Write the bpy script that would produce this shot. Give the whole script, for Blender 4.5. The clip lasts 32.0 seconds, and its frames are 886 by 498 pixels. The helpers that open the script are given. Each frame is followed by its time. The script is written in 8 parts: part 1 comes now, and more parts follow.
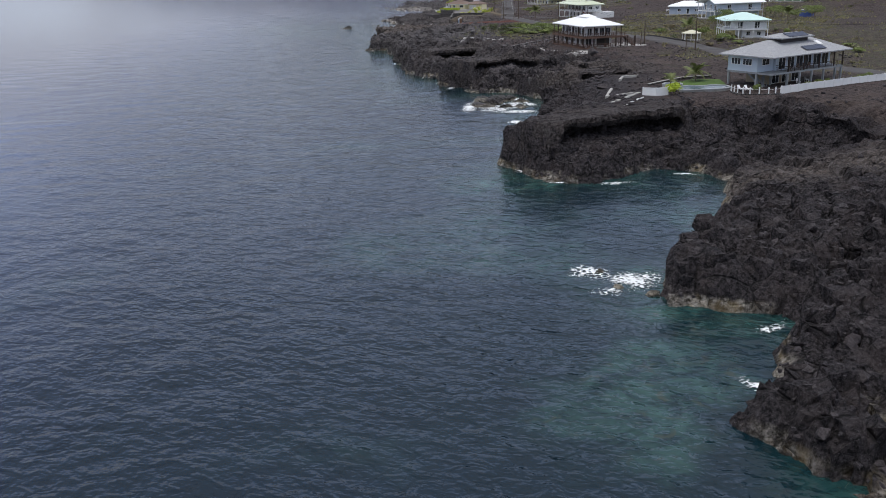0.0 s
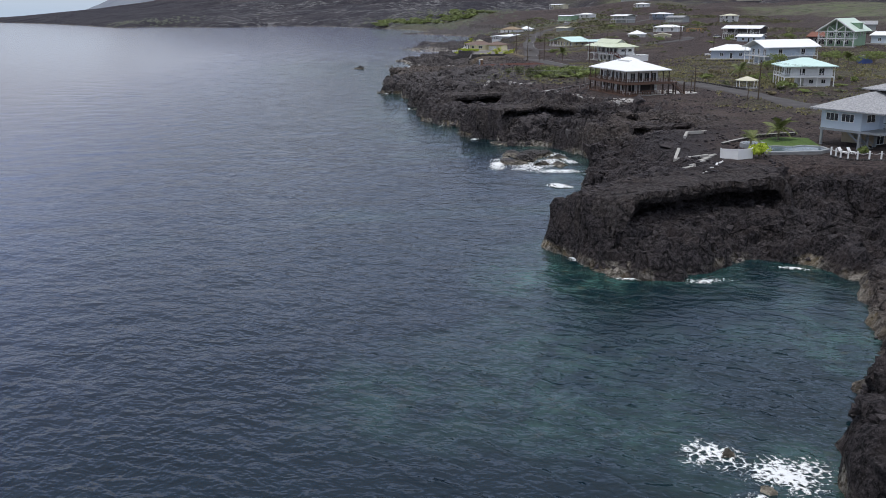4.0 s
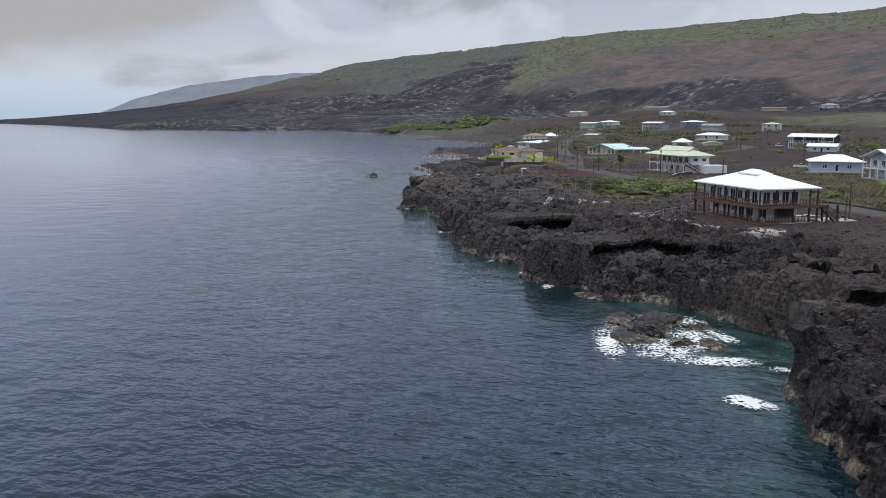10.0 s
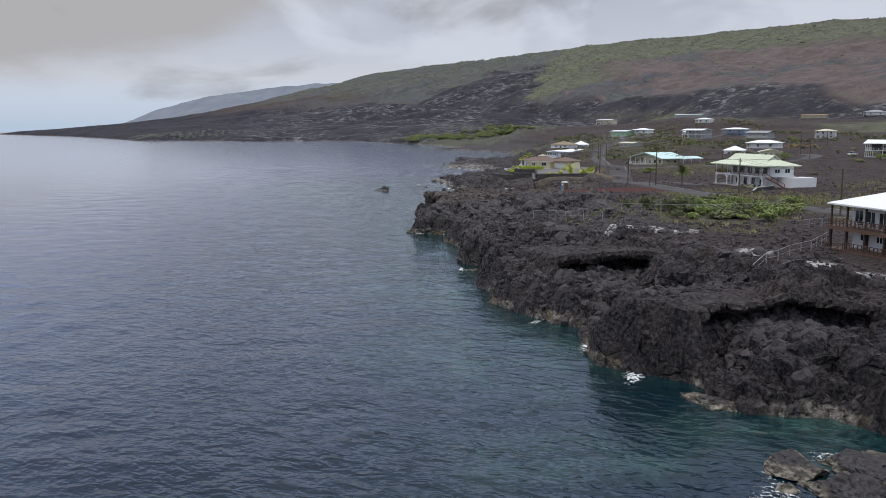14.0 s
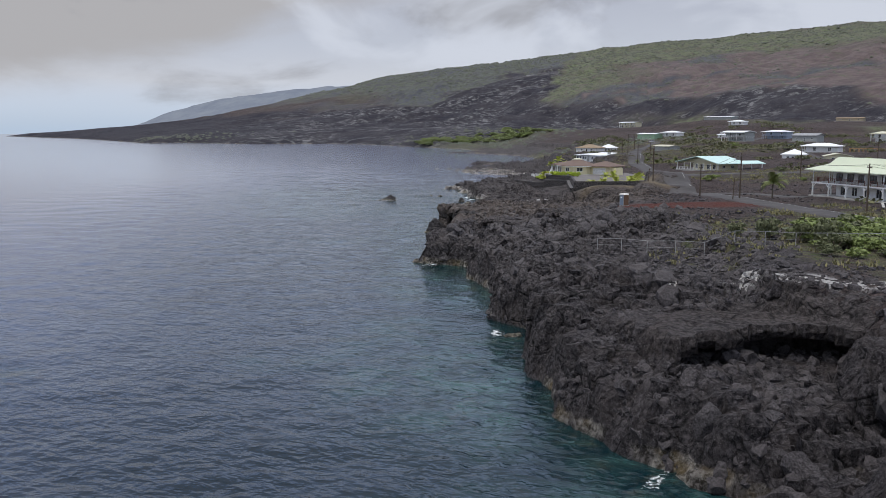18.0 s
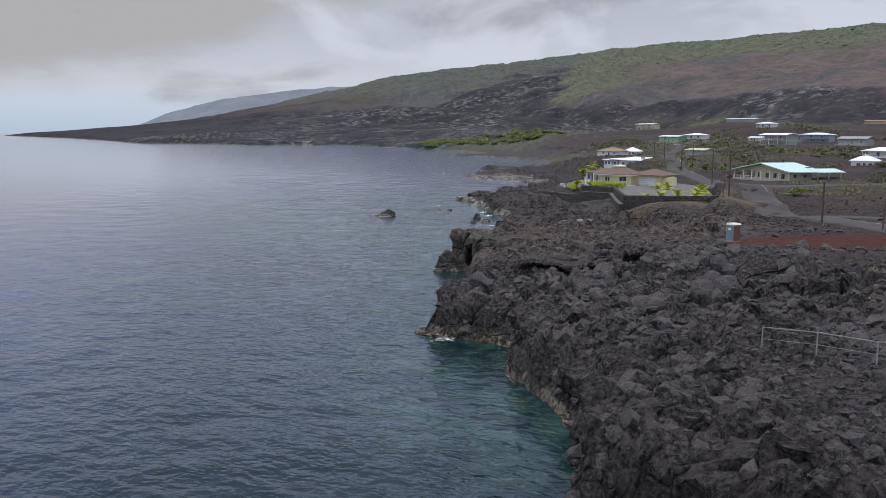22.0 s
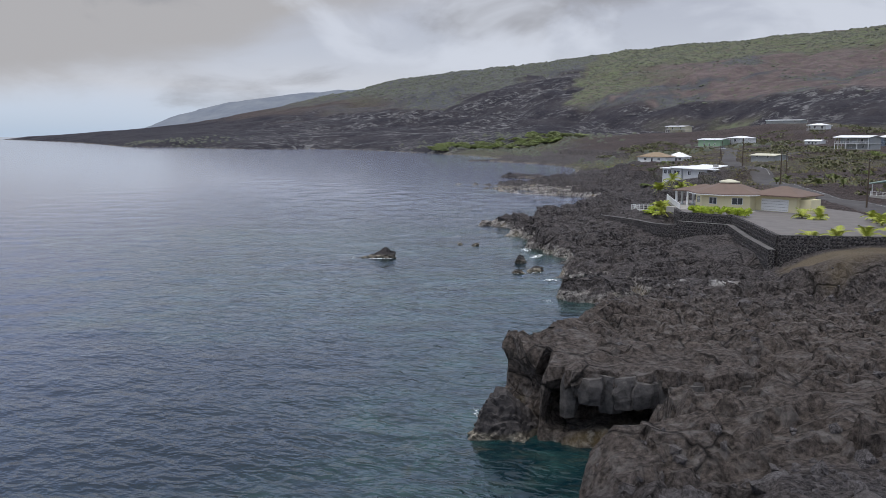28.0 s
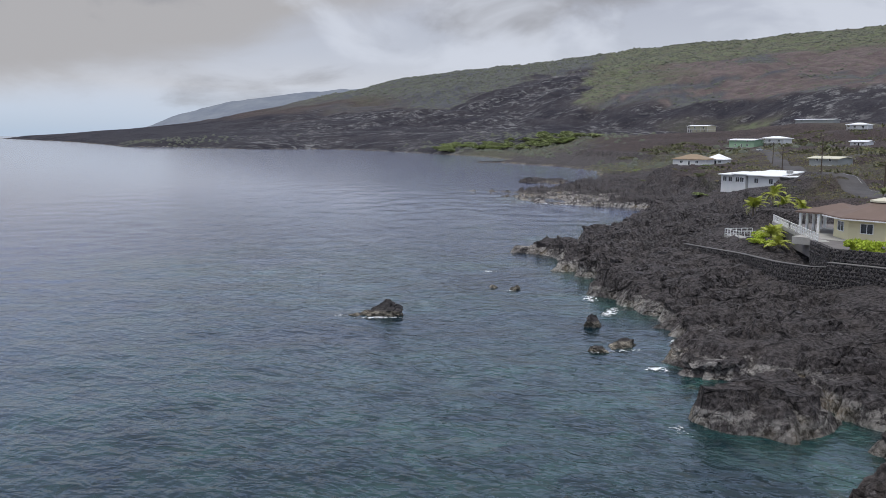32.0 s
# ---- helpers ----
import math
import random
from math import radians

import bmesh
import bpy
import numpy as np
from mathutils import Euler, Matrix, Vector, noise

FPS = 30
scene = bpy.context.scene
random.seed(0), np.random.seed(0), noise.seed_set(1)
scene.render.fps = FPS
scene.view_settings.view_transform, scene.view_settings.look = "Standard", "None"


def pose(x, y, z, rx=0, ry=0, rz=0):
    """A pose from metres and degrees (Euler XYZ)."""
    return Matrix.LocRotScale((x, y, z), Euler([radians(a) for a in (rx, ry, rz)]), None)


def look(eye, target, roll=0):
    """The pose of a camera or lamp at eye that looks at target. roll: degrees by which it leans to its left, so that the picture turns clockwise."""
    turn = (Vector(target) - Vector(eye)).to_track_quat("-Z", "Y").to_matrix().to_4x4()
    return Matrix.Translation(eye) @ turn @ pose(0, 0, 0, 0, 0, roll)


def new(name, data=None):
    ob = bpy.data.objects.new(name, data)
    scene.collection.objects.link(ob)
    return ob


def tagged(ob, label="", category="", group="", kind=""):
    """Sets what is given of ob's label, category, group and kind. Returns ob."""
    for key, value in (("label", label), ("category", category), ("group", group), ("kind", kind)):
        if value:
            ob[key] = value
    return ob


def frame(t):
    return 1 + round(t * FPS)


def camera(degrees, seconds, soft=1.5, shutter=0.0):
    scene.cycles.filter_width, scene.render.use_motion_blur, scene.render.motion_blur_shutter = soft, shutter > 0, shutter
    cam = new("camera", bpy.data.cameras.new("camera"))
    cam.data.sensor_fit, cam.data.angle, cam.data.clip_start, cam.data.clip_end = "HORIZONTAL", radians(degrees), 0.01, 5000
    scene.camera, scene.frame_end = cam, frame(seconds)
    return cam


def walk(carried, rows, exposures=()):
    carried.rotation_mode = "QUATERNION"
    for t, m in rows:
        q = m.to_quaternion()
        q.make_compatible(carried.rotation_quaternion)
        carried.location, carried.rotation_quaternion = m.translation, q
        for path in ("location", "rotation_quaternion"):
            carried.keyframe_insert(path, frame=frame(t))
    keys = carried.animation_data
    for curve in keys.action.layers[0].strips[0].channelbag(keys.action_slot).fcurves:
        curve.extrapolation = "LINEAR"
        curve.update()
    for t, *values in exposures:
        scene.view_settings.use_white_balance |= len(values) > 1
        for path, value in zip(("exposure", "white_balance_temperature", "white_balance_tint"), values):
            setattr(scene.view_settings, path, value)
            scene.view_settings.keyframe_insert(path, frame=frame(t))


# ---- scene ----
cam = camera(54.7, 32.0, soft=0.5)
PATH = [
    (0, (1.49, 18.053, 31.962), (1.635, 19.946, 31.332), -1.5),
    (0.5, (1.608, 21.06, 32.007), (1.752, 22.954, 31.381), -1.4),
    (1, (1.709, 24.367, 31.995), (1.85, 26.264, 31.378), -1.3),
    (1.5, (1.788, 28.07, 31.898), (1.926, 29.969, 31.284), -1.2),
    (2, (1.854, 32.222, 31.688), (1.992, 34.123, 31.084), -1.1),
    (2.5, (1.931, 36.782, 31.362), (2.068, 38.687, 30.768), -1.0),
    (3, (2.016, 41.627, 30.963), (2.15, 43.537, 30.384), -0.9),
    (3.5, (2.041, 46.621, 30.522), (2.169, 48.536, 29.961), -0.8),
    (5.5, (1.216, 68.463, 28.471), (1.346, 70.397, 27.981), -0.4),
    (6, (1.09, 74.096, 28.104), (1.217, 76.035, 27.632), -0.4),
    (6.5, (1.024, 79.807, 27.782), (1.15, 81.751, 27.332), -0.3),
    (7, (0.937, 85.52, 27.525), (1.059, 87.469, 27.094), -0.3),
    (7.5, (0.684, 91.2, 27.36), (0.798, 93.154, 26.949), -0.3),
    (8, (0.185, 96.865, 27.269), (0.299, 98.823, 26.878), -0.2),
    (8.5, (-0.507, 102.559, 27.212), (-0.39, 104.521, 26.842), -0.2),
    (9, (-1.196, 108.283, 27.133), (-1.072, 110.248, 26.783), -0.1),
    (9.5, (-1.676, 114.014, 26.986), (-1.554, 115.982, 26.655), 0.0),
    (10, (-1.871, 119.849, 26.757), (-1.752, 121.822, 26.45), 0.1),
    (10.5, (-1.81, 125.984, 26.476), (-1.692, 127.96, 26.188), 0.1),
    (11, (-1.55, 132.469, 26.19), (-1.433, 134.444, 25.902), 0.1),
    (11.5, (-1.158, 139.11, 25.921), (-1.04, 141.086, 25.636), 0.0),
    (12, (-0.7, 145.683, 25.658), (-0.583, 147.659, 25.373), -0.0),
    (12.5, (-0.219, 152.161, 25.381), (-0.102, 154.137, 25.096), -0.1),
    (13, (0.27, 158.568, 25.088), (0.382, 160.545, 24.807), -0.1),
    (13.5, (0.745, 164.864, 24.81), (0.825, 166.843, 24.528), -0.1),
    (14, (1.146, 171.005, 24.556), (1.215, 172.983, 24.273), -0.1),
    (14.5, (1.438, 177.085, 24.306), (1.497, 179.065, 24.028), -0.1),
    (16.5, (1.665, 202.716, 23.103), (1.71, 204.697, 22.828), 0.0),
    (17, (1.679, 209.689, 22.88), (1.722, 211.67, 22.606), 0.1),
    (17.5, (1.669, 216.717, 22.703), (1.711, 218.698, 22.43), 0.1),
    (18, (1.625, 223.687, 22.572), (1.665, 225.668, 22.298), 0.1),
    (18.5, (1.55, 230.606, 22.463), (1.587, 232.587, 22.188), 0.1),
    (19, (1.453, 237.446, 22.366), (1.492, 239.427, 22.094), 0.2),
    (19.5, (1.352, 244.193, 22.286), (1.389, 246.174, 22.012), 0.3),
    (20, (1.248, 250.893, 22.228), (1.282, 252.874, 21.956), 0.3),
    (20.5, (1.131, 257.607, 22.184), (1.163, 259.588, 21.913), 0.4),
    (21, (1.001, 264.372, 22.132), (1.034, 266.354, 21.859), 0.4),
    (21.5, (0.884, 271.215, 22.046), (0.919, 273.196, 21.774), 0.4),
    (22, (0.796, 278.105, 21.913), (0.828, 280.087, 21.643), 0.4),
    (22.5, (0.72, 284.953, 21.74), (0.751, 286.934, 21.47), 0.5),
    (23, (0.619, 291.72, 21.55), (0.647, 293.702, 21.282), 0.5),
    (23.5, (0.472, 298.396, 21.371), (0.498, 300.378, 21.105), 0.6),
    (24, (0.291, 304.937, 21.232), (0.316, 306.919, 20.964), 0.6),
    (24.5, (0.127, 311.357, 21.155), (0.151, 313.34, 20.89), 0.6),
    (25, (0.039, 317.764, 21.124), (0.061, 319.747, 20.86), 0.5),
    (25.5, (-0.023, 324.212, 21.108), (-0.004, 326.194, 20.843), 0.5),
    (27.5, (-0.62, 348.998, 20.976), (-0.607, 350.981, 20.715), 0.5),
    (28, (-0.932, 355.126, 20.997), (-0.919, 357.109, 20.736), 0.4),
    (28.5, (-1.285, 361.257, 21.042), (-1.273, 363.24, 20.782), 0.4),
    (29, (-1.659, 367.308, 21.097), (-1.649, 369.291, 20.838), 0.4),
    (29.5, (-2.061, 373.295, 21.124), (-2.053, 375.278, 20.864), 0.5),
    (30, (-2.485, 379.327, 21.106), (-2.475, 381.31, 20.842), 0.5),
    (30.5, (-2.9, 385.481, 21.043), (-2.891, 387.463, 20.78), 0.7),
    (31, (-3.272, 391.745, 20.947), (-3.263, 393.728, 20.685), 0.7),
    (31.5, (-3.576, 398.074, 20.843), (-3.568, 400.057, 20.58), 0.7),
    (32, (-3.798, 404.437, 20.756), (-3.793, 406.419, 20.495), 0.5),
]
walk(cam, [(t, look(eye, target, roll)) for t, eye, target, roll in PATH], [(0.0, 0.0, 6330, 10), (32.0, 0.0, 6330, 10)])

# ---- world, sun ----
SUN_ELEV, SUN_ROT = 72.0, 235.0
world = bpy.data.worlds.new("overcast_sky")
scene.world = world
world.use_nodes = True
wn, wl = world.node_tree.nodes, world.node_tree.links
wn.clear()


def wnode(kind, **kw):
    n = wn.new(kind)
    for k, v in kw.items():
        n.inputs[k.replace("_", " ")].default_value = v
    return n


sky = wn.new("ShaderNodeTexSky")
sky.sky_type = "NISHITA"
sky.sun_disc = False
sky.sun_elevation, sky.sun_rotation = radians(SUN_ELEV), radians(SUN_ROT)
w_co = wn.new("ShaderNodeTexCoord")
w_sep = wn.new("ShaderNodeSeparateXYZ")
wl.new(w_co.outputs["Generated"], w_sep.inputs[0])
# cloud deck: directions are flattened on to a plane overhead
w_den = wn.new("ShaderNodeMath"); w_den.operation = "MAXIMUM"; w_den.inputs[1].default_value = 0.0
wl.new(w_sep.outputs["Z"], w_den.inputs[0])
w_den2 = wn.new("ShaderNodeMath"); w_den2.operation = "ADD"; w_den2.inputs[1].default_value = 0.34
wl.new(w_den.outputs[0], w_den2.inputs[0])
w_pl = wn.new("ShaderNodeVectorMath"); w_pl.operation = "DIVIDE"
w_cmb = wn.new("ShaderNodeCombineXYZ")
for i in range(3):
    wl.new(w_den2.outputs[0], w_cmb.inputs[i])
wl.new(w_co.outputs["Generated"], w_pl.inputs[0])
wl.new(w_cmb.outputs[0], w_pl.inputs[1])
w_n1 = wnode("ShaderNodeTexNoise", Scale=1.5, Detail=6.0, Roughness=0.48, Distortion=0.4)
w_map = wn.new("ShaderNodeMapping"); w_map.inputs["Location"].default_value = (3.1, 0.7, 0.0); w_map.inputs["Scale"].default_value = (1.0, 1.3, 1.6)
wl.new(w_pl.outputs[0], w_map.inputs[0])
wl.new(w_map.outputs[0], w_n1.inputs["Vector"])
w_ramp = wn.new("ShaderNodeValToRGB")
e = w_ramp.color_ramp.elements
e[0].position, e[0].color = 0.32, (0.36, 0.362, 0.385, 1)
e[1].position, e[1].color = 0.70, (0.62, 0.645, 0.72, 1)
m = w_ramp.color_ramp.elements.new(0.5); m.color = (0.475, 0.485, 0.53, 1)
wl.new(w_n1.outputs["Fac"], w_ramp.inputs[0])
# unseen high sky: bright low and overhead, a dark belt added to dim reflections
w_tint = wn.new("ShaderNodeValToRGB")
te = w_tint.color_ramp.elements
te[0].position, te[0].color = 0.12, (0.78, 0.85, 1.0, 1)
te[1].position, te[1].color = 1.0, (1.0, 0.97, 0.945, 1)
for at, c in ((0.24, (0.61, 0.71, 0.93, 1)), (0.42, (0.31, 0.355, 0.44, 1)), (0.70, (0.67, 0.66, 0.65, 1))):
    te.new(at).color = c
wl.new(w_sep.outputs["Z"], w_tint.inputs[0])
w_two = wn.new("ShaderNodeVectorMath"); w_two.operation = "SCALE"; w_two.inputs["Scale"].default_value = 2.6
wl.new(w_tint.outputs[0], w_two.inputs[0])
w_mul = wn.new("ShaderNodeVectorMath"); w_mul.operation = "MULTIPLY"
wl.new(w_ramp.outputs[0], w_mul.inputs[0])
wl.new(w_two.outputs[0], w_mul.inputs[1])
w_sk = wn.new("ShaderNodeVectorMath"); w_sk.operation = "SCALE"; w_sk.inputs["Scale"].default_value = 0.1
wl.new(sky.outputs[0], w_sk.inputs[0])


def wmath(op, a, b=0.0):
    n = wn.new("ShaderNodeMath")
    n.operation = op
    for k, v in enumerate((a, b)):
        if isinstance(v, (int, float)):
            n.inputs[k].default_value = v
        else:
            wl.new(v, n.inputs[k])
    return n.outputs[0]


def wrange(v, a, b, lo=0.0, hi=1.0):
    n = wn.new("ShaderNodeMapRange")
    n.interpolation_type = "SMOOTHSTEP"
    for k, q in (("From Min", a), ("From Max", b), ("To Min", lo), ("To Max", hi)):
        n.inputs[k].default_value = q
    wl.new(v, n.inputs["Value"])
    return n.outputs[0]


def wblend(fac, a, b):
    n = wn.new("ShaderNodeMix")
    n.data_type = "RGBA"
    wl.new(fac, n.inputs["Factor"])
    for k, v in (("A", a), ("B", b)):
        if isinstance(v, tuple):
            n.inputs[k].default_value = (*v, 1)
        else:
            wl.new(v, n.inputs[k])
    return n.outputs["Result"]


# the low sky: heading and height of the line of sight
w_az = wmath("ARCTAN2", w_sep.outputs["X"], w_sep.outputs["Y"])
w_el = w_sep.outputs["Z"]
w_vec = wn.new("ShaderNodeCombineXYZ")
wl.new(wmath("MULTIPLY", w_az, 1.0), w_vec.inputs[0])
wl.new(wmath("MULTIPLY", w_el, 2.2), w_vec.inputs[1])


def wnoise(scale, detail, rough, seed, distort=0.3):
    n = wnode("ShaderNodeTexNoise", Scale=scale, Detail=detail, Roughness=rough, Distortion=distort)
    mp = wn.new("ShaderNodeMapping")
    mp.inputs["Location"].default_value = (seed, 0.37 * seed, seed)
    wl.new(w_vec.outputs[0], mp.inputs[0])
    wl.new(mp.outputs[0], n.inputs["Vector"])
    return wmath("SUBTRACT", n.outputs["Fac"], 0.5)


w_low = wn.new("ShaderNodeValToRGB")
le = w_low.color_ramp.elements
le[0].position, le[0].color = 0.0, (0.53, 0.65, 0.82, 1)
le[1].position, le[1].color = 0.15, (0.46, 0.485, 0.56, 1)
for at, c in ((0.022, (0.57, 0.65, 0.78, 1)), (0.055, (0.60, 0.62, 0.67, 1)), (0.095, (0.53, 0.56, 0.63, 1))):
    le.new(at).color = c
wl.new(wmath("ADD", w_el, wmath("MULTIPLY", wnoise(5, 5, 0.5, 2.0), 0.03)), w_low.inputs[0])
# a broad tan-grey sheet over the open sea, its ragged lower edge rising towards the land
w_rag = wmath("MULTIPLY", wnoise(5.0, 8, 0.58, 4.0, 0.5), 0.12)
w_line = wmath("ADD", wmath("MULTIPLY", wmath("ADD", w_az, 0.52), 0.225), 0.028)
w_sheet = wrange(wmath("ADD", wmath("SUBTRACT", w_el, w_line), w_rag), -0.028, 0.04)
w_sheet = wmath("MULTIPLY", w_sheet, wrange(w_az, 0.10, 0.42, 1.0, 0.35))
w_c = wblend(w_sheet, w_low.outputs[0], (0.44, 0.43, 0.435))
# darker bellies of cloud higher up, thin bluish rifts under them
w_bel = wrange(wmath("ADD", wmath("ADD", wnoise(4.6, 8, 0.55, 9.3, 0.5), wmath("MULTIPLY", w_el, 1.1)), wmath("MULTIPLY", wmath("ABSOLUTE", wmath("SUBTRACT", w_az, 0.03)), -0.33)), 0.03, 0.22, 0.0, 0.85)
w_c = wblend(w_bel, w_c, (0.325, 0.325, 0.345))
w_rift = wrange(wmath("ADD", wnoise(5.5, 5, 0.5, 14.0, 0.5), wmath("MULTIPLY", w_az, 0.22)), 0.0, 0.17, 0.0, 0.7)
w_c = wblend(wmath("MULTIPLY", w_rift, wrange(w_el, 0.03, 0.09)), w_c, (0.66, 0.69, 0.76))
w_up = wrange(w_el, 0.15, 0.25)
w_clear = wmath("MULTIPLY", wrange(w_el, 0.0, 0.055, 0.25, 0.0), wrange(w_az, -0.6, 0.2, 1.0, 0.4))
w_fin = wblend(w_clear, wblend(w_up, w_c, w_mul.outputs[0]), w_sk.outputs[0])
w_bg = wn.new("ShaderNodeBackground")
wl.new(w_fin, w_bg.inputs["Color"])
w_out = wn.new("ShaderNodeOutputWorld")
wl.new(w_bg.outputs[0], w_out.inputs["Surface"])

sun = new("sun", bpy.data.lights.new("sun", "SUN"))
sun.data.energy, sun.data.angle, sun.data.color = 1.4, radians(24), (1.0, 0.94, 0.87)
sun.matrix_world = look((0, 0, 500), Vector((0, 0, 500)) - Vector((math.sin(radians(SUN_ROT)) * math.cos(radians(SUN_ELEV)), math.cos(radians(SUN_ROT)) * math.cos(radians(SUN_ELEV)), math.sin(radians(SUN_ELEV)))))
scene.view_settings.exposure = 0.0
# ---- materials ----
MAT = {}


class Nodes:
    """A small builder for node materials."""

    def __init__(self, name, rough=0.8, metal=0.0, spec=0.5):
        self.m = bpy.data.materials.new(name)
        self.m.use_nodes = True
        self.t = self.m.node_tree
        self.b = self.t.nodes["Principled BSDF"]
        self.b.inputs["Roughness"].default_value = rough
        self.b.inputs["Metallic"].default_value = metal
        self.b.inputs["Specular IOR Level"].default_value = spec
        co = self.t.nodes.new("ShaderNodeTexCoord")
        geo = self.t.nodes.new("ShaderNodeNewGeometry")
        self.obj, self.pos, self.island = co.outputs["Object"], geo.outputs["Position"], geo.outputs["Random Per Island"]
        MAT[name] = self.m

    def put(self, value, socket):
        if isinstance(value, (int, float)):
            socket.default_value = value
        elif isinstance(value, tuple):
            socket.default_value = value if len(value) == len(socket.default_value) else (*value, 1)
        else:
            self.t.links.new(value, socket)

    def noise(self, scale, detail=4, rough=0.55, vec=None, stretch=None, distort=0.0):
        n = self.t.nodes.new("ShaderNodeTexNoise")
        n.inputs["Scale"].default_value, n.inputs["Detail"].default_value, n.inputs["Roughness"].default_value = scale, detail, rough
        n.inputs["Distortion"].default_value = distort
        v = vec or self.pos
        if stretch:
            mp = self.t.nodes.new("ShaderNodeMapping")
            mp.inputs["Scale"].default_value = stretch
            self.t.links.new(v, mp.inputs[0])
            v = mp.outputs[0]
        self.t.links.new(v, n.inputs["Vector"])
        return n.outputs["Fac"]

    def voronoi(self, scale, feature="F1", vec=None, out="Distance"):
        n = self.t.nodes.new("ShaderNodeTexVoronoi")
        n.feature = feature
        n.inputs["Scale"].default_value = scale
        self.t.links.new(vec or self.pos, n.inputs["Vector"])
        return n.outputs[out]

    def ramp(self, fac, *stops):
        n = self.t.nodes.new("ShaderNodeValToRGB")
        el = n.color_ramp.elements
        while len(el) < len(stops):
            el.new(0.5)
        for s, (p, c) in zip(el, stops):
            s.position, s.color = p, (*c, 1) if isinstance(c, tuple) else (c, c, c, 1)
        self.t.links.new(fac, n.inputs[0])
        return n.outputs[0]

    def mix(self, fac, a, b, blend="MIX"):
        n = self.t.nodes.new("ShaderNodeMix")
        n.data_type, n.blend_type = "RGBA", blend
        self.put(fac, n.inputs["Factor"])
        self.put(a, n.inputs["A"])
        self.put(b, n.inputs["B"])
        return n.outputs["Result"]

    def math(self, op, a, b=0.0):
        n = self.t.nodes.new("ShaderNodeMath")
        n.operation = op
        self.put(a, n.inputs[0])
        self.put(b, n.inputs[1])
        return n.outputs[0]

    def cracks(self, scale, warp, width):
        """Thin dark joints between uneven plates: 1 in the joint."""
        nz = self.t.nodes.new("ShaderNodeTexNoise")
        nz.inputs["Scale"].default_value, nz.inputs["Detail"].default_value = scale * 0.9, 4
        self.t.links.new(self.pos, nz.inputs["Vector"])
        v = self.t.nodes.new("ShaderNodeVectorMath")
        v.operation = "MULTIPLY_ADD"
        v.inputs[1].default_value = (warp / scale,) * 3
        self.t.links.new(nz.outputs["Color"], v.inputs[0])
        self.t.links.new(self.pos, v.inputs[2])
        return self.ramp(self.voronoi(scale, "DISTANCE_TO_EDGE", v.outputs[0]), (0.0, 1.0), (width, 0.0))

    def attr(self, name):
        n = self.t.nodes.new("ShaderNodeAttribute")
        n.attribute_name = name
        return n.outputs["Fac"]

    def random(self):
        return self.t.nodes.new("ShaderNodeObjectInfo").outputs["Random"]

    def bump(self, height, strength, distance):
        n = self.t.nodes.new("ShaderNodeBump")
        n.inputs["Strength"].default_value, n.inputs["Distance"].default_value = strength, distance
        self.t.links.new(height, n.inputs["Height"])
        self.t.links.new(n.outputs[0], self.b.inputs["Normal"])
        return self

    def color(self, c):
        self.put(c, self.b.inputs["Base Color"])
        return self

    def rough(self, v):
        self.put(v, self.b.inputs["Roughness"])
        return self


def tone(c, k):
    return tuple(v * k for v in c)


def painted(name, c, rough=0.6, wear=0.25, spec=0.4):
    """Paint with grime at two scales."""
    n = Nodes(name, rough, 0, spec)
    big, fine = n.noise(0.5, 4), n.noise(9, 3)
    base = n.mix(n.ramp(big, (0.35, 0.0), (0.75, 1.0)), c, tone(c, 1 - wear))
    n.color(n.mix(n.ramp(fine, (0.45, 0.0), (0.8, 0.5)), base, tone(c, 1 - 1.3 * wear)))
    n.bump(fine, 0.1, 0.01)
    return n


n = Nodes("lava_land", 0.92, 0, 0.18)
grain, fine, mid, big = n.noise(9.0, 6, 0.7), n.noise(2.6, 9, 0.72), n.noise(0.35, 5), n.noise(0.05, 4)
sep = n.t.nodes.new("ShaderNodeSeparateXYZ")
n.t.links.new(n.pos, sep.inputs[0])
# older, greyer flows lie to the north
old = n.ramp(n.math("ADD", n.math("MULTIPLY", sep.outputs["Y"], 0.002), n.math("MULTIPLY", mid, 0.10)), (0.46, 0.0), (0.78, 1.0))
young = n.mix(n.ramp(fine, (0.42, 0.0), (0.64, 1.0)), (0.0075, 0.007, 0.008), (0.080, 0.070, 0.075))
aged = n.mix(n.ramp(fine, (0.40, 0.0), (0.64, 1.0)), (0.010, 0.009, 0.010), (0.142, 0.130, 0.132))
lava = n.mix(old, young, aged)
lava = n.mix(n.ramp(mid, (0.47, 0.0), (0.66, 0.45)), lava, n.mix(old, (0.066, 0.053, 0.051), (0.110, 0.096, 0.090)))
lava = n.mix(n.ramp(grain, (0.57, 0.0), (0.67, 0.7)), lava, n.mix(old, (0.18, 0.17, 0.172), (0.26, 0.25, 0.245)))
rope = n.mix(n.ramp(fine, (0.38, 0.0), (0.64, 1.0)), (0.034, 0.029, 0.026), (0.178, 0.150, 0.133))
rope = n.mix(n.ramp(n.noise(0.9, 6, 0.6), (0.52, 0.0), (0.66, 0.6)), rope, (0.23, 0.215, 0.205))
lava = n.mix(n.attr("smooth_flow"), lava, rope)
joint = n.math("MULTIPLY", n.math("MAXIMUM", n.cracks(0.22, 0.6, 0.045), n.math("MULTIPLY", n.cracks(0.62, 0.9, 0.06), 0.5)), n.ramp(n.noise(0.22, 4), (0.40, 0.15), (0.58, 1.0)))
lava = n.mix(n.math("MULTIPLY", joint, 0.9), lava, (0.004, 0.004, 0.004))
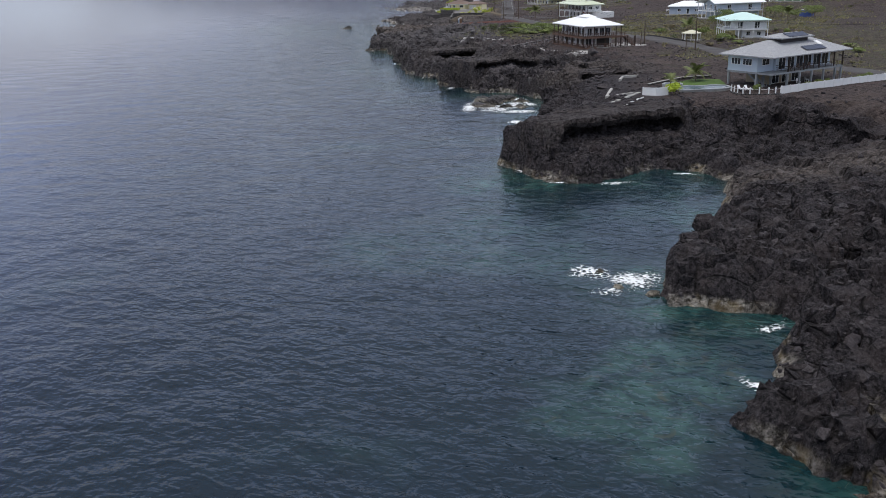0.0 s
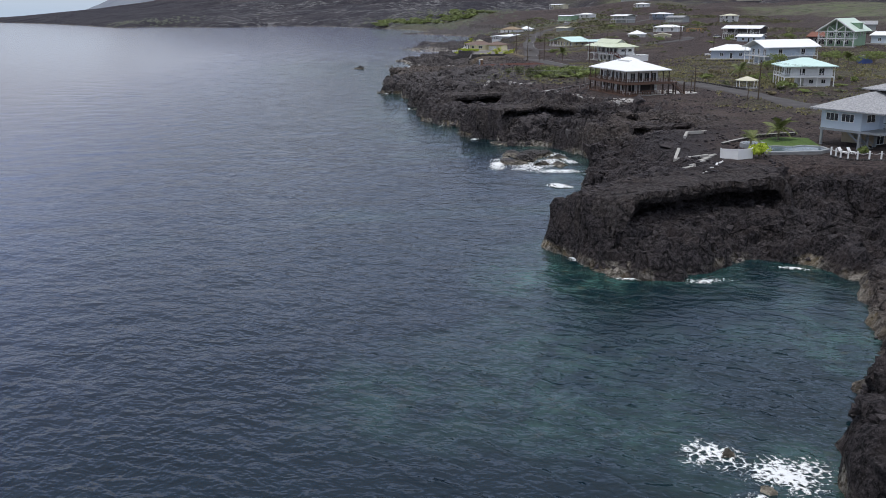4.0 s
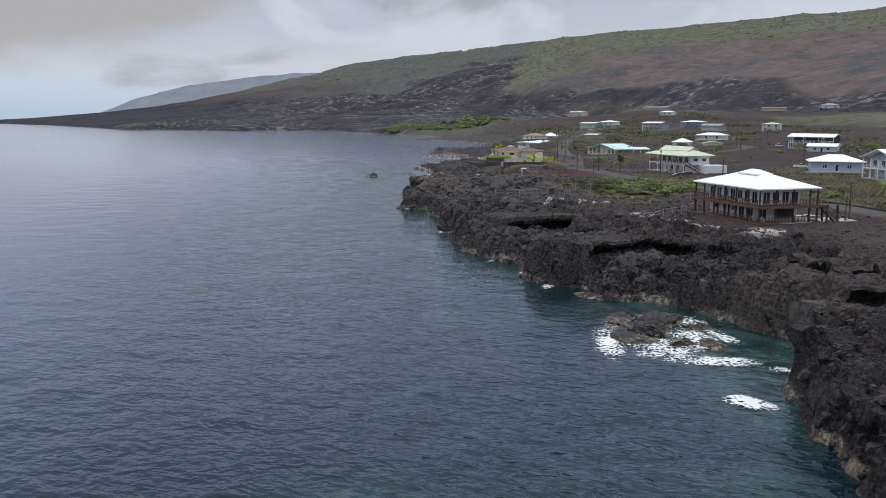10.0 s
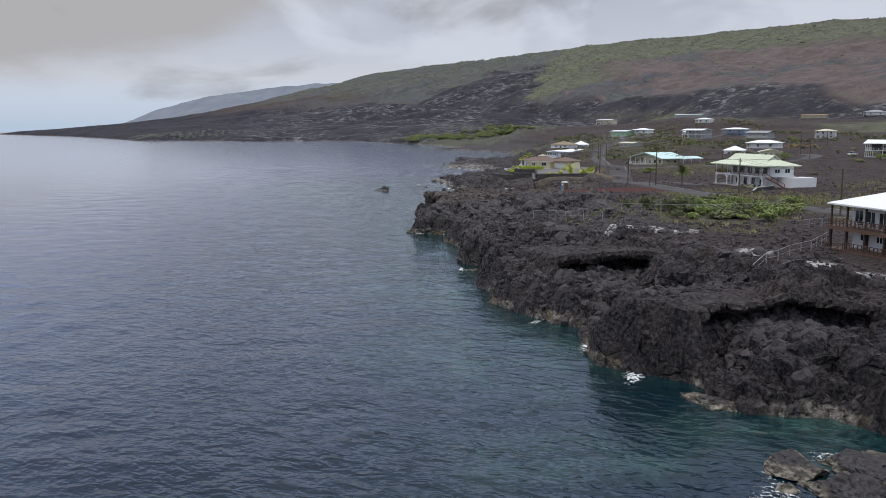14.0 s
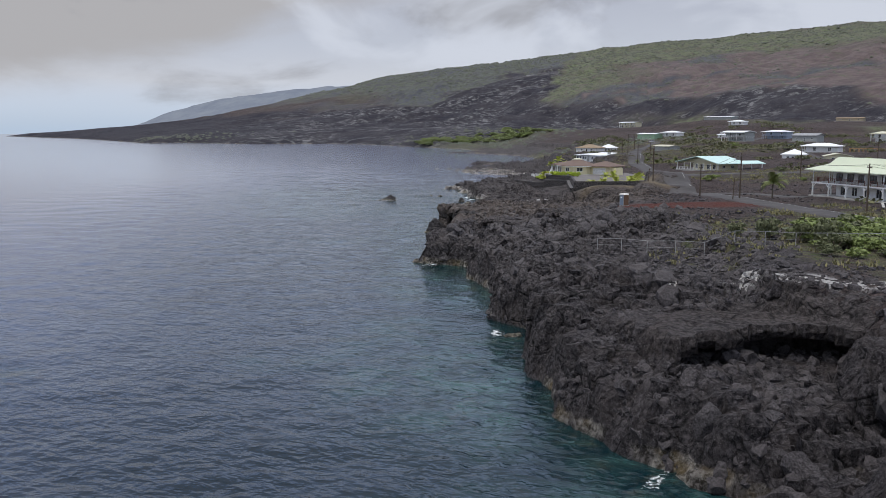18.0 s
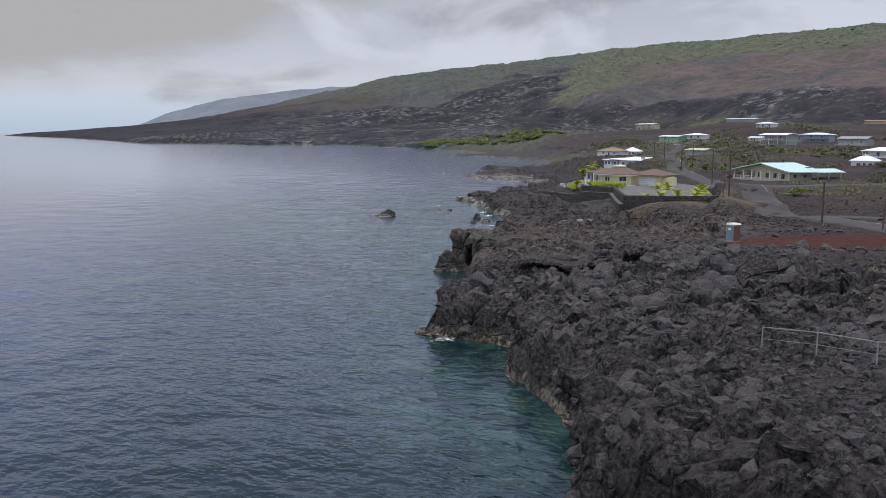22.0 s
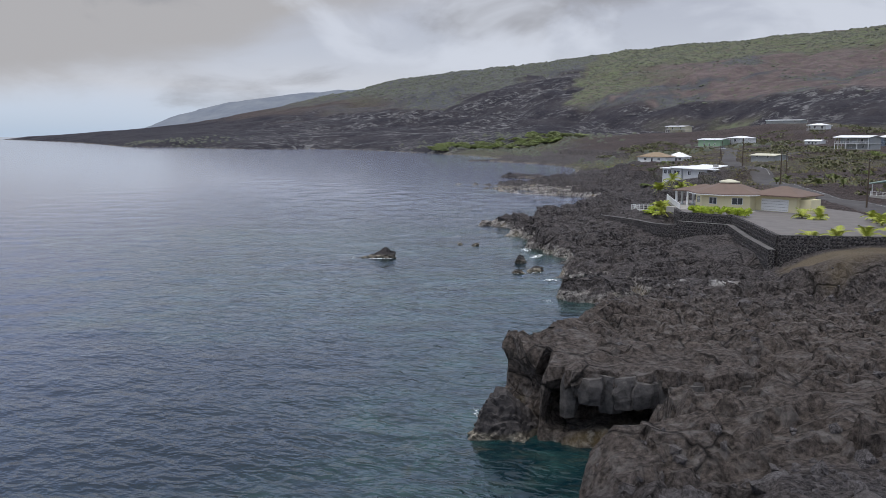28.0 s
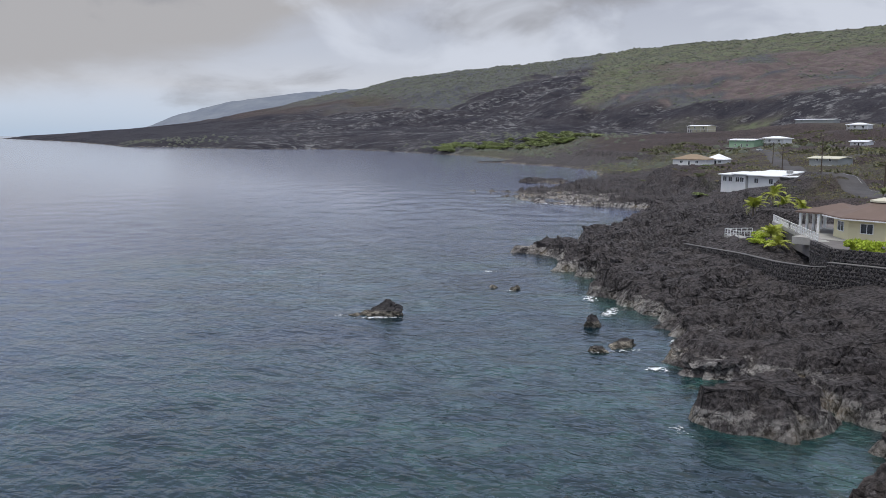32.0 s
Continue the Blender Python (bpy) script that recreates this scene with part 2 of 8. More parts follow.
cinder = n.mix(n.ramp(n.noise(1.6, 10, 0.8), (0.40, 0.0), (0.64, 1.0)), (0.012, 0.0095, 0.0095), (0.125, 0.098, 0.092))
cinder = n.mix(n.ramp(n.noise(4.0, 6, 0.7), (0.60, 0.0), (0.70, 0.45)), cinder, (0.17, 0.15, 0.135))
cinder = n.mix(n.ramp(n.noise(0.07, 7, 0.6), (0.54, 0.0), (0.68, 0.55)), cinder, (0.105, 0.083, 0.070))
land = n.mix(n.attr("inland"), lava, cinder)
land = n.mix(n.math("MULTIPLY", n.attr("red"), n.ramp(n.noise(0.5, 6), (0.3, 0.55), (0.6, 1.0))), land, (0.105, 0.034, 0.024))
land = n.mix(n.attr("dirt"), land, n.mix(n.noise(0.3, 5), (0.11, 0.088, 0.060), (0.20, 0.165, 0.115)))
tuft = n.mix(n.ramp(n.noise(0.5, 7, 0.7), (0.38, 0.0), (0.62, 1.0)), (0.17, 0.155, 0.085), (0.075, 0.110, 0.035))
land = n.mix(n.math("MULTIPLY", n.attr("grass"), n.ramp(n.noise(0.6, 8, 0.8), (0.44, 0.0), (0.56, 0.85))), land, tuft)
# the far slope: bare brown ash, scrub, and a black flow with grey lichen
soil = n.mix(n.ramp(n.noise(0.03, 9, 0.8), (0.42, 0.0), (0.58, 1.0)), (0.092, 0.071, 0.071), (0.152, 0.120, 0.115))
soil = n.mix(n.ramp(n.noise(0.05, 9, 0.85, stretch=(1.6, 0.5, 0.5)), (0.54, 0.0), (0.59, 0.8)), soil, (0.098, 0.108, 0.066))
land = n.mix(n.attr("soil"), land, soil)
# haze put into base colour: scrub, and the flow below, greyed towards blue
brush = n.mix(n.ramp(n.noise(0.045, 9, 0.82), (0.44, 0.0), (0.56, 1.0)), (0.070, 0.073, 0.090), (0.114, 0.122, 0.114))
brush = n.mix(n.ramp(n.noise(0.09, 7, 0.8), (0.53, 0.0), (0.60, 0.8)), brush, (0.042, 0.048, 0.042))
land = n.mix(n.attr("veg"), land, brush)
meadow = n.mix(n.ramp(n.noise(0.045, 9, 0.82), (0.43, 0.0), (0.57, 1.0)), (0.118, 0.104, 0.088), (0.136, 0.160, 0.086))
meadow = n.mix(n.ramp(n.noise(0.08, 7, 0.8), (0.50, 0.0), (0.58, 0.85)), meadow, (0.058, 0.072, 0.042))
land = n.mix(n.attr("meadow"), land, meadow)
aa = n.mix(n.ramp(n.noise(0.014, 8, 0.65), (0.40, 0.0), (0.62, 1.0)), (0.020, 0.019, 0.026), (0.044, 0.041, 0.047))
speck = n.math("MULTIPLY", n.attr("lichen"), n.math("MULTIPLY", n.ramp(n.noise(0.06, 9, 0.85), (0.52, 0.0), (0.56, 1.0)), n.ramp(n.noise(0.009, 5, 0.6), (0.42, 0.1), (0.56, 0.95))))
aa = n.mix(speck, aa, (0.20, 0.20, 0.20))
land = n.mix(n.attr("flow"), land, aa)
land = n.mix(n.math("MULTIPLY", n.attr("salt"), n.ramp(n.noise(0.7, 8, 0.75), (0.46, 0.0), (0.51, 0.9))), land, (0.54, 0.53, 0.51))
# barnacles, algae and salt near the water's edge
tide = n.math("ADD", sep.outputs["Z"], n.math("MULTIPLY", n.noise(0.5, 4), -1.7))
band = n.ramp(tide, (0.0, 1.0), (0.40, 0.0))
rind = n.mix(n.ramp(n.noise(1.3, 8, 0.78), (0.43, 0.0), (0.6, 1.0)), (0.040, 0.034, 0.022), (0.44, 0.41, 0.36))
rind = n.mix(n.ramp(n.noise(0.4, 5), (0.5, 0.0), (0.62, 0.6)), rind, (0.20, 0.15, 0.075))
land = n.mix(n.math("MULTIPLY", band, n.ramp(n.noise(0.16, 3), (0.46, 0.0), (0.60, 0.9))), land, rind)
# white crust on the low northern shelf
crusted = n.math("MULTIPLY", n.ramp(n.math("MULTIPLY", sep.outputs["Y"], 0.001), (0.452, 0.0), (0.462, 1.0), (0.70, 1.0), (0.76, 0.0)), n.ramp(n.math("ADD", sep.outputs["Z"], n.math("MULTIPLY", n.noise(0.30, 6, 0.7), -2.7)), (0.0, 1.0), (0.22, 0.0)))
n.color(n.mix(n.math("MULTIPLY", crusted, n.math("MULTIPLY", n.ramp(n.noise(1.1, 9, 0.8), (0.46, 0.0), (0.56, 0.9)), n.ramp(n.noise(0.12, 4), (0.36, 0.0), (0.52, 1.0)))), land, (0.42, 0.40, 0.37)))
n.bump(n.mix(n.math("MULTIPLY", joint, 0.8), n.mix(0.4, n.noise(3.0, 10, 0.8), n.voronoi(1.9)), (0.0, 0.0, 0.0)), 1.0, 0.7)

n = Nodes("sea", 0.07, 0, 0.5)
n.b.inputs["IOR"].default_value = 1.31
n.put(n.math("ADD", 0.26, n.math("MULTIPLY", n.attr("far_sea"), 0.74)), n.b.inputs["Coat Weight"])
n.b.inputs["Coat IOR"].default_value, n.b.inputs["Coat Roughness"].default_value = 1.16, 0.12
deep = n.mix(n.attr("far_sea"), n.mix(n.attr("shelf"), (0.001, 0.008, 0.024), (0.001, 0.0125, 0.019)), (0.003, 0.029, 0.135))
reef = n.mix(n.ramp(n.noise(0.22, 9, 0.75, distort=0.8), (0.42, 0.0), (0.62, 1.0)), (0.001, 0.017, 0.022), (0.034, 0.084, 0.075))
reef = n.mix(n.ramp(n.noise(0.5, 6, 0.7, distort=0.5), (0.56, 0.0), (0.66, 0.6)), reef, (0.052, 0.058, 0.038))
n.color(n.mix(n.attr("shallow"), deep, reef))
turn = n.t.nodes.new("ShaderNodeMapping")
turn.inputs["Rotation"].default_value = (0, 0, radians(28))
n.t.links.new(n.pos, turn.inputs[0])
tv = turn.outputs[0]
w0 = n.noise(0.26, 2, 0.5, tv, stretch=(0.6, 1.2, 1.0), distort=0.3)
w1 = n.noise(0.64, 2, 0.5, tv, stretch=(0.8, 1.15, 1.0), distort=0.4)
w2 = n.noise(1.35, 3, 0.5, tv, stretch=(0.85, 1.1, 1.0), distort=0.3)
n.rough(n.math("ADD", 0.10, n.math("MULTIPLY", n.attr("far_sea"), 0.08)))
h = n.math("ADD", n.math("ADD", n.math("MULTIPLY", n.math("POWER", w1, 1.5), 1.0), n.math("MULTIPLY", w2, 0.40)), n.math("MULTIPLY", w0, 0.9))
n.bump(n.math("MULTIPLY", h, n.attr("ripple")), 1.0, 0.34)

for stone_name in ("lava_rock", "loose_rock"):
    n = Nodes(stone_name, 0.82, 0, 0.3)
    sep = n.t.nodes.new("ShaderNodeSeparateXYZ")
    n.t.links.new(n.pos, sep.inputs[0])
    old = n.ramp(n.math("MULTIPLY", sep.outputs["Y"], 0.002), (0.42, 0.0), (0.72, 1.0))
    fine = n.noise(7.0, 8, 0.72)
    rock = n.mix(old, n.mix(n.ramp(fine, (0.40, 0.0), (0.66, 1.0)), (0.009, 0.008, 0.009), (0.100, 0.088, 0.092)), n.mix(n.ramp(fine, (0.40, 0.0), (0.66, 1.0)), (0.012, 0.011, 0.012), (0.165, 0.154, 0.157)))
    each = n.island if stone_name == "lava_rock" else n.random()
    rock = n.mix(n.math("MULTIPLY", each, 0.55), rock, n.mix(old, (0.070, 0.060, 0.062), (0.130, 0.118, 0.115)))
    n.color(rock)
    n.bump(n.mix(0.35, n.noise(6.0, 9, 0.8), n.voronoi(3.4)), 1.0, 0.22)

n = Nodes("basalt_face", 0.8, 0, 0.4)
g = n.mix(n.ramp(n.noise(1.6, 7, 0.65), (0.35, 0.0), (0.66, 1.0)), (0.024, 0.023, 0.024), (0.130, 0.122, 0.118))
n.color(n.mix(n.math("MULTIPLY", n.random(), 0.4), g, (0.05, 0.045, 0.043)))
n.bump(n.noise(1.7, 9, 0.7), 0.8, 0.25)

n = Nodes("tide_rock", 0.75, 0, 0.45)
sep = n.t.nodes.new("ShaderNodeSeparateXYZ")
n.t.links.new(n.pos, sep.inputs[0])
rock = n.mix(n.ramp(n.noise(2.2, 8, 0.7), (0.36, 0.0), (0.66, 1.0)), (0.006, 0.005, 0.006), (0.070, 0.063, 0.062))
rind = n.mix(n.ramp(n.noise(1.1, 7, 0.7), (0.46, 0.0), (0.64, 1.0)), (0.036, 0.031, 0.021), (0.32, 0.29, 0.23))
n.color(n.mix(n.ramp(n.math("ADD", sep.outputs["Z"], n.math("MULTIPLY", n.noise(0.6, 5, 0.65), -0.8)), (0.0, 0.85), (0.26, 0.0)), rock, rind))
n.bump(n.mix(0.5, n.noise(1.6, 8, 0.7), n.voronoi(1.3)), 0.9, 0.3)

n = Nodes("foam", 0.7, 0, 0.3)
n.color(n.mix(n.noise(2.5, 6), (0.66, 0.70, 0.72), (0.88, 0.90, 0.90)))
web = n.math("SUBTRACT", 1.0, n.math("MULTIPLY", n.voronoi(1.5, "DISTANCE_TO_EDGE", n.pos), 2.6))
froth = n.math("ADD", n.attr("cover"), n.math("ADD", n.math("MULTIPLY", n.math("SUBTRACT", n.noise(2.4, 9, 0.8), 0.5), 2.4), n.math("MULTIPLY", n.math("SUBTRACT", web, 0.5), 0.55)))
n.put(n.ramp(froth, (0.46, 0.0), (0.74, 1.0)), n.b.inputs["Alpha"])
n.bump(n.noise(3, 6), 0.6, 0.15)

painted("roof_white", (0.84, 0.86, 0.86), 0.5, 0.05)
painted("roof_mint", (0.58, 0.78, 0.73), 0.5, 0.10)
painted("roof_sage", (0.60, 0.66, 0.49), 0.5, 0.10)
painted("roof_pale_green", (0.58, 0.70, 0.60), 0.5, 0.1)
painted("roof_brown", (0.175, 0.126, 0.102), 0.8, 0.2)
painted("roof_tan", (0.30, 0.23, 0.15), 0.8, 0.2)
painted("roof_rust", (0.22, 0.09, 0.06), 0.7, 0.3)
painted("roof_cream", (0.62, 0.60, 0.46), 0.6, 0.12)
painted("wall_white", (0.76, 0.77, 0.76), 0.7, 0.10)
painted("wall_cream", (0.66, 0.62, 0.44), 0.7, 0.12)
painted("wall_yellow", (0.74, 0.68, 0.44), 0.7, 0.10)
painted("wall_blue", (0.36, 0.42, 0.51), 0.7, 0.12)
painted("wall_pale_blue", (0.56, 0.64, 0.72), 0.7, 0.10)
painted("wall_green", (0.28, 0.42, 0.28), 0.7, 0.12)
painted("wall_grey", (0.34, 0.36, 0.35), 0.7, 0.15)
painted("wall_dark", (0.05, 0.045, 0.045), 0.7, 0.2)
painted("wall_tan", (0.42, 0.36, 0.26), 0.7, 0.15)
painted("trim_white", (0.80, 0.81, 0.80), 0.5, 0.08)
painted("deck_brown", (0.135, 0.080, 0.056), 0.65, 0.3)
painted("deck_red", (0.16, 0.055, 0.040), 0.65, 0.25)
painted("post_dark", (0.055, 0.036, 0.028), 0.7, 0.3)
painted("post_grey", (0.30, 0.32, 0.33), 0.7, 0.2)
painted("pole_wood", (0.10, 0.075, 0.055), 0.85, 0.35)
painted("concrete", (0.42, 0.41, 0.38), 0.85, 0.3)
painted("coping_grey", (0.15, 0.145, 0.14), 0.85, 0.35)
painted("cinder_drive", (0.18, 0.168, 0.16), 0.9, 0.3)
painted("raw_wood", (0.42, 0.26, 0.13), 0.8, 0.2)
painted("tank_blue", (0.06, 0.10, 0.30), 0.5, 0.2)
painted("privy_blue", (0.19, 0.25, 0.33), 0.45, 0.15)
painted("privy_brown", (0.16, 0.095, 0.055), 0.5, 0.15)
painted("privy_roof", (0.76, 0.75, 0.70), 0.5, 0.1)
painted("solar", (0.02, 0.025, 0.05), 0.15, 0.2, 0.8)
painted("car_white", (0.72, 0.72, 0.72), 0.25, 0.05, 0.7)
painted("car_dark", (0.03, 0.03, 0.035), 0.25, 0.05, 0.7)
painted("tyre", (0.012, 0.012, 0.012), 0.9, 0.2)
painted("plastic_white", (0.80, 0.80, 0.80), 0.4, 0.05)
painted("tile", (0.20, 0.13, 0.11), 0.6, 0.3)
painted("wire", (0.02, 0.02, 0.02), 0.5, 0.1)
painted("metal_grey", (0.32, 0.32, 0.31), 0.5, 0.2)

n = Nodes("roof_shingle", 0.8, 0, 0.4)
n.color(n.mix(n.ramp(n.noise(3.5, 6, 0.7), (0.35, 0.0), (0.65, 1.0)), (0.20, 0.205, 0.215), (0.40, 0.41, 0.425)))
n.bump(n.noise(6, 5), 0.5, 0.03)
n = Nodes("asphalt", 0.9, 0, 0.3)
c = n.mix(n.ramp(n.noise(0.25, 6, 0.65), (0.35, 0.0), (0.65, 1.0)), (0.052, 0.049, 0.049), (0.085, 0.080, 0.079))
n.color(n.mix(n.ramp(n.noise(4, 6), (0.5, 0.0), (0.75, 0.6)), c, (0.105, 0.10, 0.097)))
n.bump(n.noise(12, 4), 0.4, 0.02)
n = Nodes("road_paint", 0.8)
n.color(n.mix(n.ramp(n.noise(1.5, 5), (0.4, 0.0), (0.6, 1.0)), (0.10, 0.095, 0.09), (0.42, 0.42, 0.40)))
n = Nodes("glass_dark", 0.05, 0, 0.8)
n.color(n.mix(n.ramp(n.noise(0.7, 3), (0.4, 0.0), (0.6, 1.0)), (0.012, 0.016, 0.020), (0.05, 0.06, 0.07)))
n = Nodes("pool_water", 0.06, 0, 0.6)
n.color(n.mix(n.noise(0.8, 3), (0.06, 0.10, 0.13), (0.14, 0.19, 0.22)))
n.bump(n.noise(2.5, 4), 0.5, 0.05)
n = Nodes("lawn", 0.9, 0, 0.2)
n.color(n.mix(n.ramp(n.noise(2.2, 6, 0.7), (0.35, 0.0), (0.65, 1.0)), (0.045, 0.085, 0.018), (0.11, 0.17, 0.045)))
n.bump(n.noise(9, 5), 0.8, 0.06)
n = Nodes("lava_wall", 0.9, 0, 0.3)
edge = n.voronoi(2.6, "DISTANCE_TO_EDGE")
stone = n.mix(n.noise(3, 6, 0.7), (0.010, 0.010, 0.012), (0.060, 0.055, 0.055))
n.color(n.mix(n.ramp(edge, (0.03, 1.0), (0.075, 0.0)), stone, (0.17, 0.16, 0.15)))
n.bump(n.ramp(edge, (0.0, 0.0), (0.2, 1.0)), 0.9, 0.12)


def leafy(name, dark, light, rough=0.6):
    n = Nodes(name, rough, 0, 0.35)
    c = n.mix(n.island, dark, light)
    n.color(n.mix(n.ramp(n.noise(0.9, 4), (0.35, 0.0), (0.65, 1.0)), c, tone(light, 0.75)))
    n.b.inputs["Subsurface Weight"].default_value = 0.0


leafy("leaf_green", (0.075, 0.105, 0.026), (0.230, 0.285, 0.085))
leafy("leaf_olive", (0.050, 0.060, 0.026), (0.150, 0.165, 0.080))
leafy("leaf_bright", (0.22, 0.34, 0.012), (0.50, 0.60, 0.06))
leafy("leaf_bay", (0.10, 0.135, 0.045), (0.24, 0.28, 0.11))
leafy("leaf_dry", (0.13, 0.11, 0.06), (0.28, 0.24, 0.14))
leafy("frond_yellow", (0.24, 0.32, 0.03), (0.55, 0.58, 0.13))
leafy("frond_green", (0.06, 0.09, 0.025), (0.22, 0.25, 0.09))
n = Nodes("palm_trunk", 0.9)
n.color(n.mix(n.noise(5, 5), (0.09, 0.07, 0.05), (0.24, 0.20, 0.15)))
n.bump(n.noise(8, 4, stretch=(0.3, 0.3, 4)), 0.6, 0.05)

# ---- numpy noise ----
def hashed(ix, iy, seed):
    h = (ix.astype(np.int64) * 374761393 + iy.astype(np.int64) * 668265263 + seed * 1442695041) & 0xFFFFFFFF
    h = ((h ^ (h >> 13)) * 1274126177) & 0xFFFFFFFF
    return ((h ^ (h >> 16)) & 0xFFFFFF) / float(0xFFFFFF)


def vnoise(x, y, seed=0):
    ix, iy = np.floor(x), np.floor(y)
    fx, fy = x - ix, y - iy
    fx, fy = fx * fx * (3 - 2 * fx), fy * fy * (3 - 2 * fy)
    a, b = hashed(ix, iy, seed), hashed(ix + 1, iy, seed)
    c, d = hashed(ix, iy + 1, seed), hashed(ix + 1, iy + 1, seed)
    return (a + (b - a) * fx + (c - a) * fy + (a - b - c + d) * fx * fy) * 2 - 1


def fbm(x, y, size, octaves=4, seed=0, gain=0.5):
    out, amp, s = 0.0, 1.0, 1.0 / size
    for o in range(octaves):
        out = out + amp * vnoise(x * s + 17.3 * o, y * s - 9.1 * o, seed + o)
        amp, s = amp * gain, s * 2.03
    return out


def cells(x, y, size, seed=0):
    """Nearest distance, gap to the second nearest, and a random number of the cell."""
    x, y = x / size, y / size
    ix, iy = np.floor(x), np.floor(y)
    f1, f2, r = np.full(x.shape, 9.0), np.full(x.shape, 9.0), np.zeros(x.shape)
    for dx in (-1, 0, 1):
        for dy in (-1, 0, 1):
            cx, cy = ix + dx, iy + dy
            d = np.hypot(cx + hashed(cx, cy, seed) - x, cy + hashed(cx, cy, seed + 7) - y)
            near = d < f1
            f2 = np.where(near, f1, np.minimum(f2, d))
            r = np.where(near, hashed(cx, cy, seed + 13), r)
            f1 = np.where(near, d, f1)
    return f1, f2 - f1, r


def step(a, b, v):
    t = np.clip((v - a) / (b - a), 0, 1)
    return t * t * (3 - 2 * t)


# ---- the coast: the water's edge from south to north ----
COAST_A = [(30, -300), (27, 10), (31, 40), (29, 64), (28, 67), (29, 72), (30.4, 75.5), (33, 79), (37, 84), (40, 87), (38, 88.5), (36, 91), (32, 93), (29, 93.5), (29, 96.5), (32, 101), (35, 107), (37, 110), (44, 119), (50, 131), (55, 139.5), (52, 144), (46, 148), (41, 145), (35, 142.5), (30, 144), (26, 146), (25, 151), (23, 158), (25.5, 163), (29, 169), (31, 176), (32, 184), (35.5, 195), (40, 203), (45, 209), (47, 216), (45, 221), (43, 229), (39, 235), (36, 239.5)]
COAST_B = [(30, 240), (28, 245), (24.5, 252), (22, 257), (22, 263), (19.5, 275), (15, 283), (12, 290), (12, 302), (12, 310), (14, 314), (13.5, 319), (10, 322), (8, 325), (10, 331), (11, 345), (9, 352), (8, 358), (8, 364), (5, 367), (1, 370), (3, 377), (5, 385), (6.5, 393), (7, 401), (12, 403.5), (13, 407), (13, 410.5), (9, 412), (3, 416), (4, 423), (6.5, 428), (9.5, 434.5), (13, 440), (16, 445), (18.5, 449.5), (22, 454), (24.5, 458.5), (27, 463), (28, 468), (27, 473.5)]
COAST_C = [(23.5, 476.5), (20, 478.5), (18, 482), (18.5, 485), (22, 492), (22, 498), (19, 506), (17, 515), (19, 523), (22, 529), (19, 534), (19, 551), (20, 560), (24, 572), (35, 594), (42, 614), (57, 640), (60, 645), (55, 657), (43, 665), (28, 676), (18.5, 706), (33, 716), (50, 771), (75, 825), (93, 940), (80, 1010), (38, 1100), (62, 1160), (40, 1300), (-25, 1433), (-100, 1600), (-180, 1700), (-290, 1640), (-350, 1700), (-445, 1800), (-490, 1740), (-640, 2040), (-900, 2500), (-1437, 3279), (-1520, 3500), (-1300, 5200), (6000, 5200), (6000, -300)]
COAST = np.array(COAST_A + COAST_B + COAST_C, float)


def coast_distance(x, y):
    """Metres inland of the water's edge; negative at sea."""
    a, b = COAST, np.roll(COAST, -1, 0)
    best = np.full(x.shape, 1e9)
    inside = np.zeros(x.shape, bool)
    for (ax, ay), (bx, by) in zip(a, b):
        vx, vy = bx - ax, by - ay
        t = np.clip(((x - ax) * vx + (y - ay) * vy) / (vx * vx + vy * vy), 0, 1)
        best = np.minimum(best, np.hypot(x - ax - t * vx, y - ay - t * vy))
        if ay != by:
            inside ^= ((ay > y) != (by > y)) & (x < ax + (y - ay) / (by - ay) * vx)
    return np.where(inside, best, -best)


# along the coast: y, height of the first ledge, width of its rise, distance of the upper scarp, roughness
EDGE = np.array([(-300, 4, 9, 30, 1), (60, 2.6, 8, 26, 1), (85, 2.4, 5, 22, 1), (96, 3.6, 4.5, 26, 1), (112, 4.4, 5, 30, 0.9), (128, 4.4, 9, 30, 0.5), (140, 4.0, 12, 24, 0.7), (150, 4.2, 12, 23, 1), (160, 4.6, 9, 22, 1), (172, 5.4, 4, 12, 0.9), (190, 5.6, 4, 10, 0.9), (206, 6.4, 3, 7, 0.6), (228, 6.2, 3, 8, 0.6), (238, 4.2, 6, 13, 1), (250, 3.6, 7, 17, 1), (270, 3.8, 8, 17, 1), (288, 4.4, 5, 13, 1), (300, 5.2, 3.2, 18, 1), (325, 5.2, 3, 26, 1), (360, 5.0, 3, 30, 1), (372, 5.0, 4, 30, 1), (388, 5.4, 4, 30, 0.9), (396, 5.6, 3, 30, 0.5), (403, 5.6, 2.6, 30, 0.42), (418, 5.4, 2.6, 32, 0.45), (430, 5.2, 5, 34, 0.45), (446, 4.4, 6, 34, 0.6), (458, 2.0, 3, 36, 0.45), (475, 1.9, 3, 36, 0.42), (500, 2.3, 3.5, 34, 0.5), (540, 2.8, 4.5, 30, 0.6), (600, 2.6, 5, 30, 0.8), (660, 2.0, 6, 40, 0.9), (700, 1.6, 8, 40, 0.8), (800, 3, 12, 40, 0.7), (1100, 2.5, 20, 60, 0.5), (1500, 8, 40, 120, 0.3), (6000, 14, 60, 120, 0.3)])
NEAR_V = ([-2000, 100, 250, 387, 560, 700, 995, 1119, 1500, 2000, 3000, 6000], [0, 0, 0.6, 4.0, 7.8, 14, 28, 74, 142, 240, 400, 700])
FAR_V = ([-2000, 100, 250, 480, 740, 1403, 2075, 3550, 6000], [0, 0, 12, 46, 112, 222, 312, 470, 700])


def edge_at(y):
    return [np.interp(y, EDGE[:, 0], EDGE[:, i]) for i in (1, 2, 3, 4)]


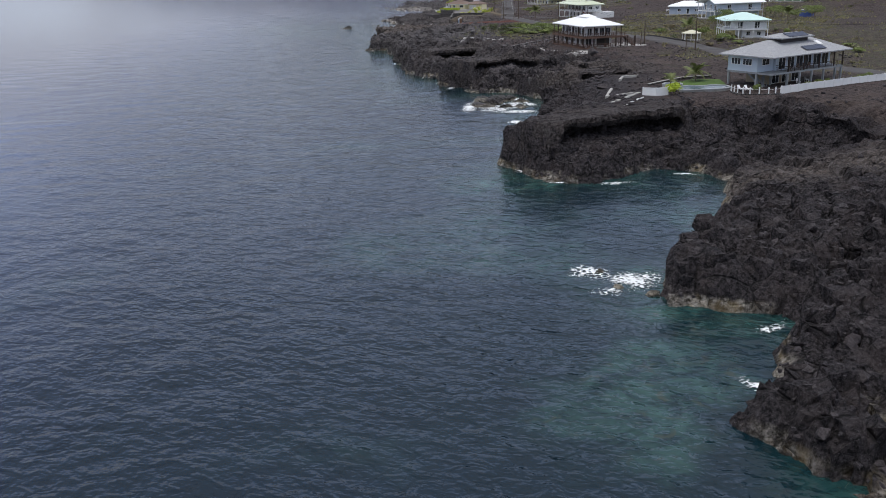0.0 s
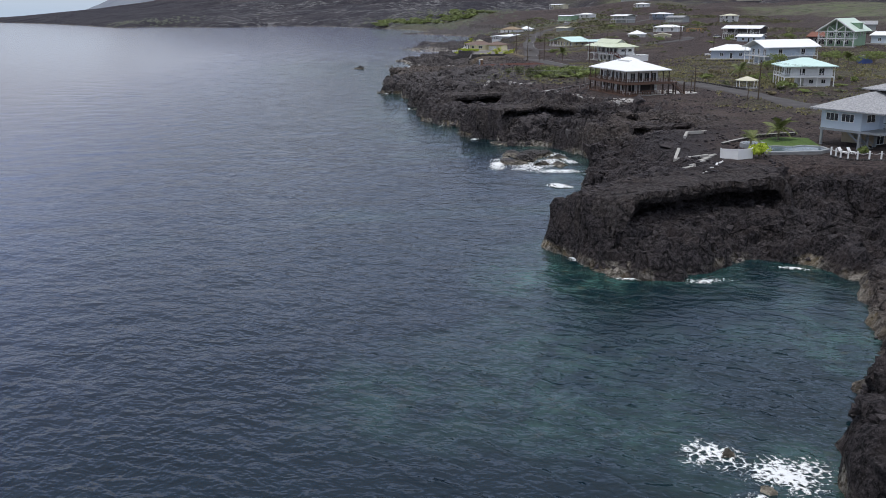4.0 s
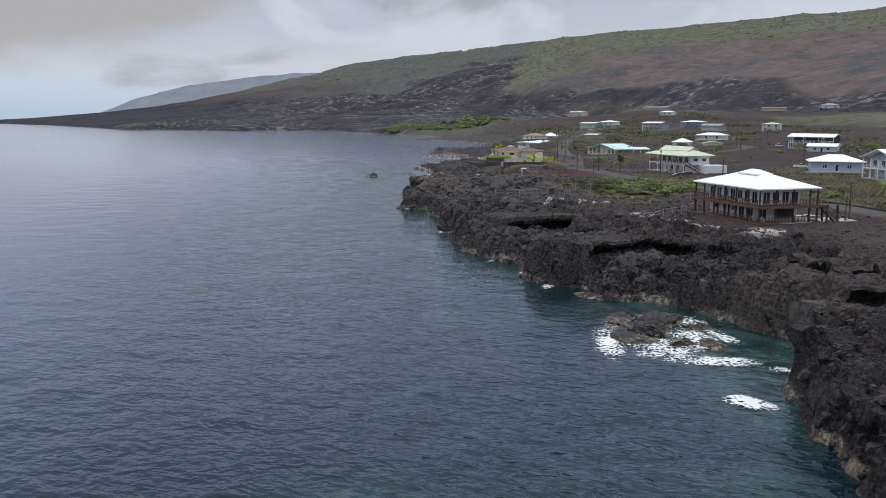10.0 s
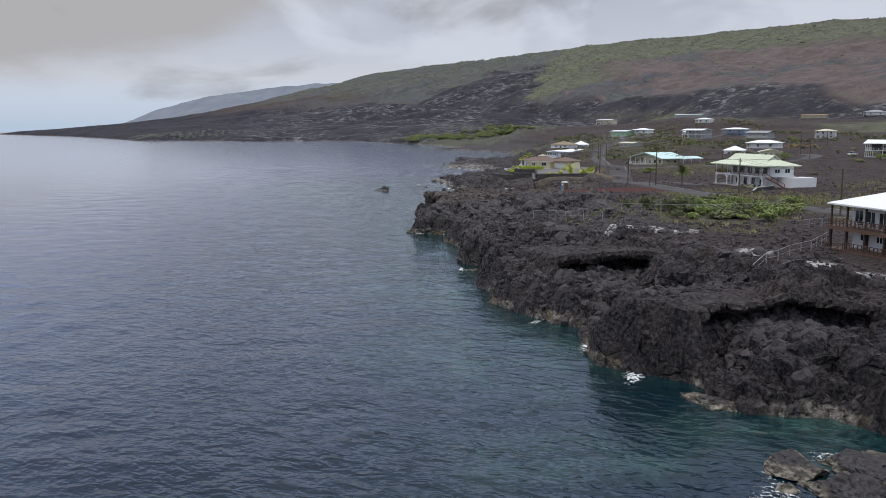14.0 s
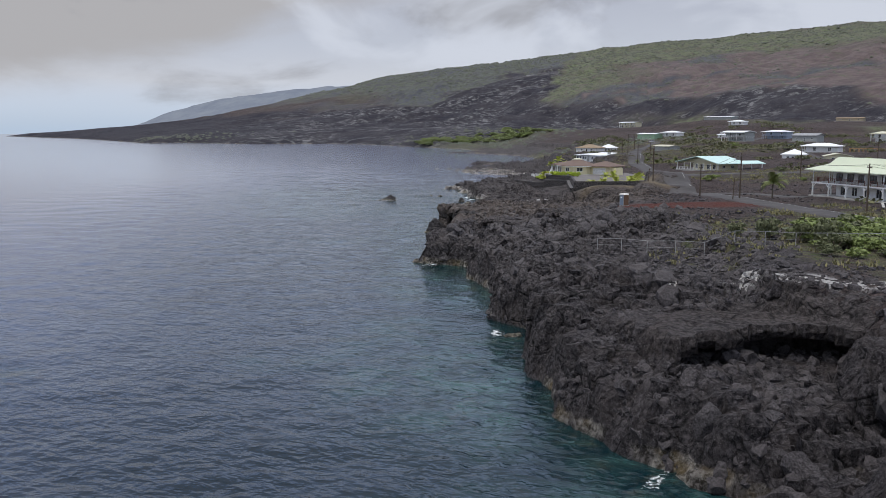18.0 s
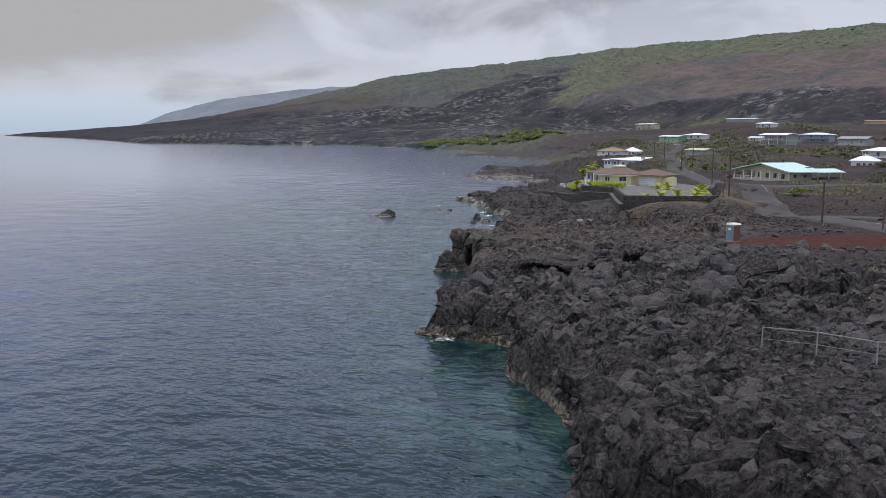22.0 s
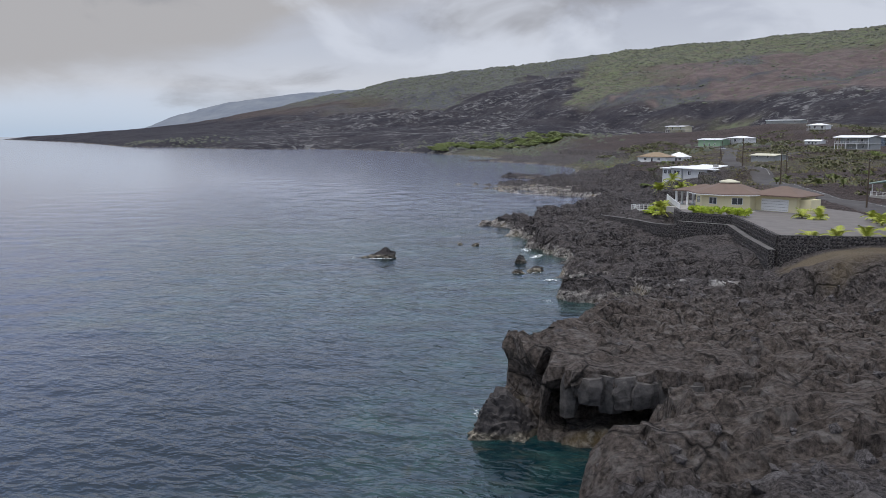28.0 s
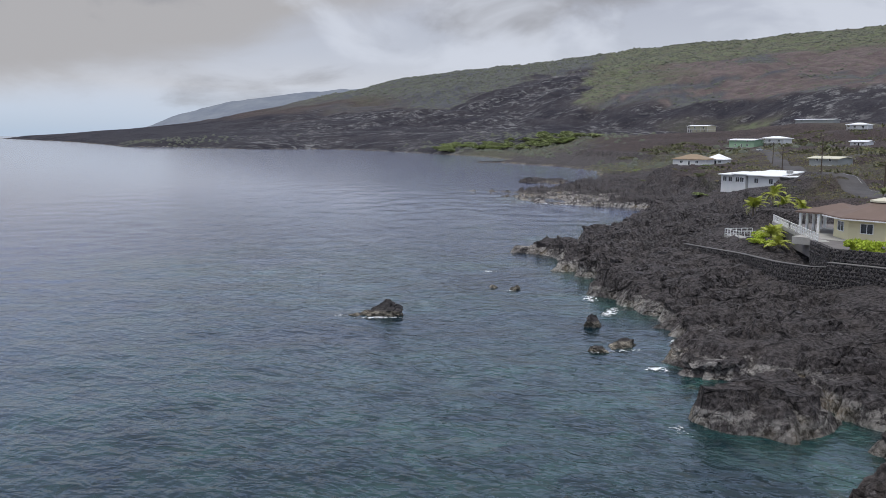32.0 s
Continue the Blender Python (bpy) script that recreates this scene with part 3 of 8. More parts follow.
def land_height(x, y, d):
    """The broad lie of the land, without the rough lava."""
    edge, width, scarp, _ = edge_at(y)
    p = np.clip(d / width, 0, 1)
    z = edge * (1 - (1 - p) ** 2.6)
    plain = np.maximum(8.2, edge)
    lip = d + 2.2 * fbm(x, y, 11, 3, 5)
    z = z + (plain - edge) * (0.45 * step(0, 1, (d - width) / np.maximum(scarp - width, 1)) + 0.55 * step(-1.4, 1.4, lip - scarp))
    v = 0.907 * x + 0.42 * y
    far = step(1500, 3700, y)
    # behind the first ridge the land falls away to the north-west
    behind = 0.85 * step(3000, 3900, y) * (1 - step(-800, -150, x)) + 0.25 * step(-1050, -750, x) * (1 - step(-900, -350, x)) * step(2300, 2900, y) * (1 - step(3000, 3900, y))
    z = z + (np.interp(v, *NEAR_V) * (1 - far) + np.interp(v, *FAR_V) * far) * step(30, 120, d) * (1 - behind)
    return np.where(d < 0, np.maximum(d * 0.9, -5.0), z)
import collections
# reefs under the shallow water: x, y, reach
REEFS = [(8, 469, 12), (4, 482, 14), (12, 476, 10), (-2, 462, 9), (18, 74, 9), (25, 79, 8), (20, 147, 8), (30, 100, 7), (44, 122, 8), (6, 300, 9), (7, 335, 9), (3, 355, 10), (10, 478, 10), (8, 466, 8), (-25, 530, 15), (-42, 535, 13), (0, 540, 10), (2, 300, 6), (14, 288, 6)]
# white salt and sand patches on the lava: x, y, reach
SALT = [(25.5, 307, 3), (31.6, 303.5, 3.5), (37, 302, 4.5), (42, 300, 3.5), (49, 272, 4), (52, 262, 4), (46, 264, 4), (47, 283, 3), (29, 462, 2.5), (33, 455, 2), (60, 258, 5)]
# grass and scrub on the ground: x, y, reach, how thick
GRASS = [(52, 330, 22, 0.9), (64, 345, 26, 0.9), (80, 360, 22, 0.8), (50, 305, 9, 0.5), (92, 310, 20, 0.7), (110, 340, 30, 0.6), (105, 300, 22, 0.8), (130, 310, 30, 0.7), (150, 360, 50, 0.5), (140, 240, 60, 0.5), (120, 200, 20, 0.5), (150, 700, 60, 0.6), (110, 480, 30, 0.5), (100, 600, 25, 0.5), (170, 800, 50, 0.5), (130, 920, 70, 0.9), (-480, 1800, 90, 1.0), (40, 1350, 160, 0.9), (88, 240, 12, 0.5)]

def spaced(stops):
    """Grid lines: (start, spacing) pairs, the spacing growing evenly between them."""
    out = [stops[0][0]]
    for (a, s), (b, s2) in zip(stops, stops[1:]):
        while out[-1] < b - 1e-6:
            k = (out[-1] - a) / (b - a)
            out.append(min(b, out[-1] + s + (s2 - s) * k))
    return np.array(out)


GX = spaced([(-2600, 120), (-800, 60), (-60, 20), (-6, 0.46), (50, 0.46), (80, 1.0), (140, 3), (400, 10), (1200, 40), (5000, 130)])
GY = spaced([(-280, 20), (30, 0.9), (60, 0.56), (330, 0.5), (500, 0.5), (560, 0.9), (760, 3), (1300, 10), (2400, 30), (5000, 90)])
X, Y = np.meshgrid(GX, GY)
wx, wy = X + 1.5 * fbm(X, Y, 9, 3, 3), Y + 1.5 * fbm(X, Y, 9, 3, 9)
near = 1 - step(900, 1400, Y)
D = coast_distance(np.where(Y < 1400, wx, X), np.where(Y < 1400, wy, Y))
D0 = coast_distance(X, Y)
# broken fingers of rock and inlets along the water's edge
FINGER = 0.9 + 1.5 * step(452, 462, Y) * (1 - step(545, 570, Y)) + 1.2 * step(640, 660, Y) * (1 - step(740, 800, Y))
# low blocks of crust that stand off the shore, as outlines
ISLETS = [[(14.9, 465.7), (16.9, 462.1), (21.0, 460.6), (24.7, 464.1), (26.6, 468.5), (25.6, 472.6), (22.3, 473.6), (18.9, 472.7)],
          [(17.4, 481.7), (17.2, 477.9), (21.2, 476.2), (25.5, 477.4), (30, 479), (30, 484), (22, 485)],
          [(26.4, 470.4), (29, 469.4), (33, 470.2), (37, 472), (36, 478), (28, 477)],
          [(9, 559), (19, 561), (24, 553), (19, 548)], [(12, 536.5), (21, 537), (22, 542), (17, 546)],
          [(-8, 739), (22, 731), (29, 690), (38, 668), (60, 668), (62, 690), (40, 720)], [(30, 800), (48, 790), (60, 812), (40, 818)]]


def polygon_distance(x, y, ring):
    best, inside = np.full(x.shape, 1e9), np.zeros(x.shape, bool)
    for (ax, ay), (bx, by) in zip(ring, ring[1:] + ring[:1]):
        vx, vy = bx - ax, by - ay
        t = np.clip(((x - ax) * vx + (y - ay) * vy) / (vx * vx + vy * vy), 0, 1)
        best = np.minimum(best, np.hypot(x - ax - t * vx, y - ay - t * vy))
        if ay != by:
            inside ^= ((ay > y) != (by > y)) & (x < ax + (y - ay) / (by - ay) * vx)
    return np.where(inside, best, -best)


D = D + FINGER * fbm(X * 0.75, Y * 1.2, 5.0, 3, 27) * (1 - step(6, 12, np.abs(D))) * near
for ring in ISLETS:
    px, py = np.array(ring).T
    win = np.s_[np.searchsorted(GY, py.min() - 8):np.searchsorted(GY, py.max() + 8), np.searchsorted(GX, px.min() - 8):np.searchsorted(GX, px.max() + 8)]
    D[win] = np.maximum(D[win], polygon_distance(X[win], Y[win], ring) + 0.7 * fbm(X[win], Y[win], 3.0, 3, 28))
D = np.where(D0 > 60, D0, D)
Z = land_height(X, Y, D)
# levelled ground under houses and yards: x, y, height, reach
PADS = [(65.9, 276.2, 8.0, 16), (84.5, 187, 7.9, 16), (53, 176, 7.6, 7), (66, 183, 7.8, 9), (48, 181, 8.1, 8), (54, 196, 8.2, 8), (100, 184, 7.8, 14), (75, 172, 7.6, 6), (117, 285, 8.2, 12), (99, 279, 8.3, 6), (94, 402, 8.6, 14), (107, 540, 8.3, 15), (55, 513, 8.1, 16), (52, 485, 8.0, 13), (60, 475, 8.0, 12), (44, 527, 6.9, 6), (42.8, 535, 6.1, 5), (48, 541, 7.6, 8), (66, 492, 8.0, 9), (70, 505, 8.0, 9), (64, 482, 8.0, 8), (66, 518, 8.0, 8), (84, 638, 8.2, 16), (112, 800, 8.6, 20), (127, 808, 8.6, 12), (144, 731, 9.0, 14), (131, 372, 10.6, 14), (136, 342, 10.4, 16), (193, 508, 12.2, 18), (191, 497, 11.0, 12), (197, 645, 10.0, 18), (170, 572, 9.8, 12), (158, 588, 9.9, 12), (198, 763, 16.3, 20), (315, 1143, 31, 40), (282, 996, 26, 30), (252, 834, 17.5, 22), (243, 769, 16.0, 22), (276, 739, 16.5, 22), (205, 975, 15.8, 30), (228, 1176, 26, 40), (530, 1165, 34.5, 60), (352, 885, 17, 40), (400, 1400, 36, 80), (50, 322, 8.8, 22), (62, 382, 8.9, 18), (39, 384, 8.5, 10), (160, 290, 10.5, 25), (187, 395, 13.3, 18), (213, 399, 13.6, 14), (48, 457, 7.5, 7), (56, 456, 7.7, 8), (63, 455, 7.8, 7)]
weight, shift = np.full(X.shape, 0.25), np.zeros(X.shape)
for px, py, pz, pr in PADS:
    i, j = np.searchsorted(GX, px), np.searchsorted(GY, py)
    here = land_height(np.array([float(px)]), np.array([float(py)]), coast_distance(np.array([float(px)]), np.array([float(py)])))[0]
    q = np.exp(-(((X - px) ** 2 + (Y - py) ** 2) / (pr * pr)) ** 1.5)
    weight, shift = weight + q * 4, shift + q * 4 * (pz - here)
Z = Z + shift / weight * step(8, 22, D)

LEVEL = np.clip(0.8 * (weight - 0.3), 0, 1)
# rough lava: blocks and cracks near the sea, finer rubble inland
EDGE_H, EDGE_W, SCARP, ROUGH = edge_at(Y)
low = step(-1.5, 2, D) * (1 - 0.86 * step(4, 16, D - SCARP)) * (1 - step(750, 1100, Y)) * (1 - 0.95 * LEVEL)
rough = low * ROUGH
f1, gap, rnd = cells(X + 1.4 * fbm(X, Y, 5, 2, 21), Y + 1.4 * fbm(X, Y, 5, 2, 22), 6.4, 31)
g1, ggap, grnd = cells(X + 0.4 * fbm(X, Y, 2, 2, 23), Y, 2.1, 41)
face = (1 - step(0.6, 1.5, D / EDGE_W)) + (1 - step(1.5, 4.0, np.abs(D - SCARP)))
blocks = (rnd - 0.5) * (1.5 + 1.1 * face) - 0.9 * (1 - step(0.0, 0.12, gap)) + (grnd - 0.5) * 0.95 - 0.45 * (1 - step(0, 0.18, ggap))
# broken shelves: the old crust lies in steps
tread = 2.2 * fbm(X, Y, 17, 3, 55, 0.55)
shelf_z = (np.floor(tread) + step(0.36, 0.64, tread - np.floor(tread)) - 0.5) * 1.15 * step(2, 7, D)
Z = Z + rough * (blocks * 0.78 + 0.5 * fbm(X, Y, 14, 4, 51) + 0.22 * fbm(X, Y, 1.5, 2, 61) + shelf_z)
# ropy plates on the smooth flows: long shallow cracks
p1, pgap, prnd = cells(X * 0.6 + 1.2 * fbm(X, Y, 6, 3, 24), Y + 1.2 * fbm(X, Y, 6, 3, 25), 3.4, 43)
Z = Z + low * (1 - ROUGH) * ((prnd - 0.5) * 0.8 - 0.9 * (1 - step(0, 0.10, pgap)) + 0.45 * fbm(X, Y, 7, 4, 63))
Z = Z + (1 - low) * step(20, 40, D) * (1 - step(900, 1500, Y)) * 0.09 * fbm(X, Y, 3, 3, 71)
far_r = step(500, 1400, X + 0.6 * Y)
gully = np.abs(fbm(X * 0.8 - 0.5 * Y, 0.35 * (0.5 * X + 0.8 * Y), 150, 4, 83))
Z = Z + far_r * step(60, 300, D) * (9 * fbm(X, Y, 260, 5, 81) + 2.6 * fbm(X, Y, 60, 4, 91, 0.6) - 9 * (1 - step(0.0, 0.35, gully)) * step(1300, 1900, Y))
# a shallow dip before the dirt lot
Z = Z - 1.3 * step(26, 38, X) * (1 - step(72, 84, X)) * step(418, 432, Y) * (1 - step(446, 450, Y))
# thin ledges: every flow lies on the one before it with a broken edge
drift = 0.9 * fbm(X, Y, 8, 4, 131, 0.6)
tall = 0.75 + 0.45 * step(-0.3, 0.3, fbm(X, Y, 26, 2, 133))
lev = (Z + drift) / tall
lev = (np.floor(lev) + step(0.40, 0.60, lev - np.floor(lev))) * tall - drift
Z = Z + 0.85 * low * step(0.3, 1.5, D) * (lev - Z)
# overhanging crust: the lip from west to east with the hollow north of it; floor height, depth, thickness, reach of the apron, height of the lip
CAVES = [([(29, 147.5), (34.3, 152.6), (42.5, 157.8), (48.4, 160), (55, 158.5)], 4.2, 6.0, 1.5, 13, 8.0), ([(47.5, 210), (52.8, 208), (60, 209)], 6.2, 3.0, 0.8, 4, 8.2),
         ([(20, 288), (23, 289.2), (26, 292.6), (29.8, 294), (34, 292.7), (38, 290)], 3.4, 6.0, 1.5, 13, 6.7), ([(28, 250.5), (31, 254.8), (36, 256.2), (42, 255.5), (48, 252)], 4.4, 4.5, 1.0, 8, 7.1),
         ([(6, 413.2), (9.7, 412.2), (12, 411.4), (15.7, 410.3), (20.5, 409.6)], 0.9, 5.0, 2.0, 4, 5.4), ([(12, 389), (18.8, 385.5), (25, 387.3), (29, 391)], 3.7, 2.6, 0.9, 7, 5.6)]
Z0 = Z.copy()
SLABS, hollow = [], np.zeros(X.shape)
for lip, floor_z, deep_m, thick, apron, top in CAVES:
    L = np.array(lip, float)
    j0, j1 = np.searchsorted(GY, L[:, 1].min() - 18), np.searchsorted(GY, L[:, 1].max() + 14)
    i0, i1 = np.searchsorted(GX, L[:, 0].min() - 8), np.searchsorted(GX, L[:, 0].max() + 8)
    win = np.s_[j0:j1, i0:i1]
    x, y = X[win], Y[win]
    seg = np.hypot(*np.diff(L, axis=0).T)
    cum = np.concatenate([[0], np.cumsum(seg)]) / seg.sum()
    best, s, u = np.full(x.shape, 99.0), np.zeros(x.shape), np.zeros(x.shape)
    for k in range(len(L) - 1):
        (ax, ay), (vx, vy) = L[k], L[k + 1] - L[k]
        raw = ((x - ax) * vx + (y - ay) * vy) / (vx * vx + vy * vy)
        t = np.clip(raw, 0, 1)
        d = np.hypot(x - ax - t * vx, y - ay - t * vy)
        side = np.sign(vx * (y - ay) - vy * (x - ax))
        here = d < best
        best, s, u = np.where(here, d, best), np.where(here, d * side, s), np.where(here, cum[k] + t * (cum[k + 1] - cum[k]), u)
    s = s + 0.7 * fbm(x, y, 3.0, 3, 67)
    end = np.sqrt(np.clip(np.sin(np.pi * np.clip(u, 0, 1)), 0, 1)) * (1 - step(0.5, 3, np.where((u < 0.001) | (u > 0.999), best, 0)))
    rise = step(-1.5, 0.2, s) * (1 - step(7, 15, s)) * step(0.05, 0.5, end)
    Z0[win] = np.maximum(Z0[win], Z0[win] * (1 - rise) + (top + 0.35 * fbm(x, y, 5, 3, 66)) * rise)
    Z[win] = Z0[win]
    dug = step(-apron, -0.55 * apron, s) * (1 - step(0.75, 1.0, s / np.maximum(deep_m * end, 0.3))) * step(0.15, 0.5, end)
    level = np.minimum(Z0[win], floor_z + 0.5 * fbm(x, y, 2.2, 2, 68) + 0.12 * np.maximum(s, 0) + (prnd[win] - 0.5) * 0.8)
    Z[win] = Z[win] * (1 - dug) + level * dug
    hollow[win] = np.maximum(hollow[win], step(0.0, 0.3, dug))
    on = (s > -0.9 - 0.5 * vnoise(x / 1.7, y / 1.7, 69)) & (s < deep_m + 1.5) & (end > 0.12)
    r2 = step(-3.4, -2.2, s) * (1 - step(7, 15, s)) * step(0.05, 0.5, end)
    roof_z = np.maximum(Z0[win], Z0[win] * (1 - r2) + (top + 0.35 * fbm(x, y, 5, 3, 66)) * r2)
    SLABS.append((x, y, roof_z, on, thick * (0.9 + 0.18 * fbm(x, y, 3.4, 3, 70)) + (1 - step(0.15, 0.5, end)) * 3.0 + 0.25 * np.maximum(s - 1, 0), 0.9 if thick > 1.8 else 0.25))
# the paved yard is cut and filled level
YARD = [(42.0, 501.5), (47.4, 495.2), (45.8, 481), (44.8, 468.4), (52, 466.6), (63.5, 464.2), (67.5, 478), (70.5, 492), (73.5, 506), (70, 522), (60, 530), (52, 534), (46, 527), (43, 510)]
inside = np.zeros(X.shape, bool)
for (ax, ay), (cx, cy) in zip(YARD, YARD[1:] + YARD[:1]):
    if ay != cy:
        inside ^= ((ay > Y) != (cy > Y)) & (X < ax + (Y - ay) / (cy - ay) * (cx - ax))
Z = np.where(inside, np.minimum(Z, 7.85), Z)
# below the yard's retaining wall the bare lava lies lower
wall_x = np.interp(Y, [467, 481, 494.6, 501.5, 509.5, 520, 530], [44.3, 45.9, 47.0, 41.2, 41.6, 40.0, 38.0])
below = step(466.5, 468.5, Y) * (1 - step(520, 534, Y)) * (1 - step(-0.4, 0.8, X - wall_x)) * ~inside
Z = Z * (1 - below) + np.minimum(Z, np.interp(X, [12, 30, 47], [2.4, 4.0, 5.2]) + 0.6 * fbm(X, Y, 6, 3, 145)) * below
# undercut faces: the lip leans out to sea, the foot is worn back
GXs, GYs = np.gradient(D0, axis=1) / np.maximum(np.gradient(X, axis=1), 1e-6), np.gradient(D0, axis=0) / np.maximum(np.gradient(Y, axis=0), 1e-6)
GN = np.maximum(np.hypot(GXs, GYs), 1e-3)
LIP = D + 2.2 * fbm(X, Y, 11, 3, 5) - SCARP
cave = step(0.05, 0.55, fbm(X, Y, 13, 2, 77) + 0.25) * (1 - step(640, 760, Y))
lean = (np.exp(-((LIP - 1.6) / 1.1) ** 2) * 2.0 - np.exp(-((LIP + 0.7) / 0.9) ** 2) * 1.5) * cave * step(2.0, 4.5, SCARP - EDGE_W)
rim = D / EDGE_W
lean2 = (np.exp(-((rim - 0.85) / 0.35) ** 2) * 1.2 - np.exp(-((rim - 0.22) / 0.2) ** 2) * 1.0) * step(-0.15, 0.4, fbm(X, Y, 9, 2, 78)) * np.clip(4.5 / EDGE_W, 0.3, 1.2) * (1 - step(640, 760, Y))
lean = lean * (1 - np.clip(weight - 0.25, 0, 1))
lean2 = lean2 * (1 - np.clip(weight - 0.25, 0, 1)) * (1 - hollow) * (1 - inside)
lean = lean * (1 - hollow) * (1 - inside)
PX = X - (lean + lean2) * GXs / GN
PY = Y - (lean + lean2) * GYs / GN


def vnoise3(x, y, z, seed):
    iz = np.floor(z)
    f = z - iz
    f = f * f * (3 - 2 * f)
    jump = iz * 57.31
    return vnoise(x + jump, y - 0.7 * jump, seed) * (1 - f) + vnoise(x + jump + 57.31, y - 0.7 * (jump + 57.31), seed) * f


# knobs and hollows of the broken rock, along the lie of each face
rows_n, cols_n = slice(np.searchsorted(GY, 40), np.searchsorted(GY, 640)), slice(np.searchsorted(GX, -6), np.searchsorted(GX, 75))
sx, sy, sz = PX[rows_n, cols_n], PY[rows_n, cols_n], Z[rows_n, cols_n]
ex, ey, ez = (np.gradient(q, axis=1) for q in (sx, sy, sz))
hx, hy, hz = (np.gradient(q, axis=0) for q in (sx, sy, sz))
nvx, nvy, nvz = ey * hz - ez * hy, ez * hx - ex * hz, ex * hy - ey * hx
nl = np.maximum(np.sqrt(nvx ** 2 + nvy ** 2 + nvz ** 2), 1e-6)
steep = 1 - np.clip(nvz / nl, 0, 1)
knob = 0.0
for cell, amp, sd in ((3.4, 0.55, 501), (1.5, 0.42, 502), (0.9, 0.22, 503)):
    q = vnoise3(sx / cell, sy / cell, sz / cell * 1.3, sd)
    knob = knob + amp * (1 - 2 * np.abs(q))
knob = knob * (0.15 + 1.0 * step(0.08, 0.4, steep)) * low[rows_n, cols_n] * (0.45 + 0.55 * ROUGH[rows_n, cols_n]) * step(-1.0, 1.0, D[rows_n, cols_n])
PX[rows_n, cols_n] += knob * nvx / nl
PY[rows_n, cols_n] += knob * nvy / nl
Z_top = Z.copy()
Z_top[rows_n, cols_n] += knob * nvz / nl
keep_v = Z > -4.5
nx, ny = len(GX), len(GY)
quad = keep_v[:-1, :-1] | keep_v[1:, :-1] | keep_v[:-1, 1:] | keep_v[1:, 1:]
idx = np.arange(nx * ny).reshape(ny, nx)
faces = np.stack([idx[:-1, :-1], idx[:-1, 1:], idx[1:, 1:], idx[1:, :-1]], -1)[quad]
used = np.zeros(nx * ny, bool); used[faces.ravel()] = True
remap = np.cumsum(used) - 1


def grid_mesh(name, co, quads):
    me = bpy.data.meshes.new(name)
    me.vertices.add(len(co)); me.vertices.foreach_set("co", np.ascontiguousarray(co, np.float32).ravel())
    me.loops.add(quads.size); me.loops.foreach_set("vertex_index", np.ascontiguousarray(quads, np.int32).ravel())
    me.polygons.add(len(quads))
    me.polygons.foreach_set("loop_start", np.arange(0, quads.size, quads.shape[1], dtype=np.int32))
    me.update(calc_edges=True); me.validate()
    return me


def attribute(me, name, values):
    at = me.attributes.new(name, "FLOAT", "POINT")
    at.data.foreach_set("value", np.ascontiguousarray(values, np.float32).ravel())


gme = grid_mesh("ground", np.stack([PX, PY, Z_top], -1).reshape(-1, 3)[used], remap[faces])
V = 0.907 * X + 0.42 * Y
# the slope: a black flow fills the valley, brown ash and green pasture lie east of it, grey scrub above
patch = fbm(X, Y, 260, 5, 101, 0.6)
frill = fbm(X, Y, 110, 5, 125, 0.6)
far_land = step(700, 900, V) * step(100, 240, D)
flow_side = np.interp(Y, [1500, 1900, 1967, 2309, 2678, 3300], [560, 330, 245, 300, 405, 560]) + 28 * frill
east = step(-14, 14, X - flow_side) * step(1035, 1065, V + 16 * frill)
flow_top = np.interp(X, [-1500, -450, -200, 20, 200, 400, 700], [600, 690, 860, 1020, 1230, 1500, 1500]) + 60 * frill
valley = (1 - east) * (1 - step(-25, 25, V - flow_top)) * np.maximum(step(880, 930, V + 30 * frill), step(1300, 1420, Y)) * step(660, 860, Y)
meadow_line = np.interp(X, [250, 359, 533, 651, 808, 1400], [1090, 1240, 1490, 1590, 1700, 1850]) + 55 * patch
meadow = east * step(-60, 60, V - meadow_line) * (1 - 0.75 * step(420, 760, V - meadow_line))
soil = east * (1 - meadow)
pasture = step(300, 420, X + 40 * frill) * (1 - step(1015, 1065, V)) * step(520, 700, V) * step(-0.45, 0.1, patch + 0.6 * frill)
west_green = (1 - east) * (1 - valley) * far_land * step(0.05, 0.5, fbm(X, Y, 190, 4, 127) + 0.18) * step(-30, 40, V - flow_top) * (1 - step(330, 520, V - flow_top))
meadow = np.maximum(np.maximum(meadow, 0.3 * west_green), 0.9 * pasture)
veg = np.clip((1 - east) * (1 - valley) * step(960, 1100, V) + 0.6 * step(0.25, 0.6, patch) * step(700, 900, V) * (1 - valley) * (1 - east), 0, 1) * far_land
veg = np.maximum(veg, np.clip(soil * 1.4 * step(0.12, 0.5, fbm(X, Y, 130, 5, 129, 0.65) - 0.0012 * (V - 1040) + 0.12), 0, 0.9)) * (1 - valley)
valley = valley * (1 - 0.9 * pasture)
flow = np.maximum(valley, 0.95 * step(1500, 1800, Y) * (1 - step(-25, 25, V - flow_top)) * (1 - east))
lichen = step(650, 720, Y) * np.clip(0.12 + step(-480, -250, X) + 0.0 * V, 0, 1)
soil = soil * (1 - veg)
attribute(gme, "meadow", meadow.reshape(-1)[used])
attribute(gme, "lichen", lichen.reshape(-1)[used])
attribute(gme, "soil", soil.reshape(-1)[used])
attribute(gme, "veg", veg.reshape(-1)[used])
attribute(gme, "flow", flow.reshape(-1)[used])
attribute(gme, "inland", (step(2, 12, D - SCARP) * step(14, 26, D)).reshape(-1)[used])
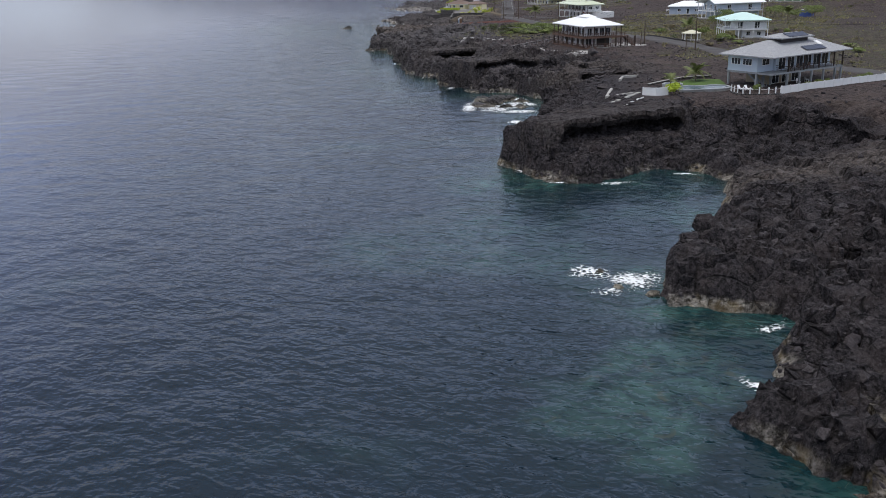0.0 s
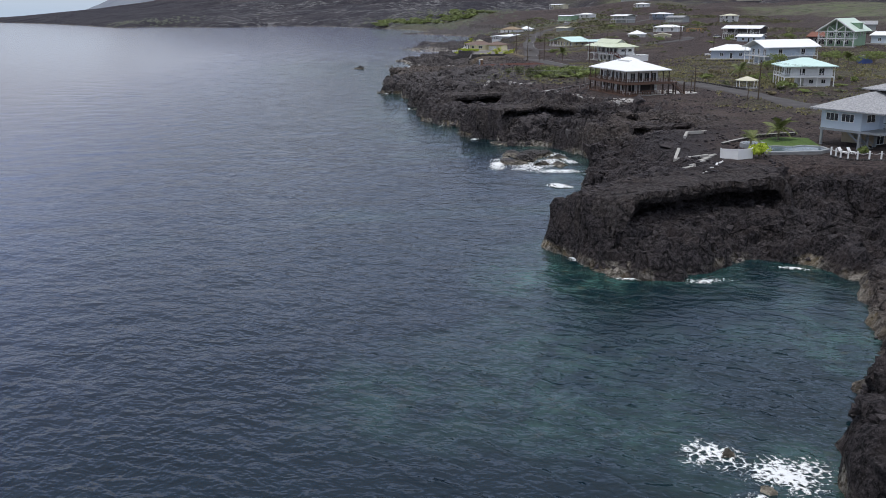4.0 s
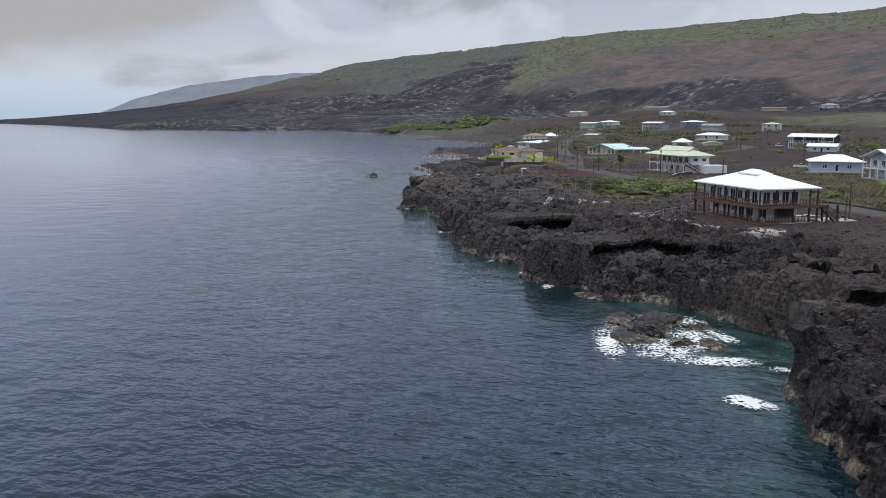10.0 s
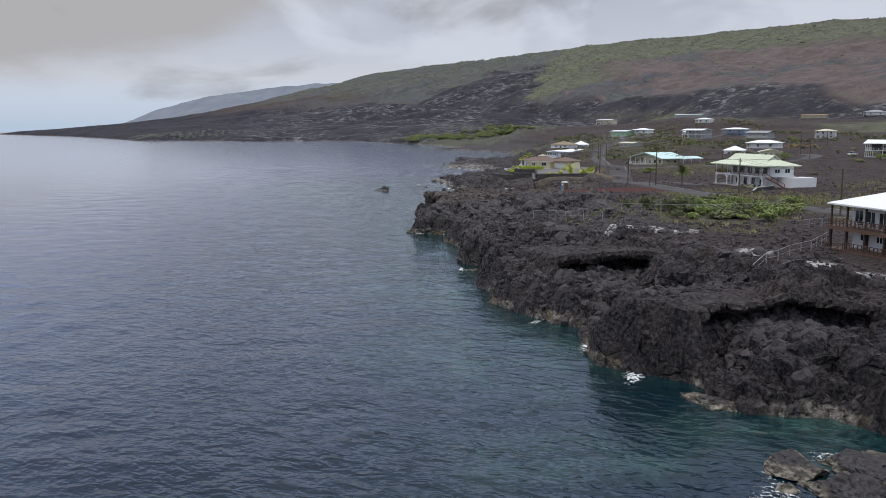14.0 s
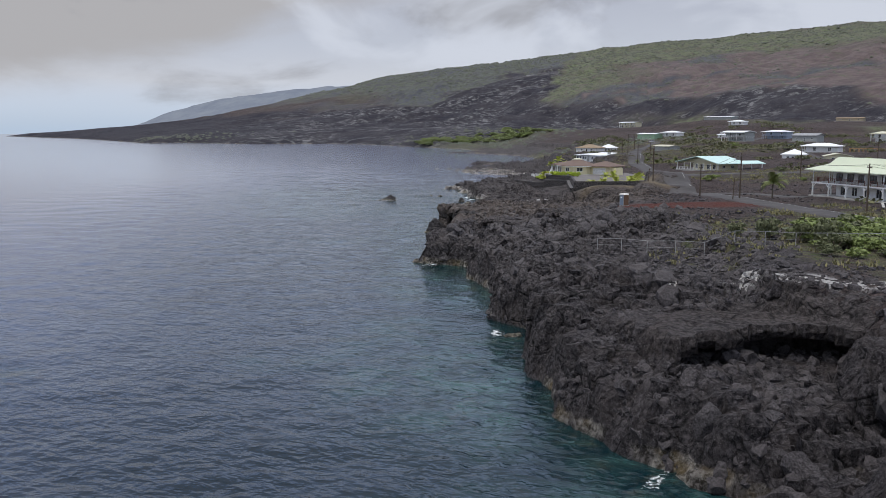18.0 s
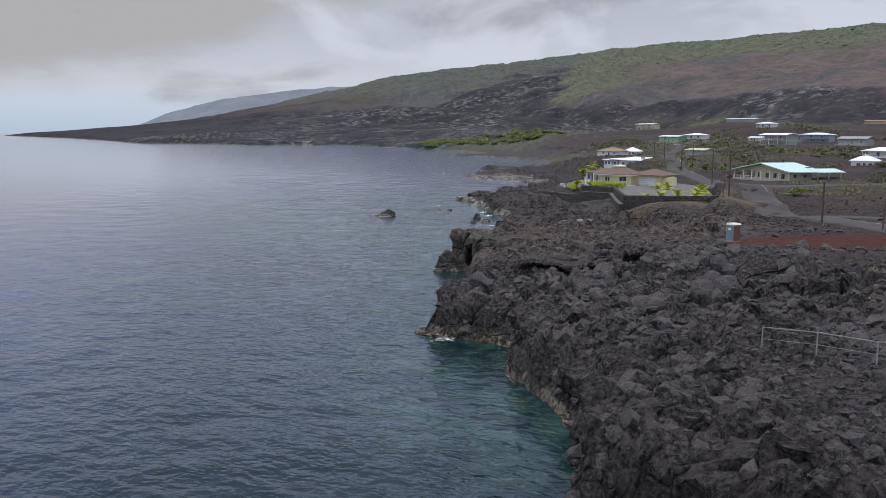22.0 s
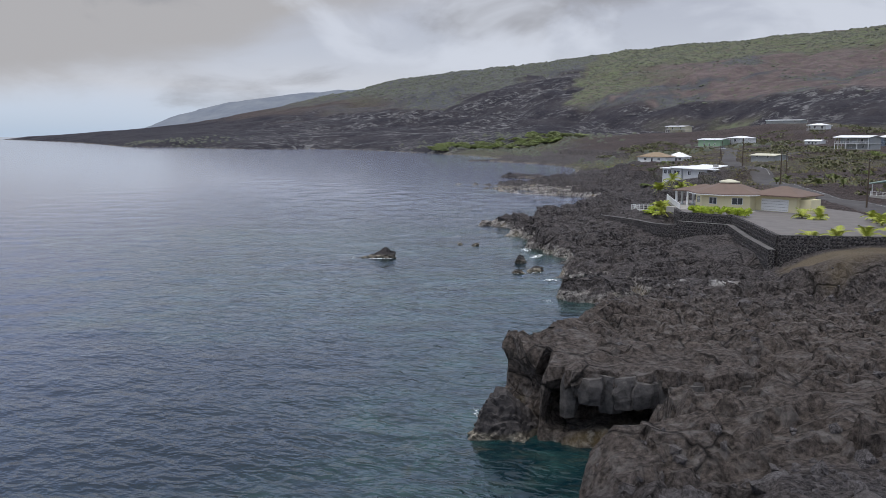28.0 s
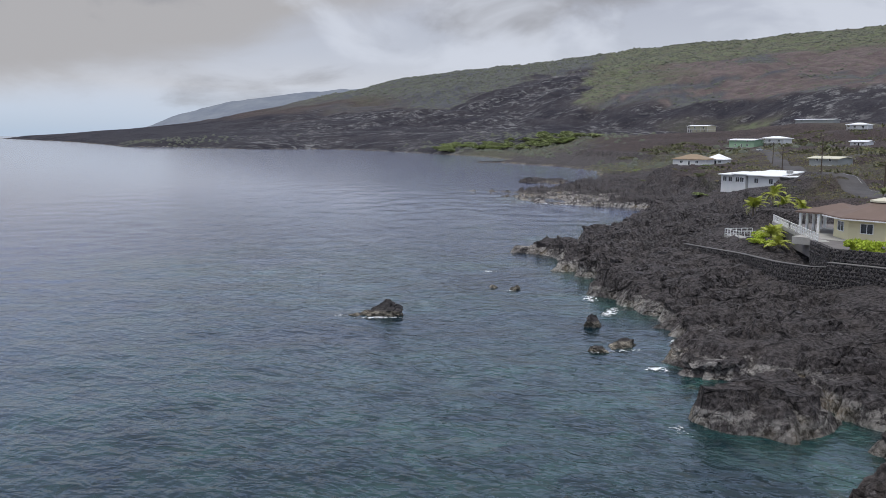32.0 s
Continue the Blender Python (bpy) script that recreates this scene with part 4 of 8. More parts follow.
attribute(gme, "smooth_flow", ((1 - step(0.45, 0.75, ROUGH)) * (1 - 0.85 * step(444, 458, Y + 3 * fbm(X, Y, 9, 3, 143)))).reshape(-1)[used])
salt = np.zeros(X.shape)
for px, py, pr in SALT:
    salt = np.maximum(salt, 1 - np.hypot(X - px, (Y - py)) / pr)
salt = step(0.0, 0.45, salt)
attribute(gme, "salt", salt.reshape(-1)[used])
red = step(-0.1, 0.3, 1 - np.hypot((X - 52) / 18, (Y - 384) / 7.5) + 0.2 * fbm(X, Y, 6, 3, 141))
attribute(gme, "red", red.reshape(-1)[used])
dirt = step(-0.05, 0.25, 1 - np.maximum(np.abs(X - 55) / 13, np.abs(Y - 456) / 8.5) + 0.12 * fbm(X, Y, 5, 3, 151))
attribute(gme, "dirt", dirt.reshape(-1)[used])
grass = np.zeros(X.shape)
for px, py, pr, pk in GRASS:
    grass = np.maximum(grass, pk * step(0.0, 0.35, 1 - np.hypot(X - px, Y - py) / pr + 0.4 * fbm(X, Y, 7, 4, 161)))
attribute(gme, "grass", grass.reshape(-1)[used])
gme.attributes.new('sharp_face', 'BOOLEAN', 'FACE').data.foreach_set('value', np.ones(len(gme.polygons), bool))
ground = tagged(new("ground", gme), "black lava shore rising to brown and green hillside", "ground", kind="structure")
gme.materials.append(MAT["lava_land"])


def crust(x, y, top, on, thick, plates):
    """A sheet of lava crust with a broken rim, its roof and its belly."""
    ny_, nx_ = x.shape
    jx, jy = 0.24 * vnoise(x * 1.9, y * 1.9, 72), 0.24 * vnoise(x * 1.9, y * 1.9, 73)
    up = np.stack([x + jx, y + jy, top + 0.10 + 0.18 * vnoise(x / 1.3, y / 1.3, 74)], -1).reshape(-1, 3)
    mid = np.stack([x + jx * 1.9, y + jy * 1.9 - 0.22, top - thick * 0.45], -1).reshape(-1, 3)
    down = np.stack([x - jx, y - jy + 0.25, top - thick], -1).reshape(-1, 3)
    ids = np.arange(nx_ * ny_).reshape(ny_, nx_)
    n = nx_ * ny_
    cell = on[:-1, :-1] & on[1:, :-1] & on[:-1, 1:] & on[1:, 1:]
    q = np.stack([ids[:-1, :-1], ids[:-1, 1:], ids[1:, 1:], ids[1:, :-1]], -1)[cell]
    edge = collections.Counter(tuple(sorted((int(f[k]), int(f[(k + 1) % 4])))) for f in q for k in range(4))
    rim_q = []
    for f in q:
        for k in range(4):
            a, b = int(f[k]), int(f[(k + 1) % 4])
            if edge[tuple(sorted((a, b)))] == 1:
                rim_q += [(b, a, n + a, n + b), (n + b, n + a, 2 * n + a, 2 * n + b)]
    quads = np.concatenate([q, 2 * n + q[:, ::-1], np.array(rim_q)])
    seen = np.zeros(3 * n, bool)
    seen[quads.ravel()] = True
    me = grid_mesh("lava_crust", np.concatenate([up, mid, down])[seen], (np.cumsum(seen) - 1)[quads])
    me.attributes.new("sharp_face", "BOOLEAN", "FACE").data.foreach_set("value", np.ones(len(me.polygons), bool))
    attribute(me, "smooth_flow", np.full(len(me.vertices), plates))
    me.materials.append(MAT["lava_land"])
    ob = new("lava_crust", me)
    ob.parent = ground


for sheet in SLABS:
    crust(*sheet)

# ---- a far ridge, its haze put into a pale blue colour and faint glow ----
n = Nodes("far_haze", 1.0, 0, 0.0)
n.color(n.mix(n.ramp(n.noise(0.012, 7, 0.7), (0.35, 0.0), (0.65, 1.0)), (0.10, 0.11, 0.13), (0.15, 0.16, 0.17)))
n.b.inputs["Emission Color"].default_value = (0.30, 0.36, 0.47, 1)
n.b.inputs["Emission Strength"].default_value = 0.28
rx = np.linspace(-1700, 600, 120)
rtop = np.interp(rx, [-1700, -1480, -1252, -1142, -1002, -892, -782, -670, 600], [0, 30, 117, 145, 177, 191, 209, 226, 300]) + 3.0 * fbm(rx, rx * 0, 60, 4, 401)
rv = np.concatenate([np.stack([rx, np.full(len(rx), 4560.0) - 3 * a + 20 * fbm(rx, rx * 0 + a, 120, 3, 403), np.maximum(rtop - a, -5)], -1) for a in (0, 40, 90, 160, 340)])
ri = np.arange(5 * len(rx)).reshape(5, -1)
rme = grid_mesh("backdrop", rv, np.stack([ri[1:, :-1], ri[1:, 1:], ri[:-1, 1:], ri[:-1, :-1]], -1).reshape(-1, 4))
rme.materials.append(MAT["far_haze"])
tagged(new("backdrop", rme), "far ridge behind the lava slope, haze painted pale blue", "far ridge", kind="structure")

# ---- water ----
SX = spaced([(-4900, 200), (-900, 60), (-150, 4), (-70, 1.6), (-20, 1.0), (60, 1.0), (100, 30), (300, 80), (1500, 200)])
SY = spaced([(-400, 40), (0, 4), (30, 1.0), (480, 1.0), (560, 1.6), (760, 5), (1500, 30), (5000, 160)])
WX, WY = np.meshgrid(SX, SY)
calm = (1 - step(60, 160, -WX - 20)) * (1 - step(620, 900, WY)) * step(-10, 30, WY)
WZ = calm * (0.09 * fbm(WX * 0.8 + 0.2 * WY, WY - 0.2 * WX, 4.2, 2, 201) + 0.05 * fbm(WX * 0.8, WY, 2.1, 2, 211))
WD = np.full(WX.shape, -400.0)
hot = (np.abs(WX) < 200) & (WY < 900)
WD[hot] = coast_distance(WX[hot], WY[hot])
widx = np.arange(WX.size).reshape(WX.shape)
wfaces = np.stack([widx[:-1, :-1], widx[:-1, 1:], widx[1:, 1:], widx[1:, :-1]], -1)
inland = WD > 14
wkeep = ~(inland[:-1, :-1] & inland[1:, :-1] & inland[:-1, 1:] & inland[1:, 1:])
wme = grid_mesh("water", np.stack([WX, WY, WZ], -1).reshape(-1, 3), wfaces[wkeep])
reefs = step(0.0, 0.7, np.exp(np.minimum(WD, 0) / 16.0) * 0.68 + 0.45 * fbm(WX, WY, 18, 3, 221) - 0.30)
spots = np.zeros(WX.shape)
for px, py, pr in REEFS:
    spots = np.maximum(spots, step(0.0, 0.6, 1 - np.hypot(WX - px, WY - py) / pr + 0.35 * fbm(WX, WY, 7, 3, 231)))
shoal = np.zeros(WX.shape)
for px, py, pr in ((0, 468, 62), (-22, 520, 56), (6, 430, 34), (10, 305, 22), (12, 262, 18), (20, 110, 22)):
    shoal = np.maximum(shoal, step(0.0, 0.8, 1 - np.hypot(WX - px, WY - py) / pr + 0.5 * fbm(WX, WY, 16, 4, 241)))
reefs = np.maximum(np.maximum(reefs, 0.85 * spots), 0.66 * shoal)
attribute(wme, "shallow", reefs)
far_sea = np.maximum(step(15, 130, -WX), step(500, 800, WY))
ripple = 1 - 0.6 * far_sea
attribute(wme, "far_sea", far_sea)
attribute(wme, "ripple", ripple)
attribute(wme, "shelf", np.exp(np.minimum(WD, 0) / 50.0))
for p in wme.polygons:
    p.use_smooth = True
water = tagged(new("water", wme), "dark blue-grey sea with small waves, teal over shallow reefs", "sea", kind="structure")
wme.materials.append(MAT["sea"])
# ---- building blocks ----
def height_at(x, y):
    """Height of the finished ground at a point."""
    i, j = np.clip(np.searchsorted(GX, x) - 1, 0, nx - 2), np.clip(np.searchsorted(GY, y) - 1, 0, ny - 2)
    fx, fy = (x - GX[i]) / (GX[i + 1] - GX[i]), (y - GY[j]) / (GY[j + 1] - GY[j])
    return Z[j, i] * (1 - fx) * (1 - fy) + Z[j, i + 1] * fx * (1 - fy) + Z[j + 1, i] * (1 - fx) * fy + Z[j + 1, i + 1] * fx * fy


def ground_z(x, y):
    return float(height_at(np.array([float(x)]), np.array([float(y)]))[0])


def part(name, bm, material, parent, label=""):
    me = bpy.data.meshes.new(name)
    bm.to_mesh(me)
    bm.free()
    me.materials.append(MAT[material])
    ob = new(name, me)
    ob.parent = parent
    return tagged(ob, label) if label else ob


CUBE_F = ((0, 3, 2, 1), (4, 5, 6, 7), (0, 1, 5, 4), (1, 2, 6, 5), (2, 3, 7, 6), (3, 0, 4, 7))


def hexa(bm, low, high):
    """A solid from four low and four high corners."""
    vs = [bm.verts.new(c) for c in (*low, *high)]
    for f in CUBE_F:
        bm.faces.new([vs[i] for i in f])
    return bm


def slab(bm, x0, x1, y0, y1, z0, z1):
    ring = ((x0, y0), (x1, y0), (x1, y1), (x0, y1))
    return hexa(bm, [(*c, z0) for c in ring], [(*c, z1) for c in ring])


def box(parent, name, x0, x1, y0, y1, z0, z1, mat, label=""):
    return part(name, slab(bmesh.new(), x0, x1, y0, y1, z0, z1), mat, parent, label)


def beam(bm, a, b, w, h=None):
    """A square bar from a to b."""
    a, b = Vector(a), Vector(b)
    d = (b - a).normalized()
    side = d.cross(Vector((0, 0, 1)))
    side = (side if side.length > 1e-3 else Vector((1, 0, 0))).normalized() * w / 2
    up = side.cross(d).normalized() * (h or w) / 2
    ring = (-side - up, side - up, side + up, -side + up)
    return hexa(bm, [a + r for r in ring], [b + r for r in ring])


def tube(bm, pts, radii, sides=8):
    rings = []
    for i, p in enumerate(pts):
        d = (Vector(pts[min(i + 1, len(pts) - 1)]) - Vector(pts[max(i - 1, 0)])).normalized()
        a = d.orthogonal().normalized()
        b = d.cross(a)
        rings.append([bm.verts.new(Vector(p) + (a * math.cos(k * math.tau / sides) + b * math.sin(k * math.tau / sides)) * radii[i]) for k in range(sides)])
    for r, q in zip(rings, rings[1:]):
        for k in range(sides):
            bm.faces.new((r[k], r[(k + 1) % sides], q[(k + 1) % sides], q[k]))
    bm.faces.new(rings[0][::-1])
    bm.faces.new(rings[-1])
    return bm


def thing(name, x, y, z, rot, label, category, group=""):
    ob = new(name)
    ob.matrix_world = pose(x, y, z, 0, 0, rot)
    return tagged(ob, label, category, group)


def hip(parent, cx, cy, hx, hy, z, rise, mat, ridge=None, name="roof", thick=0.2, label=""):
    """A hip roof with a thick eave; ridge: half its ridge's length along the longer side."""
    long_y = hy >= hx
    ridge = abs(hy - hx) if ridge is None else ridge
    bm = bmesh.new()
    lo = [bm.verts.new((cx + a * hx, cy + b * hy, z)) for a, b in ((-1, -1), (1, -1), (1, 1), (-1, 1))]
    mid = [bm.verts.new((cx + a * hx, cy + b * hy, z + thick)) for a, b in ((-1, -1), (1, -1), (1, 1), (-1, 1))]
    dx, dy = (0, ridge) if long_y else (ridge, 0)
    top = [bm.verts.new((cx - dx, cy - dy, z + thick + rise)), bm.verts.new((cx + dx, cy + dy, z + thick + rise))]
    bm.faces.new(lo[::-1])
    for i in range(4):
        j = (i + 1) % 4
        bm.faces.new((lo[i], lo[j], mid[j], mid[i]))
    if long_y:
        sides = ((0, 1, (0,)), (1, 2, (1, 0)), (2, 3, (1,)), (3, 0, (0, 1)))
    else:
        sides = ((0, 1, (1, 0)), (1, 2, (1,)), (2, 3, (0, 1)), (3, 0, (0,)))
    for i, j, tops in sides:
        bm.faces.new([mid[i], mid[j]] + [top[k] for k in tops])
    return part(name, bm, mat, parent, label)


def gable(parent, cx, cy, hx, hy, z, rise, mat, along="y", name="roof", thick=0.22, label=""):
    """A gable roof, two thick slopes; the ridge runs along the named axis."""
    bm = bmesh.new()
    for s in (-1, 1):
        if along == "y":
            e, r = cx + s * hx, cx
            low = [(e, cy - hy, z), (r, cy - hy, z + rise), (r, cy + hy, z + rise), (e, cy + hy, z)]
        else:
            e, r = cy + s * hy, cy
            low = [(cx - hx, e, z), (cx - hx, r, z + rise), (cx + hx, r, z + rise), (cx + hx, e, z)]
        hexa(bm, low, [(a, b, c + thick) for a, b, c in low])
    bmesh.ops.recalc_face_normals(bm, faces=bm.faces)
    return part(name, bm, mat, parent, label)


def gable_end(parent, cx, cy, hx, hy, z, rise, mat, along="y"):
    """The wall's triangles under a gable roof."""
    bm = bmesh.new()
    if along == "y":
        low, top = [(cx - hx, cy - hy, z), (cx + hx, cy - hy, z), (cx + hx, cy + hy, z), (cx - hx, cy + hy, z)], [(cx, cy - hy, z + rise), (cx, cy + hy, z + rise)]
        fs = ((0, 1, 4), (2, 3, 5), (1, 2, 5, 4), (3, 0, 4, 5), (3, 2, 1, 0))
    else:
        low, top = [(cx - hx, cy - hy, z), (cx + hx, cy - hy, z), (cx + hx, cy + hy, z), (cx - hx, cy + hy, z)], [(cx - hx, cy, z + rise), (cx + hx, cy, z + rise)]
        fs = ((3, 0, 4), (1, 2, 5), (0, 1, 5, 4), (2, 3, 4, 5), (3, 2, 1, 0))
    vs = [bm.verts.new(c) for c in low + top]
    for f in fs:
        bm.faces.new([vs[i] for i in f])
    return part("gable_wall", bm, mat, parent)


def window(parent, side, wall, u, z, w, h, frame="trim_white", name="window", bars=1):
    """A framed pane on the side S, W, N or E of a wall that stands at that coordinate."""
    out = -1 if side in "SW" else 1
    along_x = side in "SN"

    def put(bm, a0, a1, c0, c1, t0, t1):
        lo, hi = sorted((wall + out * t0, wall + out * t1))
        return slab(bm, a0, a1, lo, hi, c0, c1) if along_x else slab(bm, lo, hi, a0, a1, c0, c1)

    def spot(a, c, t):
        return (a, wall + out * t, c) if along_x else (wall + out * t, a, c)

    f = 0.09
    bm = bmesh.new()
    rings = []
    for inset, t in ((0, -0.02), (0, 0.07), (f, 0.07), (f, -0.02)):
        x0, x1, z0, z1 = u - w / 2 + inset, u + w / 2 - inset, z + inset, z + h - inset
        rings.append([bm.verts.new(spot(a, c, t)) for a, c in ((x0, z0), (x1, z0), (x1, z1), (x0, z1))])
    for p, q in zip(rings, rings[1:] + rings[:1]):
        for k in range(4):
            bm.faces.new((p[k], p[(k + 1) % 4], q[(k + 1) % 4], q[k]))
    bmesh.ops.recalc_face_normals(bm, faces=bm.faces)
    ob = part(name, bm, frame, parent)
    for k in range(bars):
        c = u - w / 2 + w * (k + 1) / (bars + 1)
        part("mullion", put(bmesh.new(), c - 0.04, c + 0.04, z + f, z + h - f, -0.02, 0.06), frame, ob)
    part("pane", put(bmesh.new(), u - w / 2 + f, u + w / 2 - f, z + f, z + h - f, -0.01, 0.035), "glass_dark", ob, "dark window glass")
    return ob


def row_of(parent, side, wall, u0, u1, n, z, w, h, **kw):
    for k in range(n):
        window(parent, side, wall, u0 + (u1 - u0) * (k + 0.5) / n, z, w, h, **kw)


def thing_part(name, parent):
    """An Empty under a thing that gathers the pieces of one assembly."""
    ob = new(name)
    ob.parent = parent
    return ob


def railing(parent, pts, z, mat, high=1.0, every=1.8, bars=2, name="railing"):
    """A rail along points of the deck's edge, with its posts."""
    ob = thing_part(name, parent)
    for a, b in zip(pts, pts[1:]):
        part("handrail", beam(bmesh.new(), (*a, z + high), (*b, z + high), 0.10, 0.07), mat, ob)
        for k in range(bars):
            part("rail", beam(bmesh.new(), (*a, z + high * (k + 0.5) / (bars + 0.5)), (*b, z + high * (k + 0.5) / (bars + 0.5)), 0.04), mat, ob)
    for a, b in zip(pts, pts[1:]):
        n = max(1, round(math.hypot(b[0] - a[0], b[1] - a[1]) / every))
        for k in range(n + 1):
            x, y = a[0] + (b[0] - a[0]) * k / n, a[1] + (b[1] - a[1]) * k / n
            part("post", slab(bmesh.new(), x - 0.05, x + 0.05, y - 0.05, y + 0.05, z, z + high - 0.035), mat, ob)
    return ob


def stairs(parent, top, foot, width, mat, rail=True):
    """A straight flight from top to foot (points in the house's frame)."""
    top, foot = Vector(top), Vector(foot)
    d = foot - top
    flat = Vector((d.x, d.y, 0)).normalized()
    side = flat.cross(Vector((0, 0, 1))) * width / 2
    ob = thing_part("stairs", parent)
    for s in (-1, 1):
        part("stringer", beam(bmesh.new(), top + side * s - Vector((0, 0, 0.12)), foot + side * s - Vector((0, 0, 0.05)), 0.08, 0.28), mat, ob)
        if rail:
            part("handrail", beam(bmesh.new(), top + side * s + Vector((0, 0, 0.95)), foot + side * s + Vector((0, 0, 0.95)), 0.08), mat, ob)
            for k in range(4):
                p = top + d * k / 3 + side * s
                part("post", beam(bmesh.new(), p, p + Vector((0, 0, 0.95)), 0.08), mat, ob)
    n = max(2, round(abs(d.z) / 0.19))
    for k in range(n):
        p = top + d * (k + 0.5) / n
        b2 = bmesh.new()
        ring = [p + side + flat * 0.15, p + side - flat * 0.15, p - side - flat * 0.15, p - side + flat * 0.15]
        hexa(b2, [r - Vector((0, 0, 0.025)) for r in ring], [r + Vector((0, 0, 0.025)) for r in ring])
        part("step", b2, mat, ob)
    return ob


def posts(parent, pts, z0, z1, mat, w=0.2):
    for x, y in pts:
        box(parent, "post", x - w / 2, x + w / 2, y - w / 2, y + w / 2, z0, z1, mat)


# ---- houses ----
def white_roofed_house():
    """Two storeys, decks all round, a broad white hip roof with a raised cap."""
    h = thing("house", 65.9, 276.2, 8.0, 12.6, "two-storey white house with brown decks and broad white roof", "house")
    box(h, "foundation", -6.2, 6.6, -10.4, 10.4, -1.2, 0.0, "lava_wall", "low lava-stone foundation")
    box(h, "lower_deck", -6.4, -2.0, -10.6, 10.0, 0.0, 0.28, "deck_brown", "brown timber deck")
    box(h, "patio", -2.0, 5.6, -10.2, -2.0, 0.0, 0.2, "concrete")
    box(h, "lower_wall", -3.6, 5.4, -5.4, 8.6, 0.2, 2.95, "wall_white", "white lower wall")
    box(h, "upper_deck", -6.3, 6.3, -10.4, 10.4, 2.95, 3.25, "deck_brown", "brown timber balcony")
    box(h, "upper_wall", -4.2, 4.2, -7.6, 8.2, 3.25, 6.05, "wall_white", "white upper wall")
    box(h, "soffit", -6.2, 6.2, -10.3, 10.3, 6.02, 6.1, "wall_white")
    hip(h, 0, 0, 6.45, 10.5, 6.1, 2.3, "roof_white", 3.0, label="broad white hip roof")
    hip(h, 0, 0, 1.7, 3.0, 8.15, 0.75, "roof_white", 1.2, name="roof_cap", label="small raised white roof cap")
    box(h, "cap_wall", -1.2, 1.2, -2.4, 2.4, 7.6, 8.15, "wall_grey")
    deck_pts = [(-6.0, y) for y in (-10.0, -6.6, -3.2, 0.2, 3.6, 7.0, 10.0)] + [(x, -10.0) for x in (-2.6, 1.0, 4.4, 6.0)]
    posts(h, deck_pts, 0.1, 2.95, "post_dark", 0.28)
    posts(h, deck_pts, 3.25, 6.02, "post_dark", 0.2)
    posts(h, [(-3.75, y) for y in (-4.8, -1.5, 2.2, 5.8)], 0.28, 2.95, "post_dark", 0.24)
    railing(h, [(6.2, -10.3), (-6.2, -10.3), (-6.2, 10.3)], 3.25, "deck_brown", 1.0, 0.7, 5)
    for a, b in (((6.3, -10.48), (-6.3, -10.48)), ((-6.4, -10.4), (-6.4, 10.4))):
        part("fascia", beam(bmesh.new(), (*a, 3.02), (*b, 3.02), 0.08, 0.5), "deck_brown", h, "brown deck fascia board")
    railing(h, [(5.4, -10.1), (-6.3, -10.5), (-6.3, 6.6)], 0.28, "deck_brown", 0.95, 0.7, 5)
    row_of(h, "W", -4.2, -7.2, 8.0, 7, 3.35, 1.55, 2.15)
    row_of(h, "S", -7.6, -3.9, 4.0, 4, 3.35, 1.5, 2.15)
    for u in (6.6, 3.7, 1.0):
        window(h, "W", -3.6, u, 1.35, 1.15, 0.95)
    window(h, "W", -3.6, -1.6, 0.3, 1.7, 2.1, name="door")
    window(h, "W", -3.6, -4.2, 0.3, 1.7, 2.1, name="door")
    window(h, "S", -5.4, -2.0, 0.3, 1.9, 2.1, name="door")
    # flat dark panel on the wall stands in for the open bay's shade
    box(h, "garage_opening", 0.6, 4.6, -5.47, -5.38, 0.3, 2.5, "wall_dark", "dark panel painted as the shade of an open garage bay")
    box(h, "garage_door", 5.38, 5.48, -4.8, -1.6, 0.25, 2.4, "trim_white")
    stairs(h, (-6.4, 8.4, 0.25), (-8.6, 8.4, -1.0), 2.6, "deck_brown")
    stairs(h, (6.9, -9.6, 3.2), (10.6, -9.6, 0.1), 1.4, "deck_brown")
    box(h, "stair_landing", 6.3, 8.2, -10.4, -8.8, 2.95, 3.2, "deck_brown")
    posts(h, [(8.0, -10.2), (8.0, -9.0), (10.3, -10.2), (11.2, -9.0)], 0, 2.95, "post_dark", 0.26)
    box(h, "parking_slab", 5.6, 17.0, -10.0, 1.0, -0.3, 0.08, "concrete", "pale concrete parking slab")
    return h


